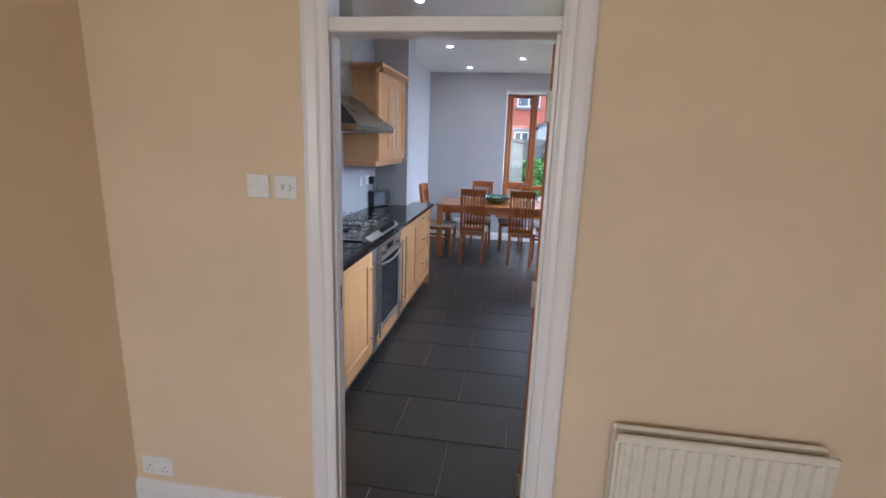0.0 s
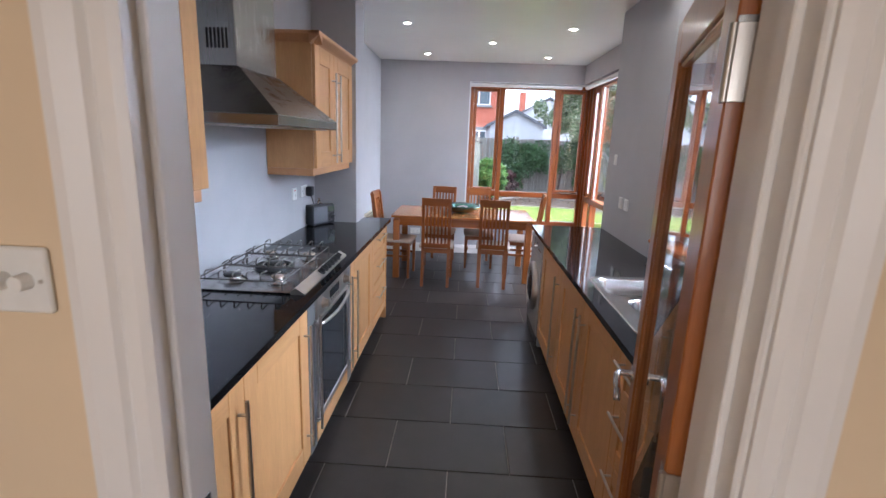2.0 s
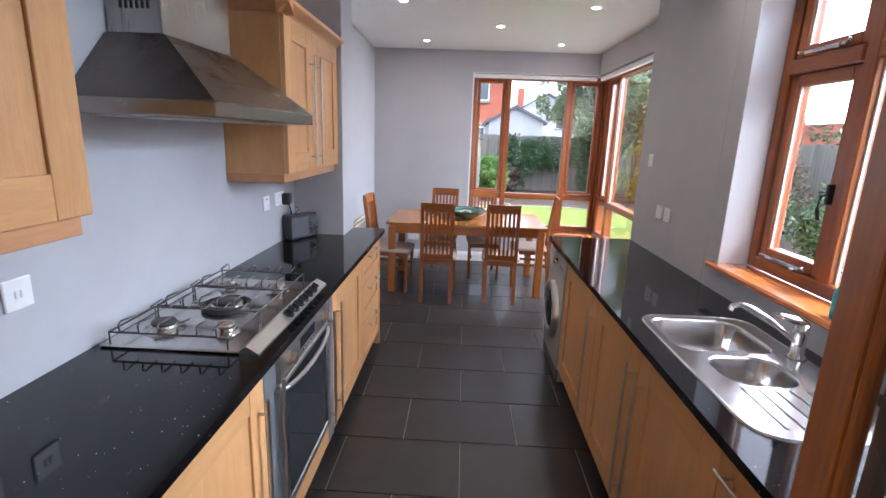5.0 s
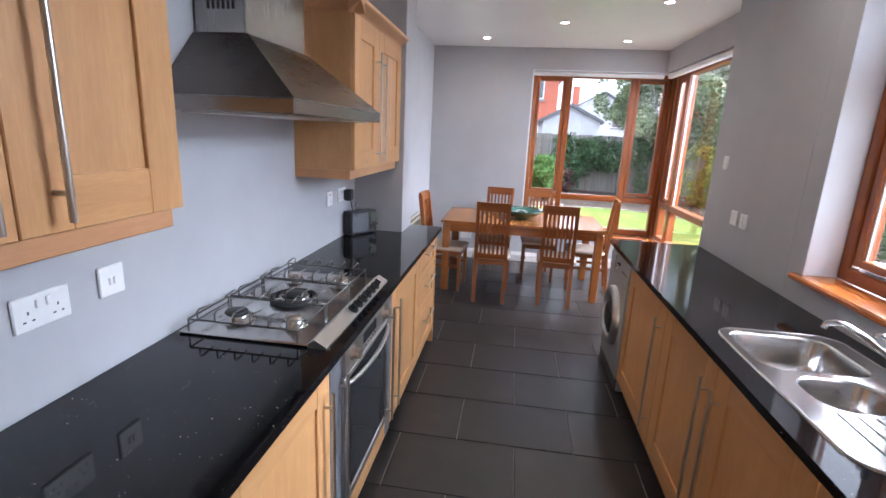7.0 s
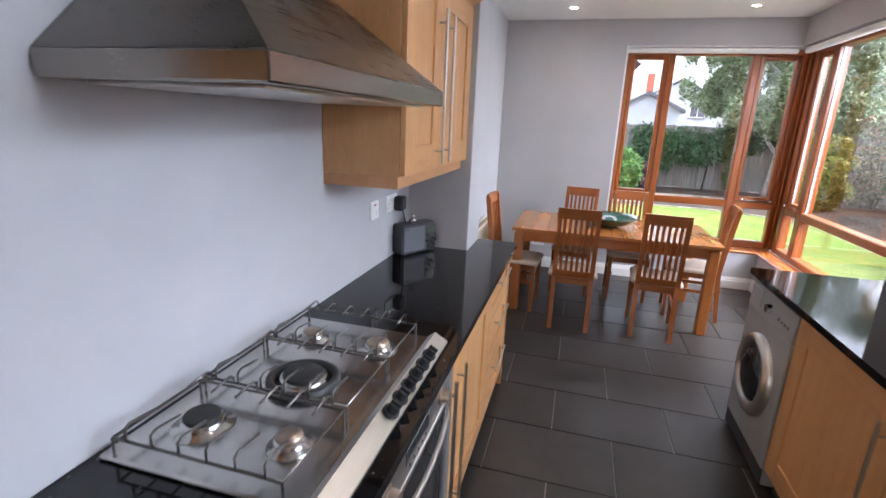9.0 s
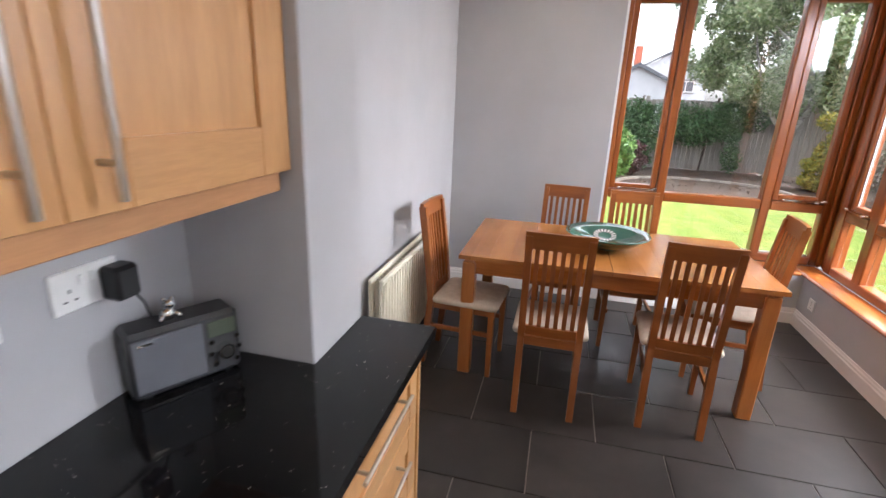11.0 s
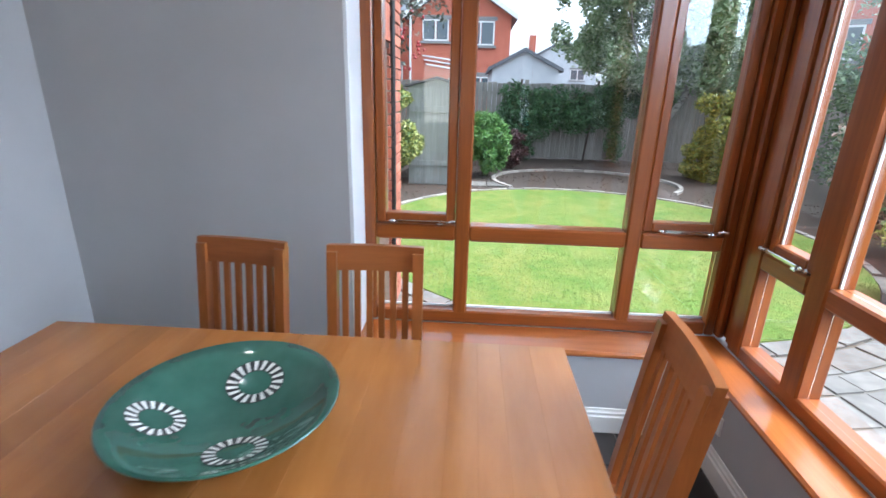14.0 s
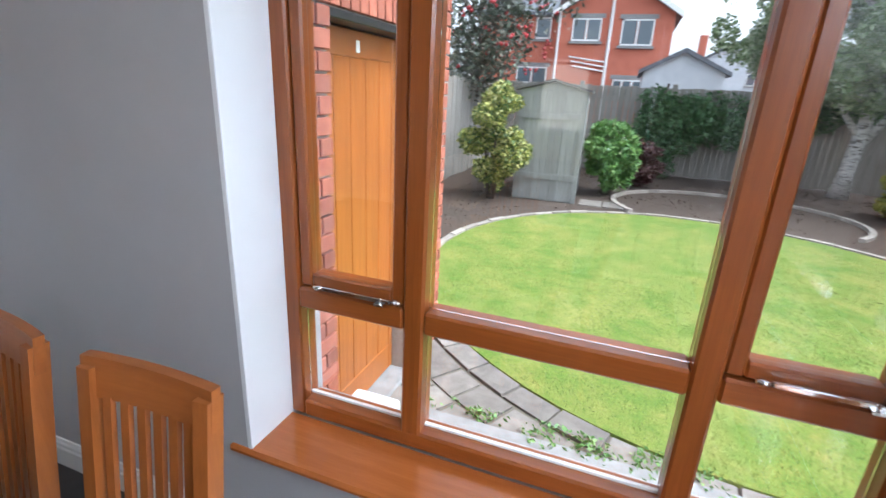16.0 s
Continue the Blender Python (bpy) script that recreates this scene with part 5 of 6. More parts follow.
    part("lower_rail", curved(SH + 0.012, SH + 0.062, 0.010), M["chair_x"], c)
    for i in range(6):
        x = -0.1025 + 0.041 * i
        bw = -0.011 * (1 - (x / (W - 0.017)) ** 2)
        vs, fs = [], []
        zs = [SH + 0.055, SH + 0.2, SH + 0.33, SH + 0.45, H - 0.08]
        for z in zs:
            y = lean(z) + bw + 0.004
            vs += [(x - 0.0105, y - 0.006, z), (x + 0.0105, y - 0.006, z), (x + 0.0105, y + 0.006, z), (x - 0.0105, y + 0.006, z)]
        for k in range(len(zs) - 1):
            for j in range(4):
                fs.append((k * 4 + j, k * 4 + (j + 1) % 4, (k + 1) * 4 + (j + 1) % 4, (k + 1) * 4 + j))
        part("slat", G().add(vs, fs), M["chair_z"], c)
    return c


# chairs: where the middle of the back's top stands, and the heading
SEATS = [(-0.587, 6.372, 0, "near side"), (0.048, 6.425, -4, "near side"), (-0.563, 7.765, 173.5, "far side"), (-0.097, 7.752, 182, "far side"), (0.697, 7.178, 85, "window end"), (-1.355, 6.89, -95, "radiator end")]
first = chair("dining_chair")
BACK = 0.20 + 0.07
for i, (x, y, h, where) in enumerate(SEATS):
    m = pose(x + -BACK * math.sin(radians(h)) * 1.0, y + BACK * math.cos(radians(h)), 0, 0, 0, h)
    if i == 0:
        first.matrix_basis = m
        ob = first
    else:
        ob = copy_thing(first, m)
    ob["label"] = "slat-back cherry-coloured chair with cream seat, at the table's " + where

# glass bowl
bw = thing("glass_bowl", "shallow green art-glass bowl with black and white ring patterns", "bowl", (-0.310, 7.120, TZ))
gm, nt_, b_ = nodes_of("green_glass", 0.08)
nv = coords(nt_)
nt_.links.new(ramp(nt_, noise_tex(nt_, nv, 7, 3), [(0.3, (0.040, 0.125, 0.092)), (0.7, (0.075, 0.195, 0.145))]), b_.inputs["Base Color"])
b_.inputs["Coat Weight"].default_value = 0.8
b_.inputs["Transmission Weight"].default_value = 0.25
prof = [(0.0, 0.006), (0.07, 0.007), (0.15, 0.028), (0.21, 0.062), (0.243, 0.090), (0.247, 0.094), (0.244, 0.098), (0.21, 0.072), (0.15, 0.039), (0.07, 0.018), (0.0, 0.014)]
part("dish", G().lathe(prof, 56), gm, bw)
part("foot", G().lathe([(0.0, 0.0), (0.07, 0.0), (0.072, 0.006), (0.0, 0.0065)], 32), gm, bw)


def dish_z(r):
    pts = [(0.0, 0.0142), (0.07, 0.0182), (0.15, 0.0392), (0.21, 0.0722), (0.244, 0.098)]
    for (r0, z0), (r1, z1) in zip(pts, pts[1:]):
        if r <= r1:
            return z0 + (z1 - z0) * (r - r0) / (r1 - r0)
    return 0.098


for cx, cy, R in ((0.0, 0.135, 0.072), (-0.150, -0.030, 0.060), (0.060, -0.095, 0.068)):
    for k in range(2):
        vs, fs = [], []
        n = 36
        for i in range(n):
            if k and i % 2:
                continue
            lean_ = 0.35 * k
            for da, q in ((0, 1.0 - 0.03 * k), (lean_, 0.56 + 0.03 * k), (lean_ + (0.95 if k else 1.0), 0.56 + 0.03 * k), (0.95 if k else 1.0, 1.0 - 0.03 * k)):
                a = 2 * math.pi * (i + da) / n
                x, y = cx + R * q * math.cos(a), cy + R * q * math.sin(a) * 0.85
                vs.append((x, y, dish_z(math.hypot(x, y)) + 0.0014 + 0.0009 * k))
            fs.append((len(vs) - 4, len(vs) - 3, len(vs) - 2, len(vs) - 1))
        part("ring_stripe", G().add(vs, fs), M["white_plastic"] if k else M["black_plastic"], bw, "white glass stripes" if k else "black glass ring")

# ---- garden materials ----
GZ = -0.15
M["soil"] = stony("bark_mulch", ((0.030, 0.020, 0.014), (0.10, 0.070, 0.050)), 0.95, 26, False, 0.9)
M["grass"] = leafy("grass_blades", [(0.06, 0.122, 0.014), (0.095, 0.165, 0.022), (0.145, 0.205, 0.034), (0.25, 0.25, 0.08)])
m_, nt_, b_ = nodes_of("mown_turf", 0.9)
v_ = coords(nt_)
nt_.links.new(mixed(nt_, ramp(nt_, noise_tex(nt_, v_, 2.6, 6, 0.7), [(0.38, (0, 0, 0)), (0.60, (1, 1, 1))]),
                    ramp(nt_, noise_tex(nt_, v_, 60, 4), [(0.3, (0.072, 0.15, 0.012)), (0.7, (0.155, 0.24, 0.025))]),
                    ramp(nt_, noise_tex(nt_, v_, 45, 4), [(0.3, (0.16, 0.215, 0.024)), (0.7, (0.29, 0.28, 0.07))])), b_.inputs["Base Color"])
bumped(nt_, b_, noise_tex(nt_, v_, 120, 4), 0.6, 0.02)
M["turf"] = m_
M["flag"] = stony("stone_flag", ((0.14, 0.125, 0.108), (0.26, 0.235, 0.205)), 0.85, 9)
M["concrete"] = stony("concrete", ((0.20, 0.20, 0.198), (0.31, 0.305, 0.295)), 0.85, 12, False)
M["white_ledge"] = stony("white_masonry_paint", ((0.66, 0.66, 0.66), (0.78, 0.78, 0.77)), 0.8, 9, False, 0.15)
M["edging"] = stony("edging_stone", ((0.26, 0.23, 0.20), (0.40, 0.36, 0.31)), 0.9, 20)
M["fence"] = wood("weathered_fence", (0.36, 0.34, 0.305), (0.235, 0.22, 0.195), 2, 0.9, 14, 4.0, 0.12)
M["shed"] = wood("grey_shed_boards", (0.36, 0.365, 0.345), (0.24, 0.245, 0.23), 2, 0.9, 14, 4.0, 0.10)
M["felt"] = stony("roof_felt", ((0.09, 0.085, 0.08), (0.16, 0.15, 0.14)), 0.95, 30, False)
M["brick"] = stony("red_brick", ((0.30, 0.085, 0.05), (0.47, 0.17, 0.105)), 0.9, 22)
M["mortar"] = stony("mortar", ((0.30, 0.26, 0.22), (0.42, 0.37, 0.32)), 0.95, 40, False)
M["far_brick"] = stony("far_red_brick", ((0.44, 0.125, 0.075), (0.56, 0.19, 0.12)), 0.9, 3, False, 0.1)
M["roof_slate"] = stony("slate_roof", ((0.09, 0.10, 0.115), (0.16, 0.17, 0.19)), 0.7, 5, False)
M["render"] = stony("pale_render", ((0.50, 0.53, 0.56), (0.60, 0.62, 0.64)), 0.9, 2, False, 0.1)
M["upvc"] = plain("white_upvc", (0.80, 0.80, 0.78), 0.4)
M["far_glass"] = plain("house_window_glass", (0.10, 0.13, 0.15), 0.05, 0, 0.1, 0.8)
M["bark"] = stony("bark", ((0.06, 0.045, 0.035), (0.15, 0.12, 0.10)), 0.95, 18, False)
m_, nt_, b_ = nodes_of("birch_bark", 0.8)
nt_.links.new(ramp(nt_, noise_tex(nt_, coords(nt_, (3, 3, 14)), 2.2, 5), [(0.36, (0.10, 0.085, 0.075)), (0.47, (0.50, 0.48, 0.45)), (0.8, (0.70, 0.68, 0.64))]), b_.inputs["Base Color"])
M["birch_bark"] = m_
LEAF = {
    "birch": leafy("birch_leaves", [(0.13, 0.20, 0.08), (0.22, 0.30, 0.14), (0.33, 0.40, 0.23), (0.46, 0.50, 0.34)]),
    "ivy": leafy("ivy_leaves", [(0.028, 0.080, 0.028), (0.060, 0.14, 0.046), (0.11, 0.20, 0.075)]),
    "variegated": leafy("variegated_leaves", [(0.05, 0.11, 0.025), (0.16, 0.21, 0.05), (0.42, 0.42, 0.10), (0.52, 0.50, 0.22)]),
    "bamboo": leafy("bamboo_leaves", [(0.07, 0.17, 0.035), (0.13, 0.27, 0.06), (0.22, 0.36, 0.10)]),
    "red": leafy("dark_red_leaves", [(0.05, 0.018, 0.022), (0.10, 0.03, 0.035), (0.09, 0.05, 0.03)]),
    "gold": leafy("golden_conifer", [(0.12, 0.15, 0.025), (0.26, 0.26, 0.04), (0.40, 0.34, 0.06)]),
    "pink": leafy("pink_tipped_leaves", [(0.09, 0.12, 0.05), (0.22, 0.20, 0.10), (0.42, 0.24, 0.16)]),
    "green": leafy("shrub_leaves", [(0.03, 0.08, 0.02), (0.06, 0.13, 0.03), (0.11, 0.19, 0.05)]),
    "rowan": leafy("rowan_leaves", [(0.05, 0.07, 0.045), (0.10, 0.12, 0.08), (0.15, 0.15, 0.11)]),
}
M["berry"] = plain("red_berries", (0.42, 0.03, 0.035), 0.4)

# ---- ground ----
ground = structure("ground", G().box(-80, 80, -30, 160, -0.6, GZ, 0), M["soil"], "dark bark mulch and soil of the garden beds", "ground")
LCX, LCY, LR = 1.73, 12.09, 2.76
n_ = 72
ring_ = [(LCX + LR * math.cos(2 * math.pi * i / n_), LCY + LR * math.sin(2 * math.pi * i / n_)) for i in range(n_)]
# the lawn runs on to the east beyond the circle
lawn = structure("lawn", G().prism(ring_, 2, GZ - 0.02, GZ + 0.025).box(4.1, 7.5, 2.0, 9.6, GZ - 0.02, GZ + 0.02, 0), M["turf"], "round mown green lawn, patchy yellow in places", "lawn")
rs = np.random.RandomState(3)


def blades(n, place, mat, name, h=0.02):
    v, f = [], []
    for i in range(n):
        x, y = place()
        a, l = rs.uniform(0, 6.283), h * rs.uniform(0.5, 1.3)
        dx, dy = 0.0022 * math.cos(a), 0.0022 * math.sin(a)
        tx, ty = rs.normal(0, 0.014, 2)
        k = len(v)
        v += [(x - dx, y - dy, GZ + 0.02), (x + dx, y + dy, GZ + 0.02), (x + tx, y + ty, GZ + 0.025 + l)]
        f.append((k, k + 1, k + 2))
    me = bpy.data.meshes.new(name)
    me.from_pydata(v, [], f)
    me.materials.append(mat)
    return new(name, me)


def on_lawn():
    while True:
        r, a = LR * math.sqrt(rs.uniform()), rs.uniform(0, 6.283)
        x, y = LCX + r * math.cos(a), LCY + r * math.sin(a)
        if rs.uniform() < max(0.15, 1 - (y - 9.5) / 6.5):
            return x, y


tagged(blades(60000, on_lawn, M["grass"], "grass_blades", 0.015), "short mown grass blades on the lawn", "grass", kind="stuff")

edge = thing("lawn_edging", "curved row of low edging stones round the lawn", "edging")
for i in range(60):
    a0, a1 = 2 * math.pi * i / 60, 2 * math.pi * (i + 0.94) / 60
    near = LCY + LR * math.sin(a0) < 10.75
    wide = 0.17 if near else 0.09
    q = [(LCX + r * math.cos(a), LCY + r * math.sin(a)) for r, a in ((LR + 0.01, a0), (LR + wide, a0), (LR + wide, a1), (LR + 0.01, a1))]
    part("edging_stone", G().prism(q, 2, GZ - 0.02, GZ + (0.014 if near else 0.035) + rs.uniform(0, 0.012)), M["flag"] if near else M["edging"], edge)
edge2 = thing("bed_edging", "second ring of edging stones round the mulch bed", "edging")
for i in range(34):
    a0, a1 = math.radians(-38 + 7.4 * i), math.radians(-38 + 7.4 * (i + 0.94))
    q = [(2.45 + 1.75 * rr_ * math.cos(a), 15.8 + 1.45 * rr_ * math.sin(a)) for rr_, a in ((1.0, a0), (1.045, a0), (1.045, a1), (1.0, a1))]
    part("edging_stone", G().prism(q, 2, GZ - 0.02, GZ + 0.05), M["edging"], edge2)

slab = thing("stepping_slabs", "pale stone slabs between the shed and the mulch bed", "paving slab", (0.12, 15.0, GZ))
for i in range(2):
    part("slab", G().box(0.03 + 0.37 * i, 0.38 + 0.37 * i, 0.04, 0.46, -0.02, 0.022 + 0.006 * i, 0.006), M["flag"], slab)

# concrete strip under the window and the outside sill
tagged(part("concrete_strip", G().box(-0.105, 1.62, 8.59, 9.27, GZ - 0.02, GZ + 0.028, 0.004), M["concrete"]), "pale concrete strip along the house wall", "paving", kind="structure")
structure("outer_sill", G().box(-0.31, WX + 0.22, WY + 0.055, WY + 0.12, SILL - 0.06, SILL - 0.005, 0.008).box(WX + 0.055, WX + 0.12, 6.1, WY + 0.05, SILL - 0.06, SILL - 0.005, 0.008), M["concrete"], "pale stone outside sill", "window sill")

# outbuilding wing with the board door
OX, OD0, OD1 = -0.35, 8.80, 9.57
wing = structure("outbuilding", G().box(-3.2, OX - 0.02, 8.58, OD0, GZ, 2.6, 0).box(-3.2, OX - 0.02, OD1, 10.05, GZ, 2.6, 0).box(-3.2, OX - 0.25, OD0, OD1, GZ, 2.6, 0).box(-3.2, OX - 0.02, OD0, OD1, 1.80, 2.6, 0), M["mortar"], "red brick outbuilding wing beside the window", "outbuilding")
part("lintel", G().box(OX - 0.12, OX - 0.004, OD0 - 0.07, OD1 + 0.07, 1.765, 1.798, 0.004), M["plinth"], wing, "dark lintel over the door")
part("step", G().box(OX - 0.25, OX + 0.02, OD0 + 0.002, OD1 - 0.002, GZ, -0.118, 0.01), M["concrete"], wing, "low concrete threshold")
part("drainpipe", G().cyl((OX + 0.012, OD1 + 0.035, GZ), (OX + 0.012, OD1 + 0.035, 2.55), 0.02, 10), M["plinth"], wing, "thin black pipe beside the door")
tagged(part("white_ledge", G().box(OX + 0.006, -0.11, 8.59, 8.95, GZ, 0.14, 0.012), M["white_ledge"]), "white-painted low masonry ledge under the window", "ledge")
DX = OX - 0.11
od = part("door", G().box(DX - 0.045, DX - 0.012, OD0 + 0.006, OD1 - 0.006, -0.115, 1.76, 0.002), M["ext_door"], wing, "orange varnished ledged door")
for y0, y1, z0, z1 in ((OD0 + 0.006, OD0 + 0.05, -0.114, 1.76), (OD1 - 0.05, OD1 - 0.006, -0.114, 1.76), (OD0 + 0.05, OD1 - 0.05, 1.65, 1.76), (OD0 + 0.05, OD1 - 0.05, -0.114, 0.05)):
    part("door_rail", G().box(DX - 0.012, DX, y0, y1, z0, z1, 0.004), M["ext_door"], od)
for i in range(5):
    w_ = (OD1 - OD0 - 0.10) / 5
    part("board", G().box(DX - 0.011, DX - 0.004, OD0 + 0.052 + i * w_, OD0 + 0.048 + (i + 1) * w_, 0.05, 1.65, 0.004), M["ext_door"], od)
part("number_plate", G().box(DX, DX + 0.005, 9.16, 9.19, 1.67, 1.72, 0.002), M["upvc"], od, "small white plate")
part("roof", G().prism([(8.5, 2.6), (10.18, 2.6), (9.3, 3.3)], 0, -3.3, OX + 0.06), M["roof_slate"], wing, "slate roof")


# ---- plants ----
def leaf_cloud(n, size, centres, stretch=1.0, droop=0.0, seed=1):
    """Many small folded leaves round clumps: (x, y, z, rx, ry, rz)."""
    r = np.random.RandomState(seed)
    w = np.array([c[3] * c[4] * c[5] for c in centres]) ** 0.67
    pick = r.choice(len(centres), n, p=w / w.sum())
    C = np.array(centres)[pick]
    d = r.normal(size=(n, 3))
    d /= np.linalg.norm(d, axis=1)[:, None]
    rad = r.uniform(0.35, 1.0, n) ** 0.45 * r.uniform(0.86, 1.12, n)
    P = C[:, :3] + d * rad[:, None] * C[:, 3:6]
    P[:, 2] -= droop * r.uniform(0, 1, n) ** 2
    a, t = r.uniform(0, 6.283, n), r.uniform(-0.9, 0.9, n)
    u = np.stack([np.cos(a) * np.cos(t), np.sin(a) * np.cos(t), np.sin(t) - 0.4 * (droop > 0)], 1)
    u /= np.linalg.norm(u, axis=1)[:, None]
    q = np.cross(u, r.normal(size=(n, 3)))
    q /= np.linalg.norm(q, axis=1)[:, None] + 1e-9
    s = size * r.uniform(0.6, 1.3, n)[:, None]
    V = np.stack([P - u * s * stretch, P + q * s * 0.45, P + u * s * stretch, P - q * s * 0.45], 1).reshape(-1, 3)
    F = np.arange(4 * n).reshape(-1, 4)
    return V.tolist(), F.tolist()


def crown(parent, n, size, centres, mat, stretch=1.0, droop=0.0, seed=1, name="crown"):
    v, f = leaf_cloud(n, size, centres, stretch, droop, seed)
    me = bpy.data.meshes.new(name)
    me.from_pydata(v, [], f)
    me.materials.append(mat)
    ob = new(name, me)
    ob.parent = parent
    return ob


def clumps(r, n, rx, ry, z0, z1, s):
    out = []
    for i in range(n):
        z = r.uniform(z0, z1)
        k = math.sin(math.pi * min(1, max(0.12, (z - z0 + 0.15) / (z1 - z0 + 0.3)))) ** 0.5
        a, q = r.uniform(0, 6.283), math.sqrt(r.uniform(0, 1)) * 0.8
        out.append((rx * k * q * math.cos(a), ry * k * q * math.sin(a), z, s * r.uniform(0.7, 1.3), s * r.uniform(0.7, 1.3), s * r.uniform(0.6, 1.1)))
    return out


def shrub(name, label, at, rx, ry, h, mat, n=3500, size=0.04, seed=1, stems=5, stretch=1.0, z0=0.12, s=None, droop=0.0):
    t = thing(name, label, "shrub", (*at, GZ))
    r = random.Random(seed)
    g = G()
    for i in range(stems):
        a = 6.283 * i / stems
        e = (rx * 0.5 * math.cos(a), ry * 0.5 * math.sin(a), h * 0.75)
        g.tube([(0.05 * math.cos(a), 0.05 * math.sin(a), -0.02), (e[0] * 0.4, e[1] * 0.4, h * 0.35), e], 0.015, 6, None, [0.02, 0.014, 0.006])
    part("stems", g, M["bark"], t, "thin woody stems")
    crown(t, n, size, clumps(r, 26, rx, ry, h * z0, h * 0.92, s or min(rx, ry) * 0.42), LEAF[mat], stretch, droop, seed)
    return t


shrub("variegated_shrub", "tall cream and green variegated evergreen by the shed", (-1.24, 14.75), 0.58, 0.5, 1.85, "variegated", 17000, 0.042, 2)
shrub("bamboo_clump", "bright green leafy bamboo clump beside the shed", (0.5, 16.25), 0.44, 0.42, 1.34, "bamboo", 11000, 0.045, 3, 9, 1.6, 0.22, 0.2, 0.08)
shrub("red_shrub", "low dark red leafed shrub by the fence", (1.12, 17.4), 0.36, 0.34, 0.85, "red", 3800, 0.042, 4)
shrub("golden_shrub", "rounded golden-green conifer shrub", (5.2, 16.6), 0.62, 0.62, 1.72, "gold", 15000, 0.042, 5, 4, 1.2, 0.1, 0.27)
shrub("pink_shrub", "pink-tipped green shrub along the side border", (6.2, 12.9), 0.9, 1.0, 2.0, "pink", 9000, 0.05, 6)
shrub("yellow_shrub", "low yellow variegated shrub at the patio's edge", (4.3, 10.1), 0.6, 0.55, 1.0, "variegated", 7000, 0.04, 7)
shrub("green_shrub", "dense green shrub in the side border", (5.4, 11.3), 0.75, 0.8, 1.5, "green", 9000, 0.045, 8)
shrub("green_shrub", "tall dark green shrub in the side border", (6.9, 15.0), 1.1, 1.2, 3.0, "green", 6000, 0.06, 9)
shrub("green_shrub", "green shrub outside the kitchen window", (4.9, 5.9), 0.9, 1.2, 2.3, "green", 14000, 0.045, 10)
shrub("green_shrub", "leafy green shrub beside the side lawn", (5.4, 8.4), 1.1, 1.1, 2.2, "green", 11000, 0.05, 11)
shrub("golden_shrub", "yellow-flowered low plant outside the kitchen window", (3.4, 4.7), 0.4, 0.4, 0.75, "gold", 1500, 0.04, 12)
shrub("pink_shrub", "mixed shrub at the far corner of the side border", (6.9, 17.6), 0.9, 1.0, 2.4, "pink", 4000, 0.06, 13)

hedge = thing("ivy_hedge", "dense dark green ivy hedge grown over the fence", "hedge", (2.3, 19.05, GZ))
r_ = random.Random(5)
part("stems", G().tube([(-1.2, 0, -0.02), (-1.1, 0.0, 1.0), (-0.9, 0, 2.0)], 0.03, 6).tube([(0.8, 0, -0.02), (0.9, 0, 1.0), (1.0, 0, 2.0)], 0.03, 6), M["bark"], hedge)
cl = [(r_.uniform(-1.2, 1.5), r_.uniform(-0.2, 0.2), r_.uniform(0.95, 1.72), 0.34, 0.26, 0.30) for i in range(46)]
cl += [(r_.uniform(-1.2, -0.35), r_.uniform(-0.3, 0.1), r_.uniform(0.2, 1.3), 0.30, 0.26, 0.32) for i in range(16)]
cl += [(r_.uniform(1.4, 1.75), r_.uniform(-0.1, 0.15), r_.uniform(0.2, 1.7), 0.17, 0.2, 0.3) for i in range(10)]
cl += [(r_.uniform(1.7, 2.9), r_.uniform(0.0, 0.25), r_.uniform(1.35, 1.8), 0.25, 0.2, 0.24) for i in range(12)]
crown(hedge, 21000, 0.05, cl, LEAF["ivy"], 1.0, 0.0, 21)

side = thing("climber_hedge", "tall leafy green climber grown over the side fence", "hedge", (7.1, 6.0, GZ))
part("stems", G().tube([(0, -2, -0.02), (0.05, -1.9, 1.0), (0, -1.6, 2.0)], 0.03, 6).tube([(0, 1.2, -0.02), (0.05, 1.1, 1.2), (0, 0.9, 2.3)], 0.03, 6), M["bark"], side)
cl = [(r_.uniform(-0.4, 0.3), r_.uniform(-3.0, 4.2), r_.uniform(0.3, 2.5), 0.4, 0.5, 0.4) for i in range(80)]
crown(side, 16000, 0.06, cl, LEAF["green"], 1.0, 0.0, 23)


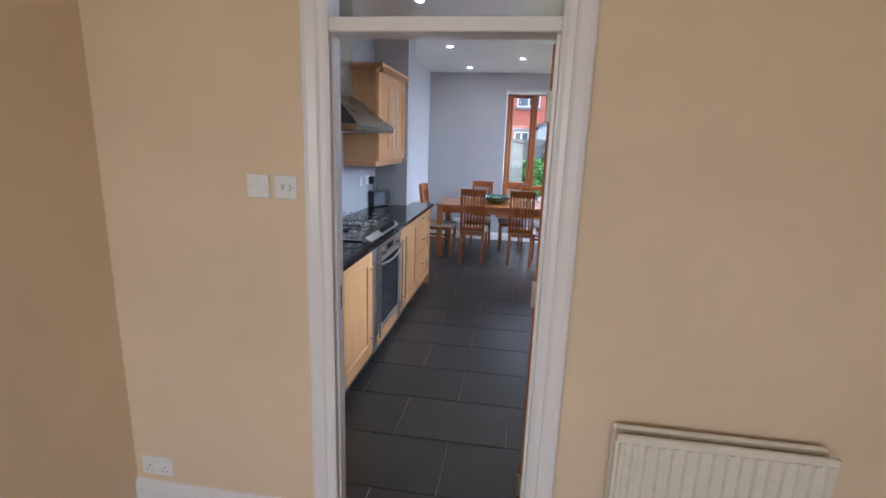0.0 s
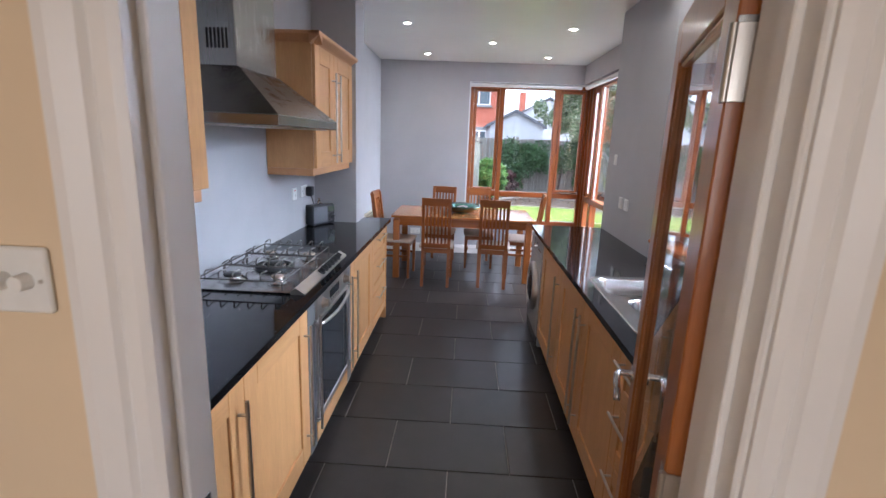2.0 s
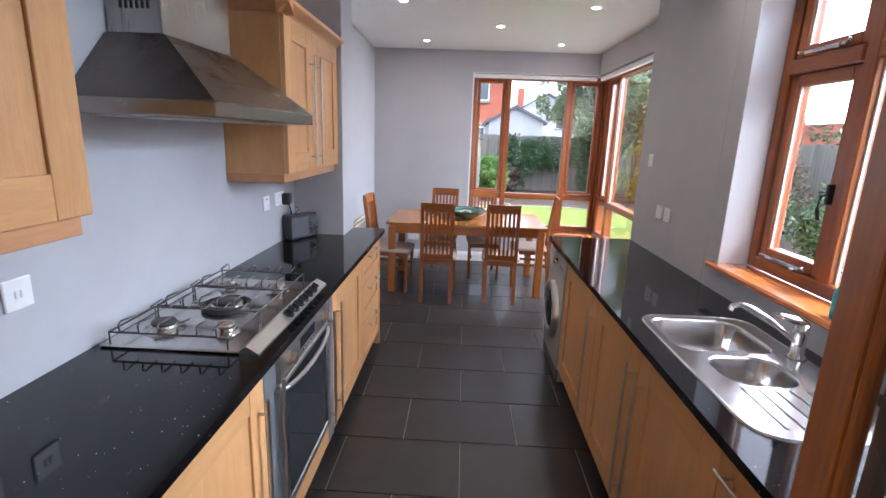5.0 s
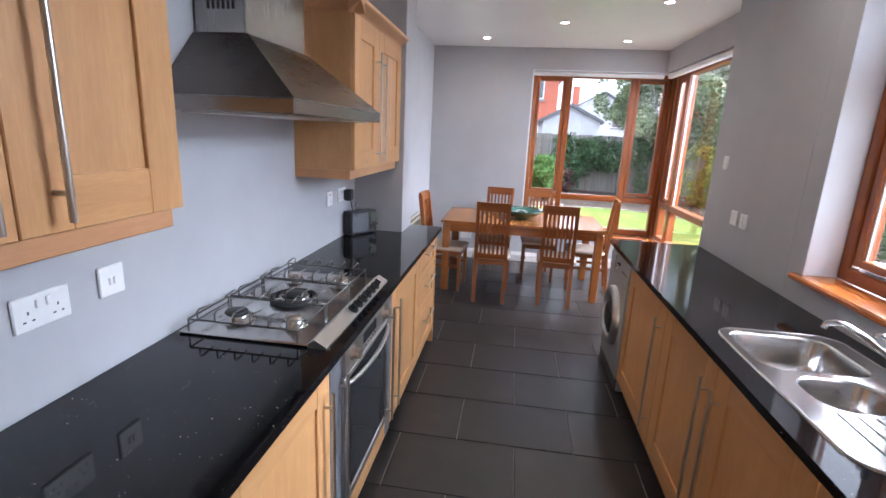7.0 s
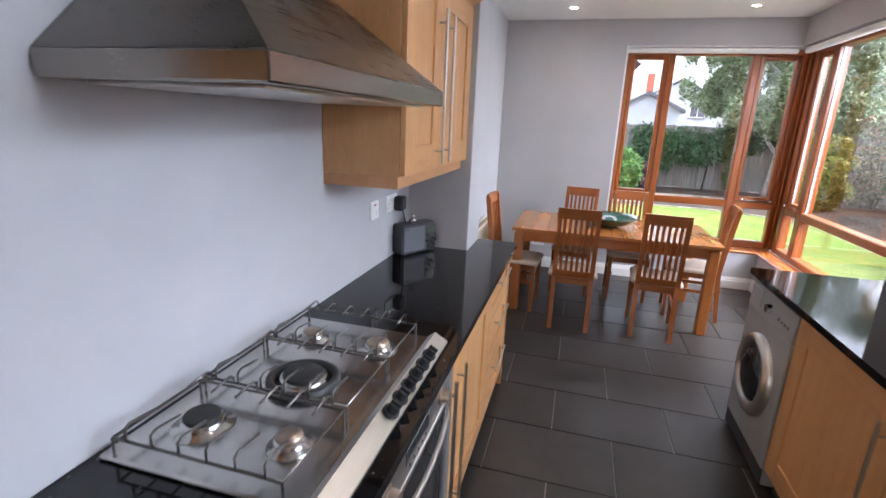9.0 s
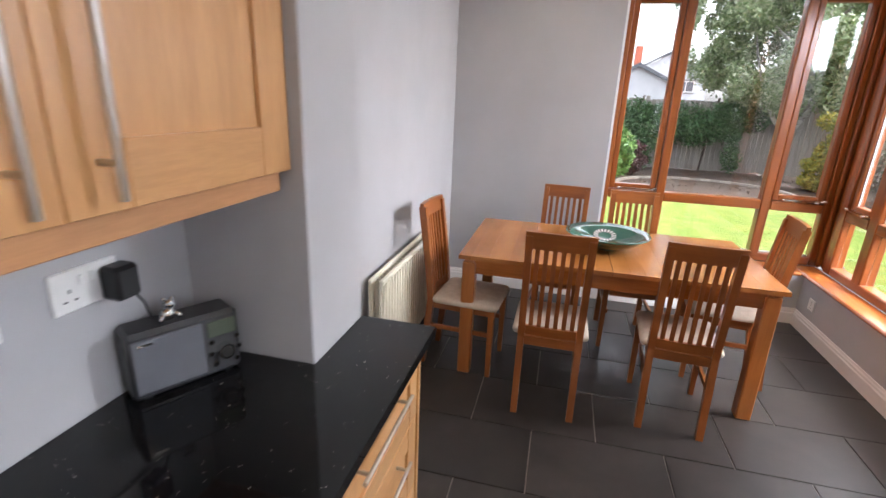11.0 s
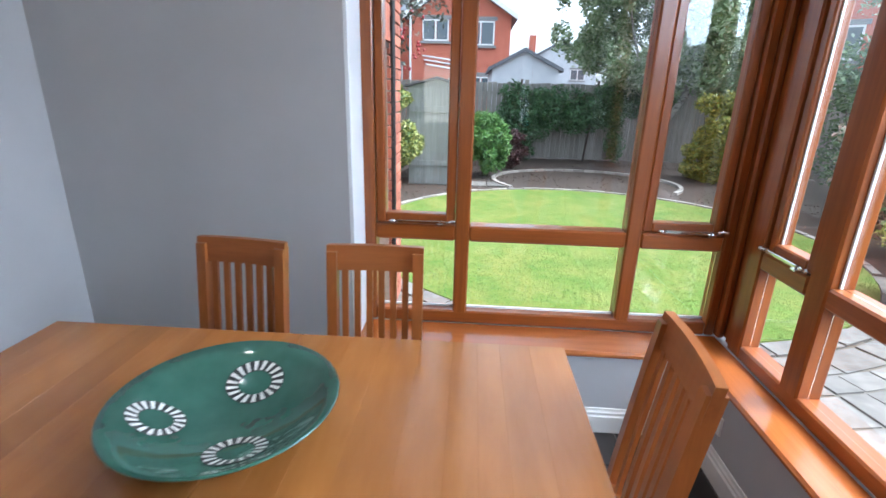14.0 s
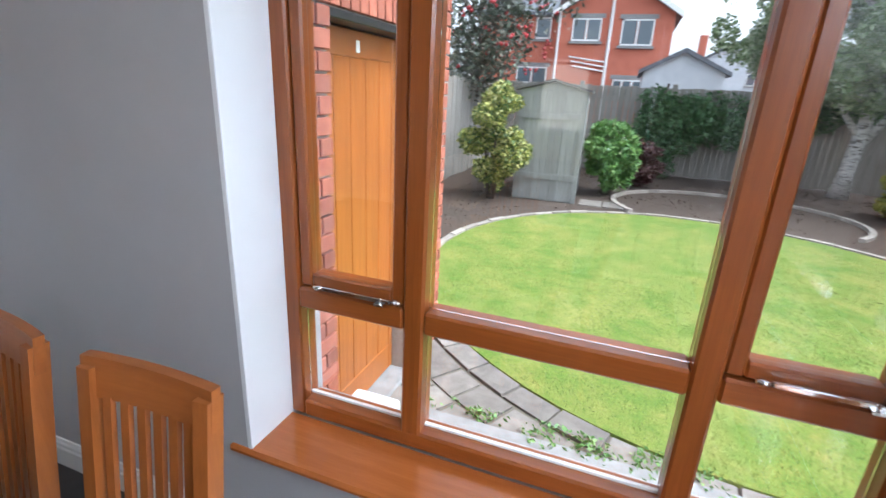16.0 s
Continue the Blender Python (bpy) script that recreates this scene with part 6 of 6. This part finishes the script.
def tree(name, label, at, h, bark, mat, n, size, spread_, seed, z0, r0=0.14, droop=0.5, fork=True):
    t = thing(name, label, "tree", (*at, GZ))
    r = random.Random(seed)
    g = G()
    g.tube([(0, 0, -0.05), (0.03, 0, 0.5), (0.10, 0.02, 1.6), (0.16, 0.0, 2.6), (0.12, 0, h * 0.6), (0.15, 0, h * 0.95)], r0, 10, None, [r0 * 1.5, r0 * 1.05, r0 * 0.9, r0 * 0.62, r0 * 0.35, 0.01])
    part("trunk", g, bark, t, "tapered trunk")
    if fork:
        for pts, k in (([(0.09, 0, 1.0), (0.42, -0.02, 1.6), (0.86, 0.0, 2.3), (1.25, 0.1, 3.3), (1.5, 0.15, 4.6)], 0.62), ([(0.09, 0, 1.12), (-0.25, 0.0, 1.55), (-0.55, 0.05, 2.1), (-0.9, 0.1, 3.1), (-1.2, 0.1, 4.3)], 0.5)):
            part("limb", G().tube(pts, r0 * k, 8, None, [r0 * k, r0 * k * 0.85, r0 * k * 0.65, r0 * k * 0.4, 0.01]), bark, t)
    cl = []
    for i in range(16):
        z = 1.7 + (h * 0.85 - 1.7) * i / 16
        a = 2.4 * i + r.uniform(-0.4, 0.4)
        L = spread_ * (0.55 + 0.45 * math.sin(math.pi * (i + 2) / 18)) * r.uniform(0.8, 1.15)
        e = (0.12 + L * math.cos(a), L * math.sin(a), z + L * 0.55)
        m = (0.12 + L * 0.5 * math.cos(a), L * 0.5 * math.sin(a), z + L * 0.42)
        rad = r0 * 0.45 * (1 - i / 22)
        part("limb", G().tube([(0.12, 0, z), m, e], rad, 6, None, [rad, rad * 0.6, 0.006]), bark, t)
        for k in range(6):
            q = r.uniform(0.35, 1.08)
            cl.append((0.12 + L * q * math.cos(a) + r.uniform(-0.35, 0.35), L * q * math.sin(a) + r.uniform(-0.35, 0.35), max(z0, z + L * 0.5 * q + r.uniform(-0.5, 0.4)), r.uniform(0.22, 0.5), r.uniform(0.22, 0.5), r.uniform(0.2, 0.45)))
    if fork:
        for i in range(130):
            a, q, z = r.uniform(0, 6.283), math.sqrt(r.uniform(0.03, 1)), r.uniform(-1, 1)
            w = math.sqrt(1 - z * z * 0.8)
            cl.append((-0.2 + 2.9 * q * w * math.cos(a), 1.7 * q * w * math.sin(a), 4.3 + 2.2 * z, r.uniform(0.2, 0.42), r.uniform(0.2, 0.42), r.uniform(0.2, 0.5)))
    crown(t, n, size, cl, mat, 1.0, droop, seed)
    return t


tree("birch_tree", "silver birch with a white trunk and a hanging grey-green crown", (4.78, 18.65), 8.4, M["birch_bark"], LEAF["birch"], 110000, 0.058, 3.0, 7, 2.1, 0.125, 0.22)
row = tree("rowan_tree", "small tree with red berries behind the fence", (-2.6, 17.6), 4.8, M["bark"], LEAF["rowan"], 8000, 0.06, 1.5, 9, 1.7, 0.08, 0.3, False)
g = G()
r_ = random.Random(3)
for i in range(150):
    a, q = r_.uniform(0, 6.283), r_.uniform(0.5, 1.9)
    x, y, z = q * math.cos(a), q * math.sin(a), r_.uniform(2.1, 4.2)
    for k in range(3):
        g.lathe([(0.035 * math.sin(math.pi * j / 4), -0.035 * math.cos(math.pi * j / 4)) for j in range(5)], 6, (x + r_.uniform(-0.07, 0.07), y + r_.uniform(-0.07, 0.07), z + r_.uniform(-0.05, 0.05)))
part("berries", g, M["berry"], row, "clusters of red berries")
tree("garden_tree", "tall green tree over the side border", (9.5, 13.0), 7.5, M["bark"], LEAF["green"], 12000, 0.075, 2.4, 15, 1.6, 0.14, 0.4, False)
tree("garden_tree", "green tree beyond the far fence", (9.0, 24.0), 8.0, M["bark"], LEAF["birch"], 12000, 0.075, 2.6, 17, 2.0, 0.14, 0.5, False)

# weeds along the concrete strip
weeds = thing("weeds", "small straggling weeds along the path's edge", "weeds", (0, 0, GZ))
weeds["kind"] = "stuff"
crown(weeds, 620, 0.016, [(r_.uniform(-0.1, 1.35), 9.28 + r_.uniform(-0.06, 0.09), 0.035, r_.uniform(0.04, 0.10), r_.uniform(0.03, 0.07), 0.03) for i in range(40)], LEAF["bamboo"], 1.0, 0.0, 31)
lit = thing("leaf_litter", "fallen leaves and chippings scattered over the beds", "leaf litter", (0, 0, GZ))
lit["kind"] = "stuff"
crown(lit, 5200, 0.022, [(r_.uniform(-2.0, 6.0), r_.uniform(12.0, 19.5), 0.01, 0.5, 0.5, 0.012) for i in range(120)], leafy("litter", [(0.05, 0.035, 0.025), (0.13, 0.09, 0.06), (0.24, 0.19, 0.14)], 0.9), 1.0, 0.0, 33)


# ---- fences, shed ----
def fence(label, x0, y0, x1, y1, h, posts):
    L, a = math.hypot(x1 - x0, y1 - y0), math.degrees(math.atan2(y1 - y0, x1 - x0))
    t = thing("timber_fence", label, "fence", (x0, y0, GZ), a)
    w = 0.125
    me = G().box(0, w - 0.008, -0.01, 0.01, 0.02, h, 0.003).mesh("board", M["fence"])
    for i in range(int(L / w)):
        b = new("board", me)
        b.parent = t
        b.location = (i * w, rs.uniform(-0.004, 0.004), rs.uniform(-0.02, 0.015))
    for z in (0.35, h - 0.3):
        part("rail", G().box(0, L, 0.011, 0.05, z, z + 0.08, 0.004), M["fence"], t)
    for i in range(posts):
        part("post", G().box(L * i / (posts - 1) - 0.05, L * i / (posts - 1) + 0.05, 0.05, 0.15, -0.02, h + 0.08, 0.006), M["fence"], t)
    return t


fence("weathered grey vertical board fence at the garden's end", -2.45, 19.4, 7.6, 19.4, 1.92, 6)
fence("weathered grey vertical board fence along the outbuilding side", -2.45, 10.4, -2.45, 19.35, 1.9, 5)
fence("weathered grey vertical board fence along the side border", 7.65, 19.35, 7.65, 3.0, 1.9, 8)

sh = thing("garden_shed", "small weathered grey timber shed with a felt roof", "shed", (-0.94, 15.03, GZ), 3)
SWD, SDP, SHT = 1.0, 1.6, 1.73
for i in range(10):
    part("board", G().box(i * SWD / 10 + 0.002, (i + 1) * SWD / 10 - 0.002, 0, 0.02, 0.02, SHT, 0.003), M["shed"], sh)
for i in range(15):
    part("weatherboard", G().prism([(SWD - 0.004, 0.04 + i * 0.108), (SWD + 0.022, 0.04 + i * 0.108), (SWD + 0.006, 0.15 + i * 0.108), (SWD - 0.004, 0.15 + i * 0.108)], 1, 0.0, SDP), M["shed"], sh)
part("wall", G().box(0.0, SWD - 0.006, 0.022, SDP, 0.0, SHT, 0.002), M["shed"], sh)
part("rail", G().box(0.0, SWD, -0.018, -0.001, 1.30, 1.40, 0.003).box(0.0, SWD, -0.018, -0.001, 0.35, 0.45, 0.003), M["shed"], sh)
part("gable", G().prism([(0, SHT), (SWD, SHT), (SWD / 2, SHT + 0.13)], 1, 0.0, SDP), M["shed"], sh)
part("roof", G().prism([(-0.08, SHT - 0.01), (SWD / 2, SHT + 0.145), (SWD + 0.08, SHT - 0.01), (SWD + 0.08, SHT + 0.02), (SWD / 2, SHT + 0.175), (-0.08, SHT + 0.02)], 1, -0.07, SDP + 0.05), M["felt"], sh, "grey felt roof")
part("corner_post", G().box(SWD - 0.05, SWD + 0.026, -0.012, 0.05, 0, SHT, 0.003), M["shed"], sh)


# ---- houses beyond ----
def house_window(parent, x0, x1, z0, z1, y, lights=2):
    w = part("window", G().box(x0, x1, y - 0.05, y, z0, z0 + 0.09, 0.01).box(x0, x1, y - 0.05, y, z1 - 0.09, z1, 0.01).box(x0, x0 + 0.09, y - 0.05, y, z0, z1, 0.01).box(x1 - 0.09, x1, y - 0.05, y, z0, z1, 0.01), M["upvc"], parent, "white framed window")
    for i in range(lights):
        a, b = x0 + (x1 - x0) * i / lights, x0 + (x1 - x0) * (i + 1) / lights
        part("pane", G().box(a + 0.08, b - 0.08, y - 0.03, y - 0.02, z0 + 0.08, z1 - 0.08, 0), M["far_glass"], w)
        if i:
            part("window_bar", G().box(a - 0.05, a + 0.05, y - 0.055, y - 0.01, z0 + 0.05, z1 - 0.05, 0.01), M["upvc"], w)
    part("sill", G().box(x0 - 0.12, x1 + 0.12, y - 0.15, y - 0.002, z0 - 0.16, z0 - 0.01, 0.01), M["concrete"], w)
    part("lintel", G().box(x0 - 0.15, x1 + 0.15, y - 0.06, y - 0.002, z1 + 0.01, z1 + 0.24, 0.01), M["concrete"], w)


h1 = thing("brick_house", "red brick house with a gabled slate roof beyond the fence", "house", (0.5, 38, GZ))
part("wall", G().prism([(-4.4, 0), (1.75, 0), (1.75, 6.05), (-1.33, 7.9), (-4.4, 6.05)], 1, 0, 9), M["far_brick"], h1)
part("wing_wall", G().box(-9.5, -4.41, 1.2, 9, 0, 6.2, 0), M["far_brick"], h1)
part("roof", G().prism([(-4.75, 5.85), (-1.33, 8.0), (2.1, 5.85), (2.1, 6.1), (-1.33, 8.26), (-4.75, 6.1)], 1, -0.3, 9.2), M["roof_slate"], h1)
part("wing_roof", G().prism([(0.9, 6.1), (5.1, 9.0), (9.3, 6.1), (9.3, 6.3), (5.1, 9.25), (0.9, 6.3)], 0, -9.8, -4.76), M["roof_slate"], h1)
part("bargeboard", G().prism([(-4.78, 5.8), (-1.33, 7.95), (2.13, 5.8), (2.13, 6.1), (-1.33, 8.28), (-4.78, 6.1)], 1, -0.4, -0.31), M["upvc"], h1, "white bargeboards")
house_window(h1, -3.62, -2.0, 4.6, 5.8, 0)
house_window(h1, -0.93, 0.78, 4.4, 5.76, 0)
house_window(h1, -1.0, 0.6, 1.6, 2.6, 0, 3)
house_window(h1, -5.95, -5.0, 4.8, 6.0, 1.2, 1)
house_window(h1, -6.9, -5.0, 2.2, 3.2, 1.2, 2)
part("drainpipe", G().cyl((-1.5, -0.08, 0), (-1.5, -0.08, 7.6), 0.09, 8), M["upvc"], h1, "white drainpipe")
part("drainpipe", G().cyl((-4.35, -0.08, 0), (-4.35, -0.08, 6.4), 0.07, 8), M["upvc"], h1, "white drainpipe")
for i in range(3):
    part("waste_pipe", G().tube([(-3.6 + 0.12 * i, -0.1, 3.75 - 0.25 * i), (-1.6, -0.1, 3.5 - 0.25 * i)], 0.05, 6), M["upvc"], h1)
part("chimney", G().box(0.1, 0.9, 3.5, 4.6, 7.5, 10.6, 0.02), M["far_brick"], h1)
h2 = thing("garage", "pale rendered gabled outbuilding beyond the hedge", "garage", (2.45, 30, GZ))
part("wall", G().prism([(-1.45, 0), (1.6, 0), (1.6, 2.75), (0, 3.5), (-1.45, 2.75)], 1, 0, 6), M["render"], h2)
part("roof", G().prism([(-1.65, 2.62), (0, 3.48), (1.8, 2.62), (1.8, 2.78), (0, 3.66), (-1.65, 2.78)], 1, -0.15, 6.1), M["roof_slate"], h2)
h3 = thing("brick_house", "red brick house with white windows far behind the birch", "house", (11.0, 78, GZ))
part("wall", G().prism([(-4.0, 0), (6.0, 0), (6.0, 5.8), (1.0, 8.4), (-4.0, 5.8)], 1, 0, 8), M["render"], h3)
part("roof", G().prism([(-4.4, 5.6), (1.0, 8.5), (6.4, 5.6), (6.4, 5.85), (1.0, 8.8), (-4.4, 5.85)], 1, -0.3, 8.2), M["roof_slate"], h3)
house_window(h3, -2.0, 0.0, 3.6, 5.0, 0)
house_window(h3, 2.4, 4.4, 3.6, 5.0, 0)
part("chimney", G().box(-3.2, -2.3, 3, 4.2, 6.3, 9.6, 0.02), M["far_brick"], h3)
h4 = thing("brick_house", "red brick semi-detached house past the side border", "house", (19, 30, GZ), -38)
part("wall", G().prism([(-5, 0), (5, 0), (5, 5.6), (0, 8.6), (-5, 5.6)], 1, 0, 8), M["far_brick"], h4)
part("roof", G().prism([(-5.4, 5.4), (0, 8.7), (5.4, 5.4), (5.4, 5.7), (0, 9.0), (-5.4, 5.7)], 1, -0.3, 8.2), M["roof_slate"], h4)
house_window(h4, -3.6, -1.6, 3.5, 5.0, 0)
house_window(h4, 1.2, 3.2, 3.5, 5.0, 0)
house_window(h4, -3.6, -1.2, 0.9, 2.3, 0)
part("bargeboard", G().prism([(-5.45, 5.35), (0, 8.65), (5.45, 5.35), (5.45, 5.7), (0, 9.02), (-5.45, 5.7)], 1, -0.4, -0.31), M["upvc"], h4, "white bargeboards")

# ---- floor tiles ----
PX, PY, GAP = 0.625, 0.42, 0.005
tile_mesh = G().box(-PX / 2 + GAP / 2, PX / 2 - GAP / 2, -PY / 2 + GAP / 2, PY / 2 - GAP / 2, -0.008, 0.0, 0.0015).mesh("tile", M["slate"])
for r in range(-7, 10):
    y0 = 4.584 + PY * r
    off = 0.0 if r % 2 else 0.3125
    for c in range(-4, 4):
        x0 = c * PX + off
        a, b = max(x0, -1.545), min(x0 + PX, 1.29)
        lo, hi = max(y0, 1.782), min(y0 + PY, 8.21)
        if b - a < 0.02 or hi - lo < 0.02:
            continue
        if b - a > PX - 0.001 and hi - lo > PY - 0.001:
            t_ = new("tile", tile_mesh)
            t_.location = (x0 + PX / 2, y0 + PY / 2, 0)
            t_.parent = floor
        else:
            part("tile", G().box(a + GAP / 2, b - GAP / 2, lo + GAP / 2, hi - GAP / 2, -0.008, 0.0, 0.0015), M["slate"], floor)

# ---- bricks of the outbuilding ----
BL, BH = 0.225, 0.075
bricks = {}


def brick_mesh(l, h):
    key = (round(l, 3), round(h, 3))
    if key not in bricks:
        bricks[key] = G().box(-0.03, 0.022, 0.005, l - 0.005, 0.005, h - 0.005, 0.003).mesh("brick", M["brick"])
    return bricks[key]


def brickwork(y0, y1, z0, z1):
    k = 0
    z = z0
    while z < z1 - 0.03:
        y = y0 - (BL / 2 if k % 2 else 0)
        while y < y1 - 0.01:
            a, b = max(y, y0), min(y + BL, y1)
            if b - a > 0.03:
                ob = new("brick", brick_mesh(b - a, BH))
                ob.parent = wing
                ob.location = (OX - 0.02 + rs.uniform(-0.002, 0.002), a, z)
            y += BL
        z += BH
        k += 1


brickwork(8.60, OD0, GZ, 2.55)
brickwork(OD1, 10.05, GZ, 2.55)
z_ = 1.80
for i in range(11):
    ob = new("brick", brick_mesh(0.07, 0.225))
    ob.parent = wing
    ob.location = (OX - 0.02, OD0 + i * 0.07, z_)
brickwork(OD0, OD1, 2.025, 2.55)

# ---- paving flags ----
M["joint"] = stony("sandy_joint", ((0.10, 0.085, 0.065), (0.17, 0.15, 0.115)), 0.95, 30, False)
pv = structure("pavement", G().box(-0.5, 4.0, 8.98, 10.4, GZ - 0.03, GZ + 0.002, 0).box(1.65, 4.0, 2.0, 8.98, GZ - 0.03, GZ + 0.005, 0), M["joint"], "stone flag patio round the house", "pavement")
ringi = 0
rad_ = LR + 0.185
while rad_ < LR + 4.6:
    dep = (0.24, 0.19, 0.29)[ringi % 3]
    ang = radians(150) + rs.uniform(0, 0.05)
    while ang < radians(345):
        wid = rs.choice([0.2, 0.26, 0.33, 0.4]) / rad_
        am, rm = ang + wid / 2, rad_ + dep / 2
        cx, cy = LCX + rm * math.cos(am), LCY + rm * math.sin(am)
        if cx < 4.1 and 6.0 < cy < 10.5 and ((cy > 9.17 and cx > -0.42) or cx > 1.68):
            e = [0.005 + rs.uniform(0, 0.009) for k in range(4)]
            q = [(LCX + r * math.cos(t), LCY + r * math.sin(t)) for r, t in ((rad_ + e[0], ang + e[0] / rad_), (rad_ + dep - e[1], ang + e[1] / rad_), (rad_ + dep - e[2], ang + wid - e[2] / rad_), (rad_ + e[3], ang + wid - e[3] / rad_))]
            part("flagstone", G().prism(q, 2, GZ - 0.02, GZ + 0.010 + rs.uniform(0, 0.008)), M["flag"], pv)
        ang += wid
    rad_ += dep
    ringi += 1

# ---- outer brick leaf round the kitchen window ----
XO = RW + 0.232
leaf_wall = structure("outer_brick_leaf", G().box(XO, XO + 0.05, 1.9, KY0 - 0.005, GZ, 2.64, 0).box(XO, XO + 0.05, KY1 + 0.005, KY1 + 0.14, GZ, 2.64, 0).box(XO, XO + 0.05, KY0 - 0.004, KY1 + 0.004, GZ, KZ0 - 0.035, 0).box(XO, XO + 0.05, KY0 - 0.004, KY1 + 0.004, KZ1 + 0.002, 2.64, 0), M["mortar"], "red brick outer face round the kitchen window", "wall")
jamb = G().box(0.004, 0.052, -0.012, 0.012, 0.005, BH - 0.005, 0.003).mesh("brick", M["brick"])
for yj in (KY0 - 0.004, KY1 + 0.004):
    for k in range(18):
        ob = new("brick", jamb)
        ob.parent = leaf_wall
        ob.location = (XO, yj, KZ0 - 0.02 + k * BH)
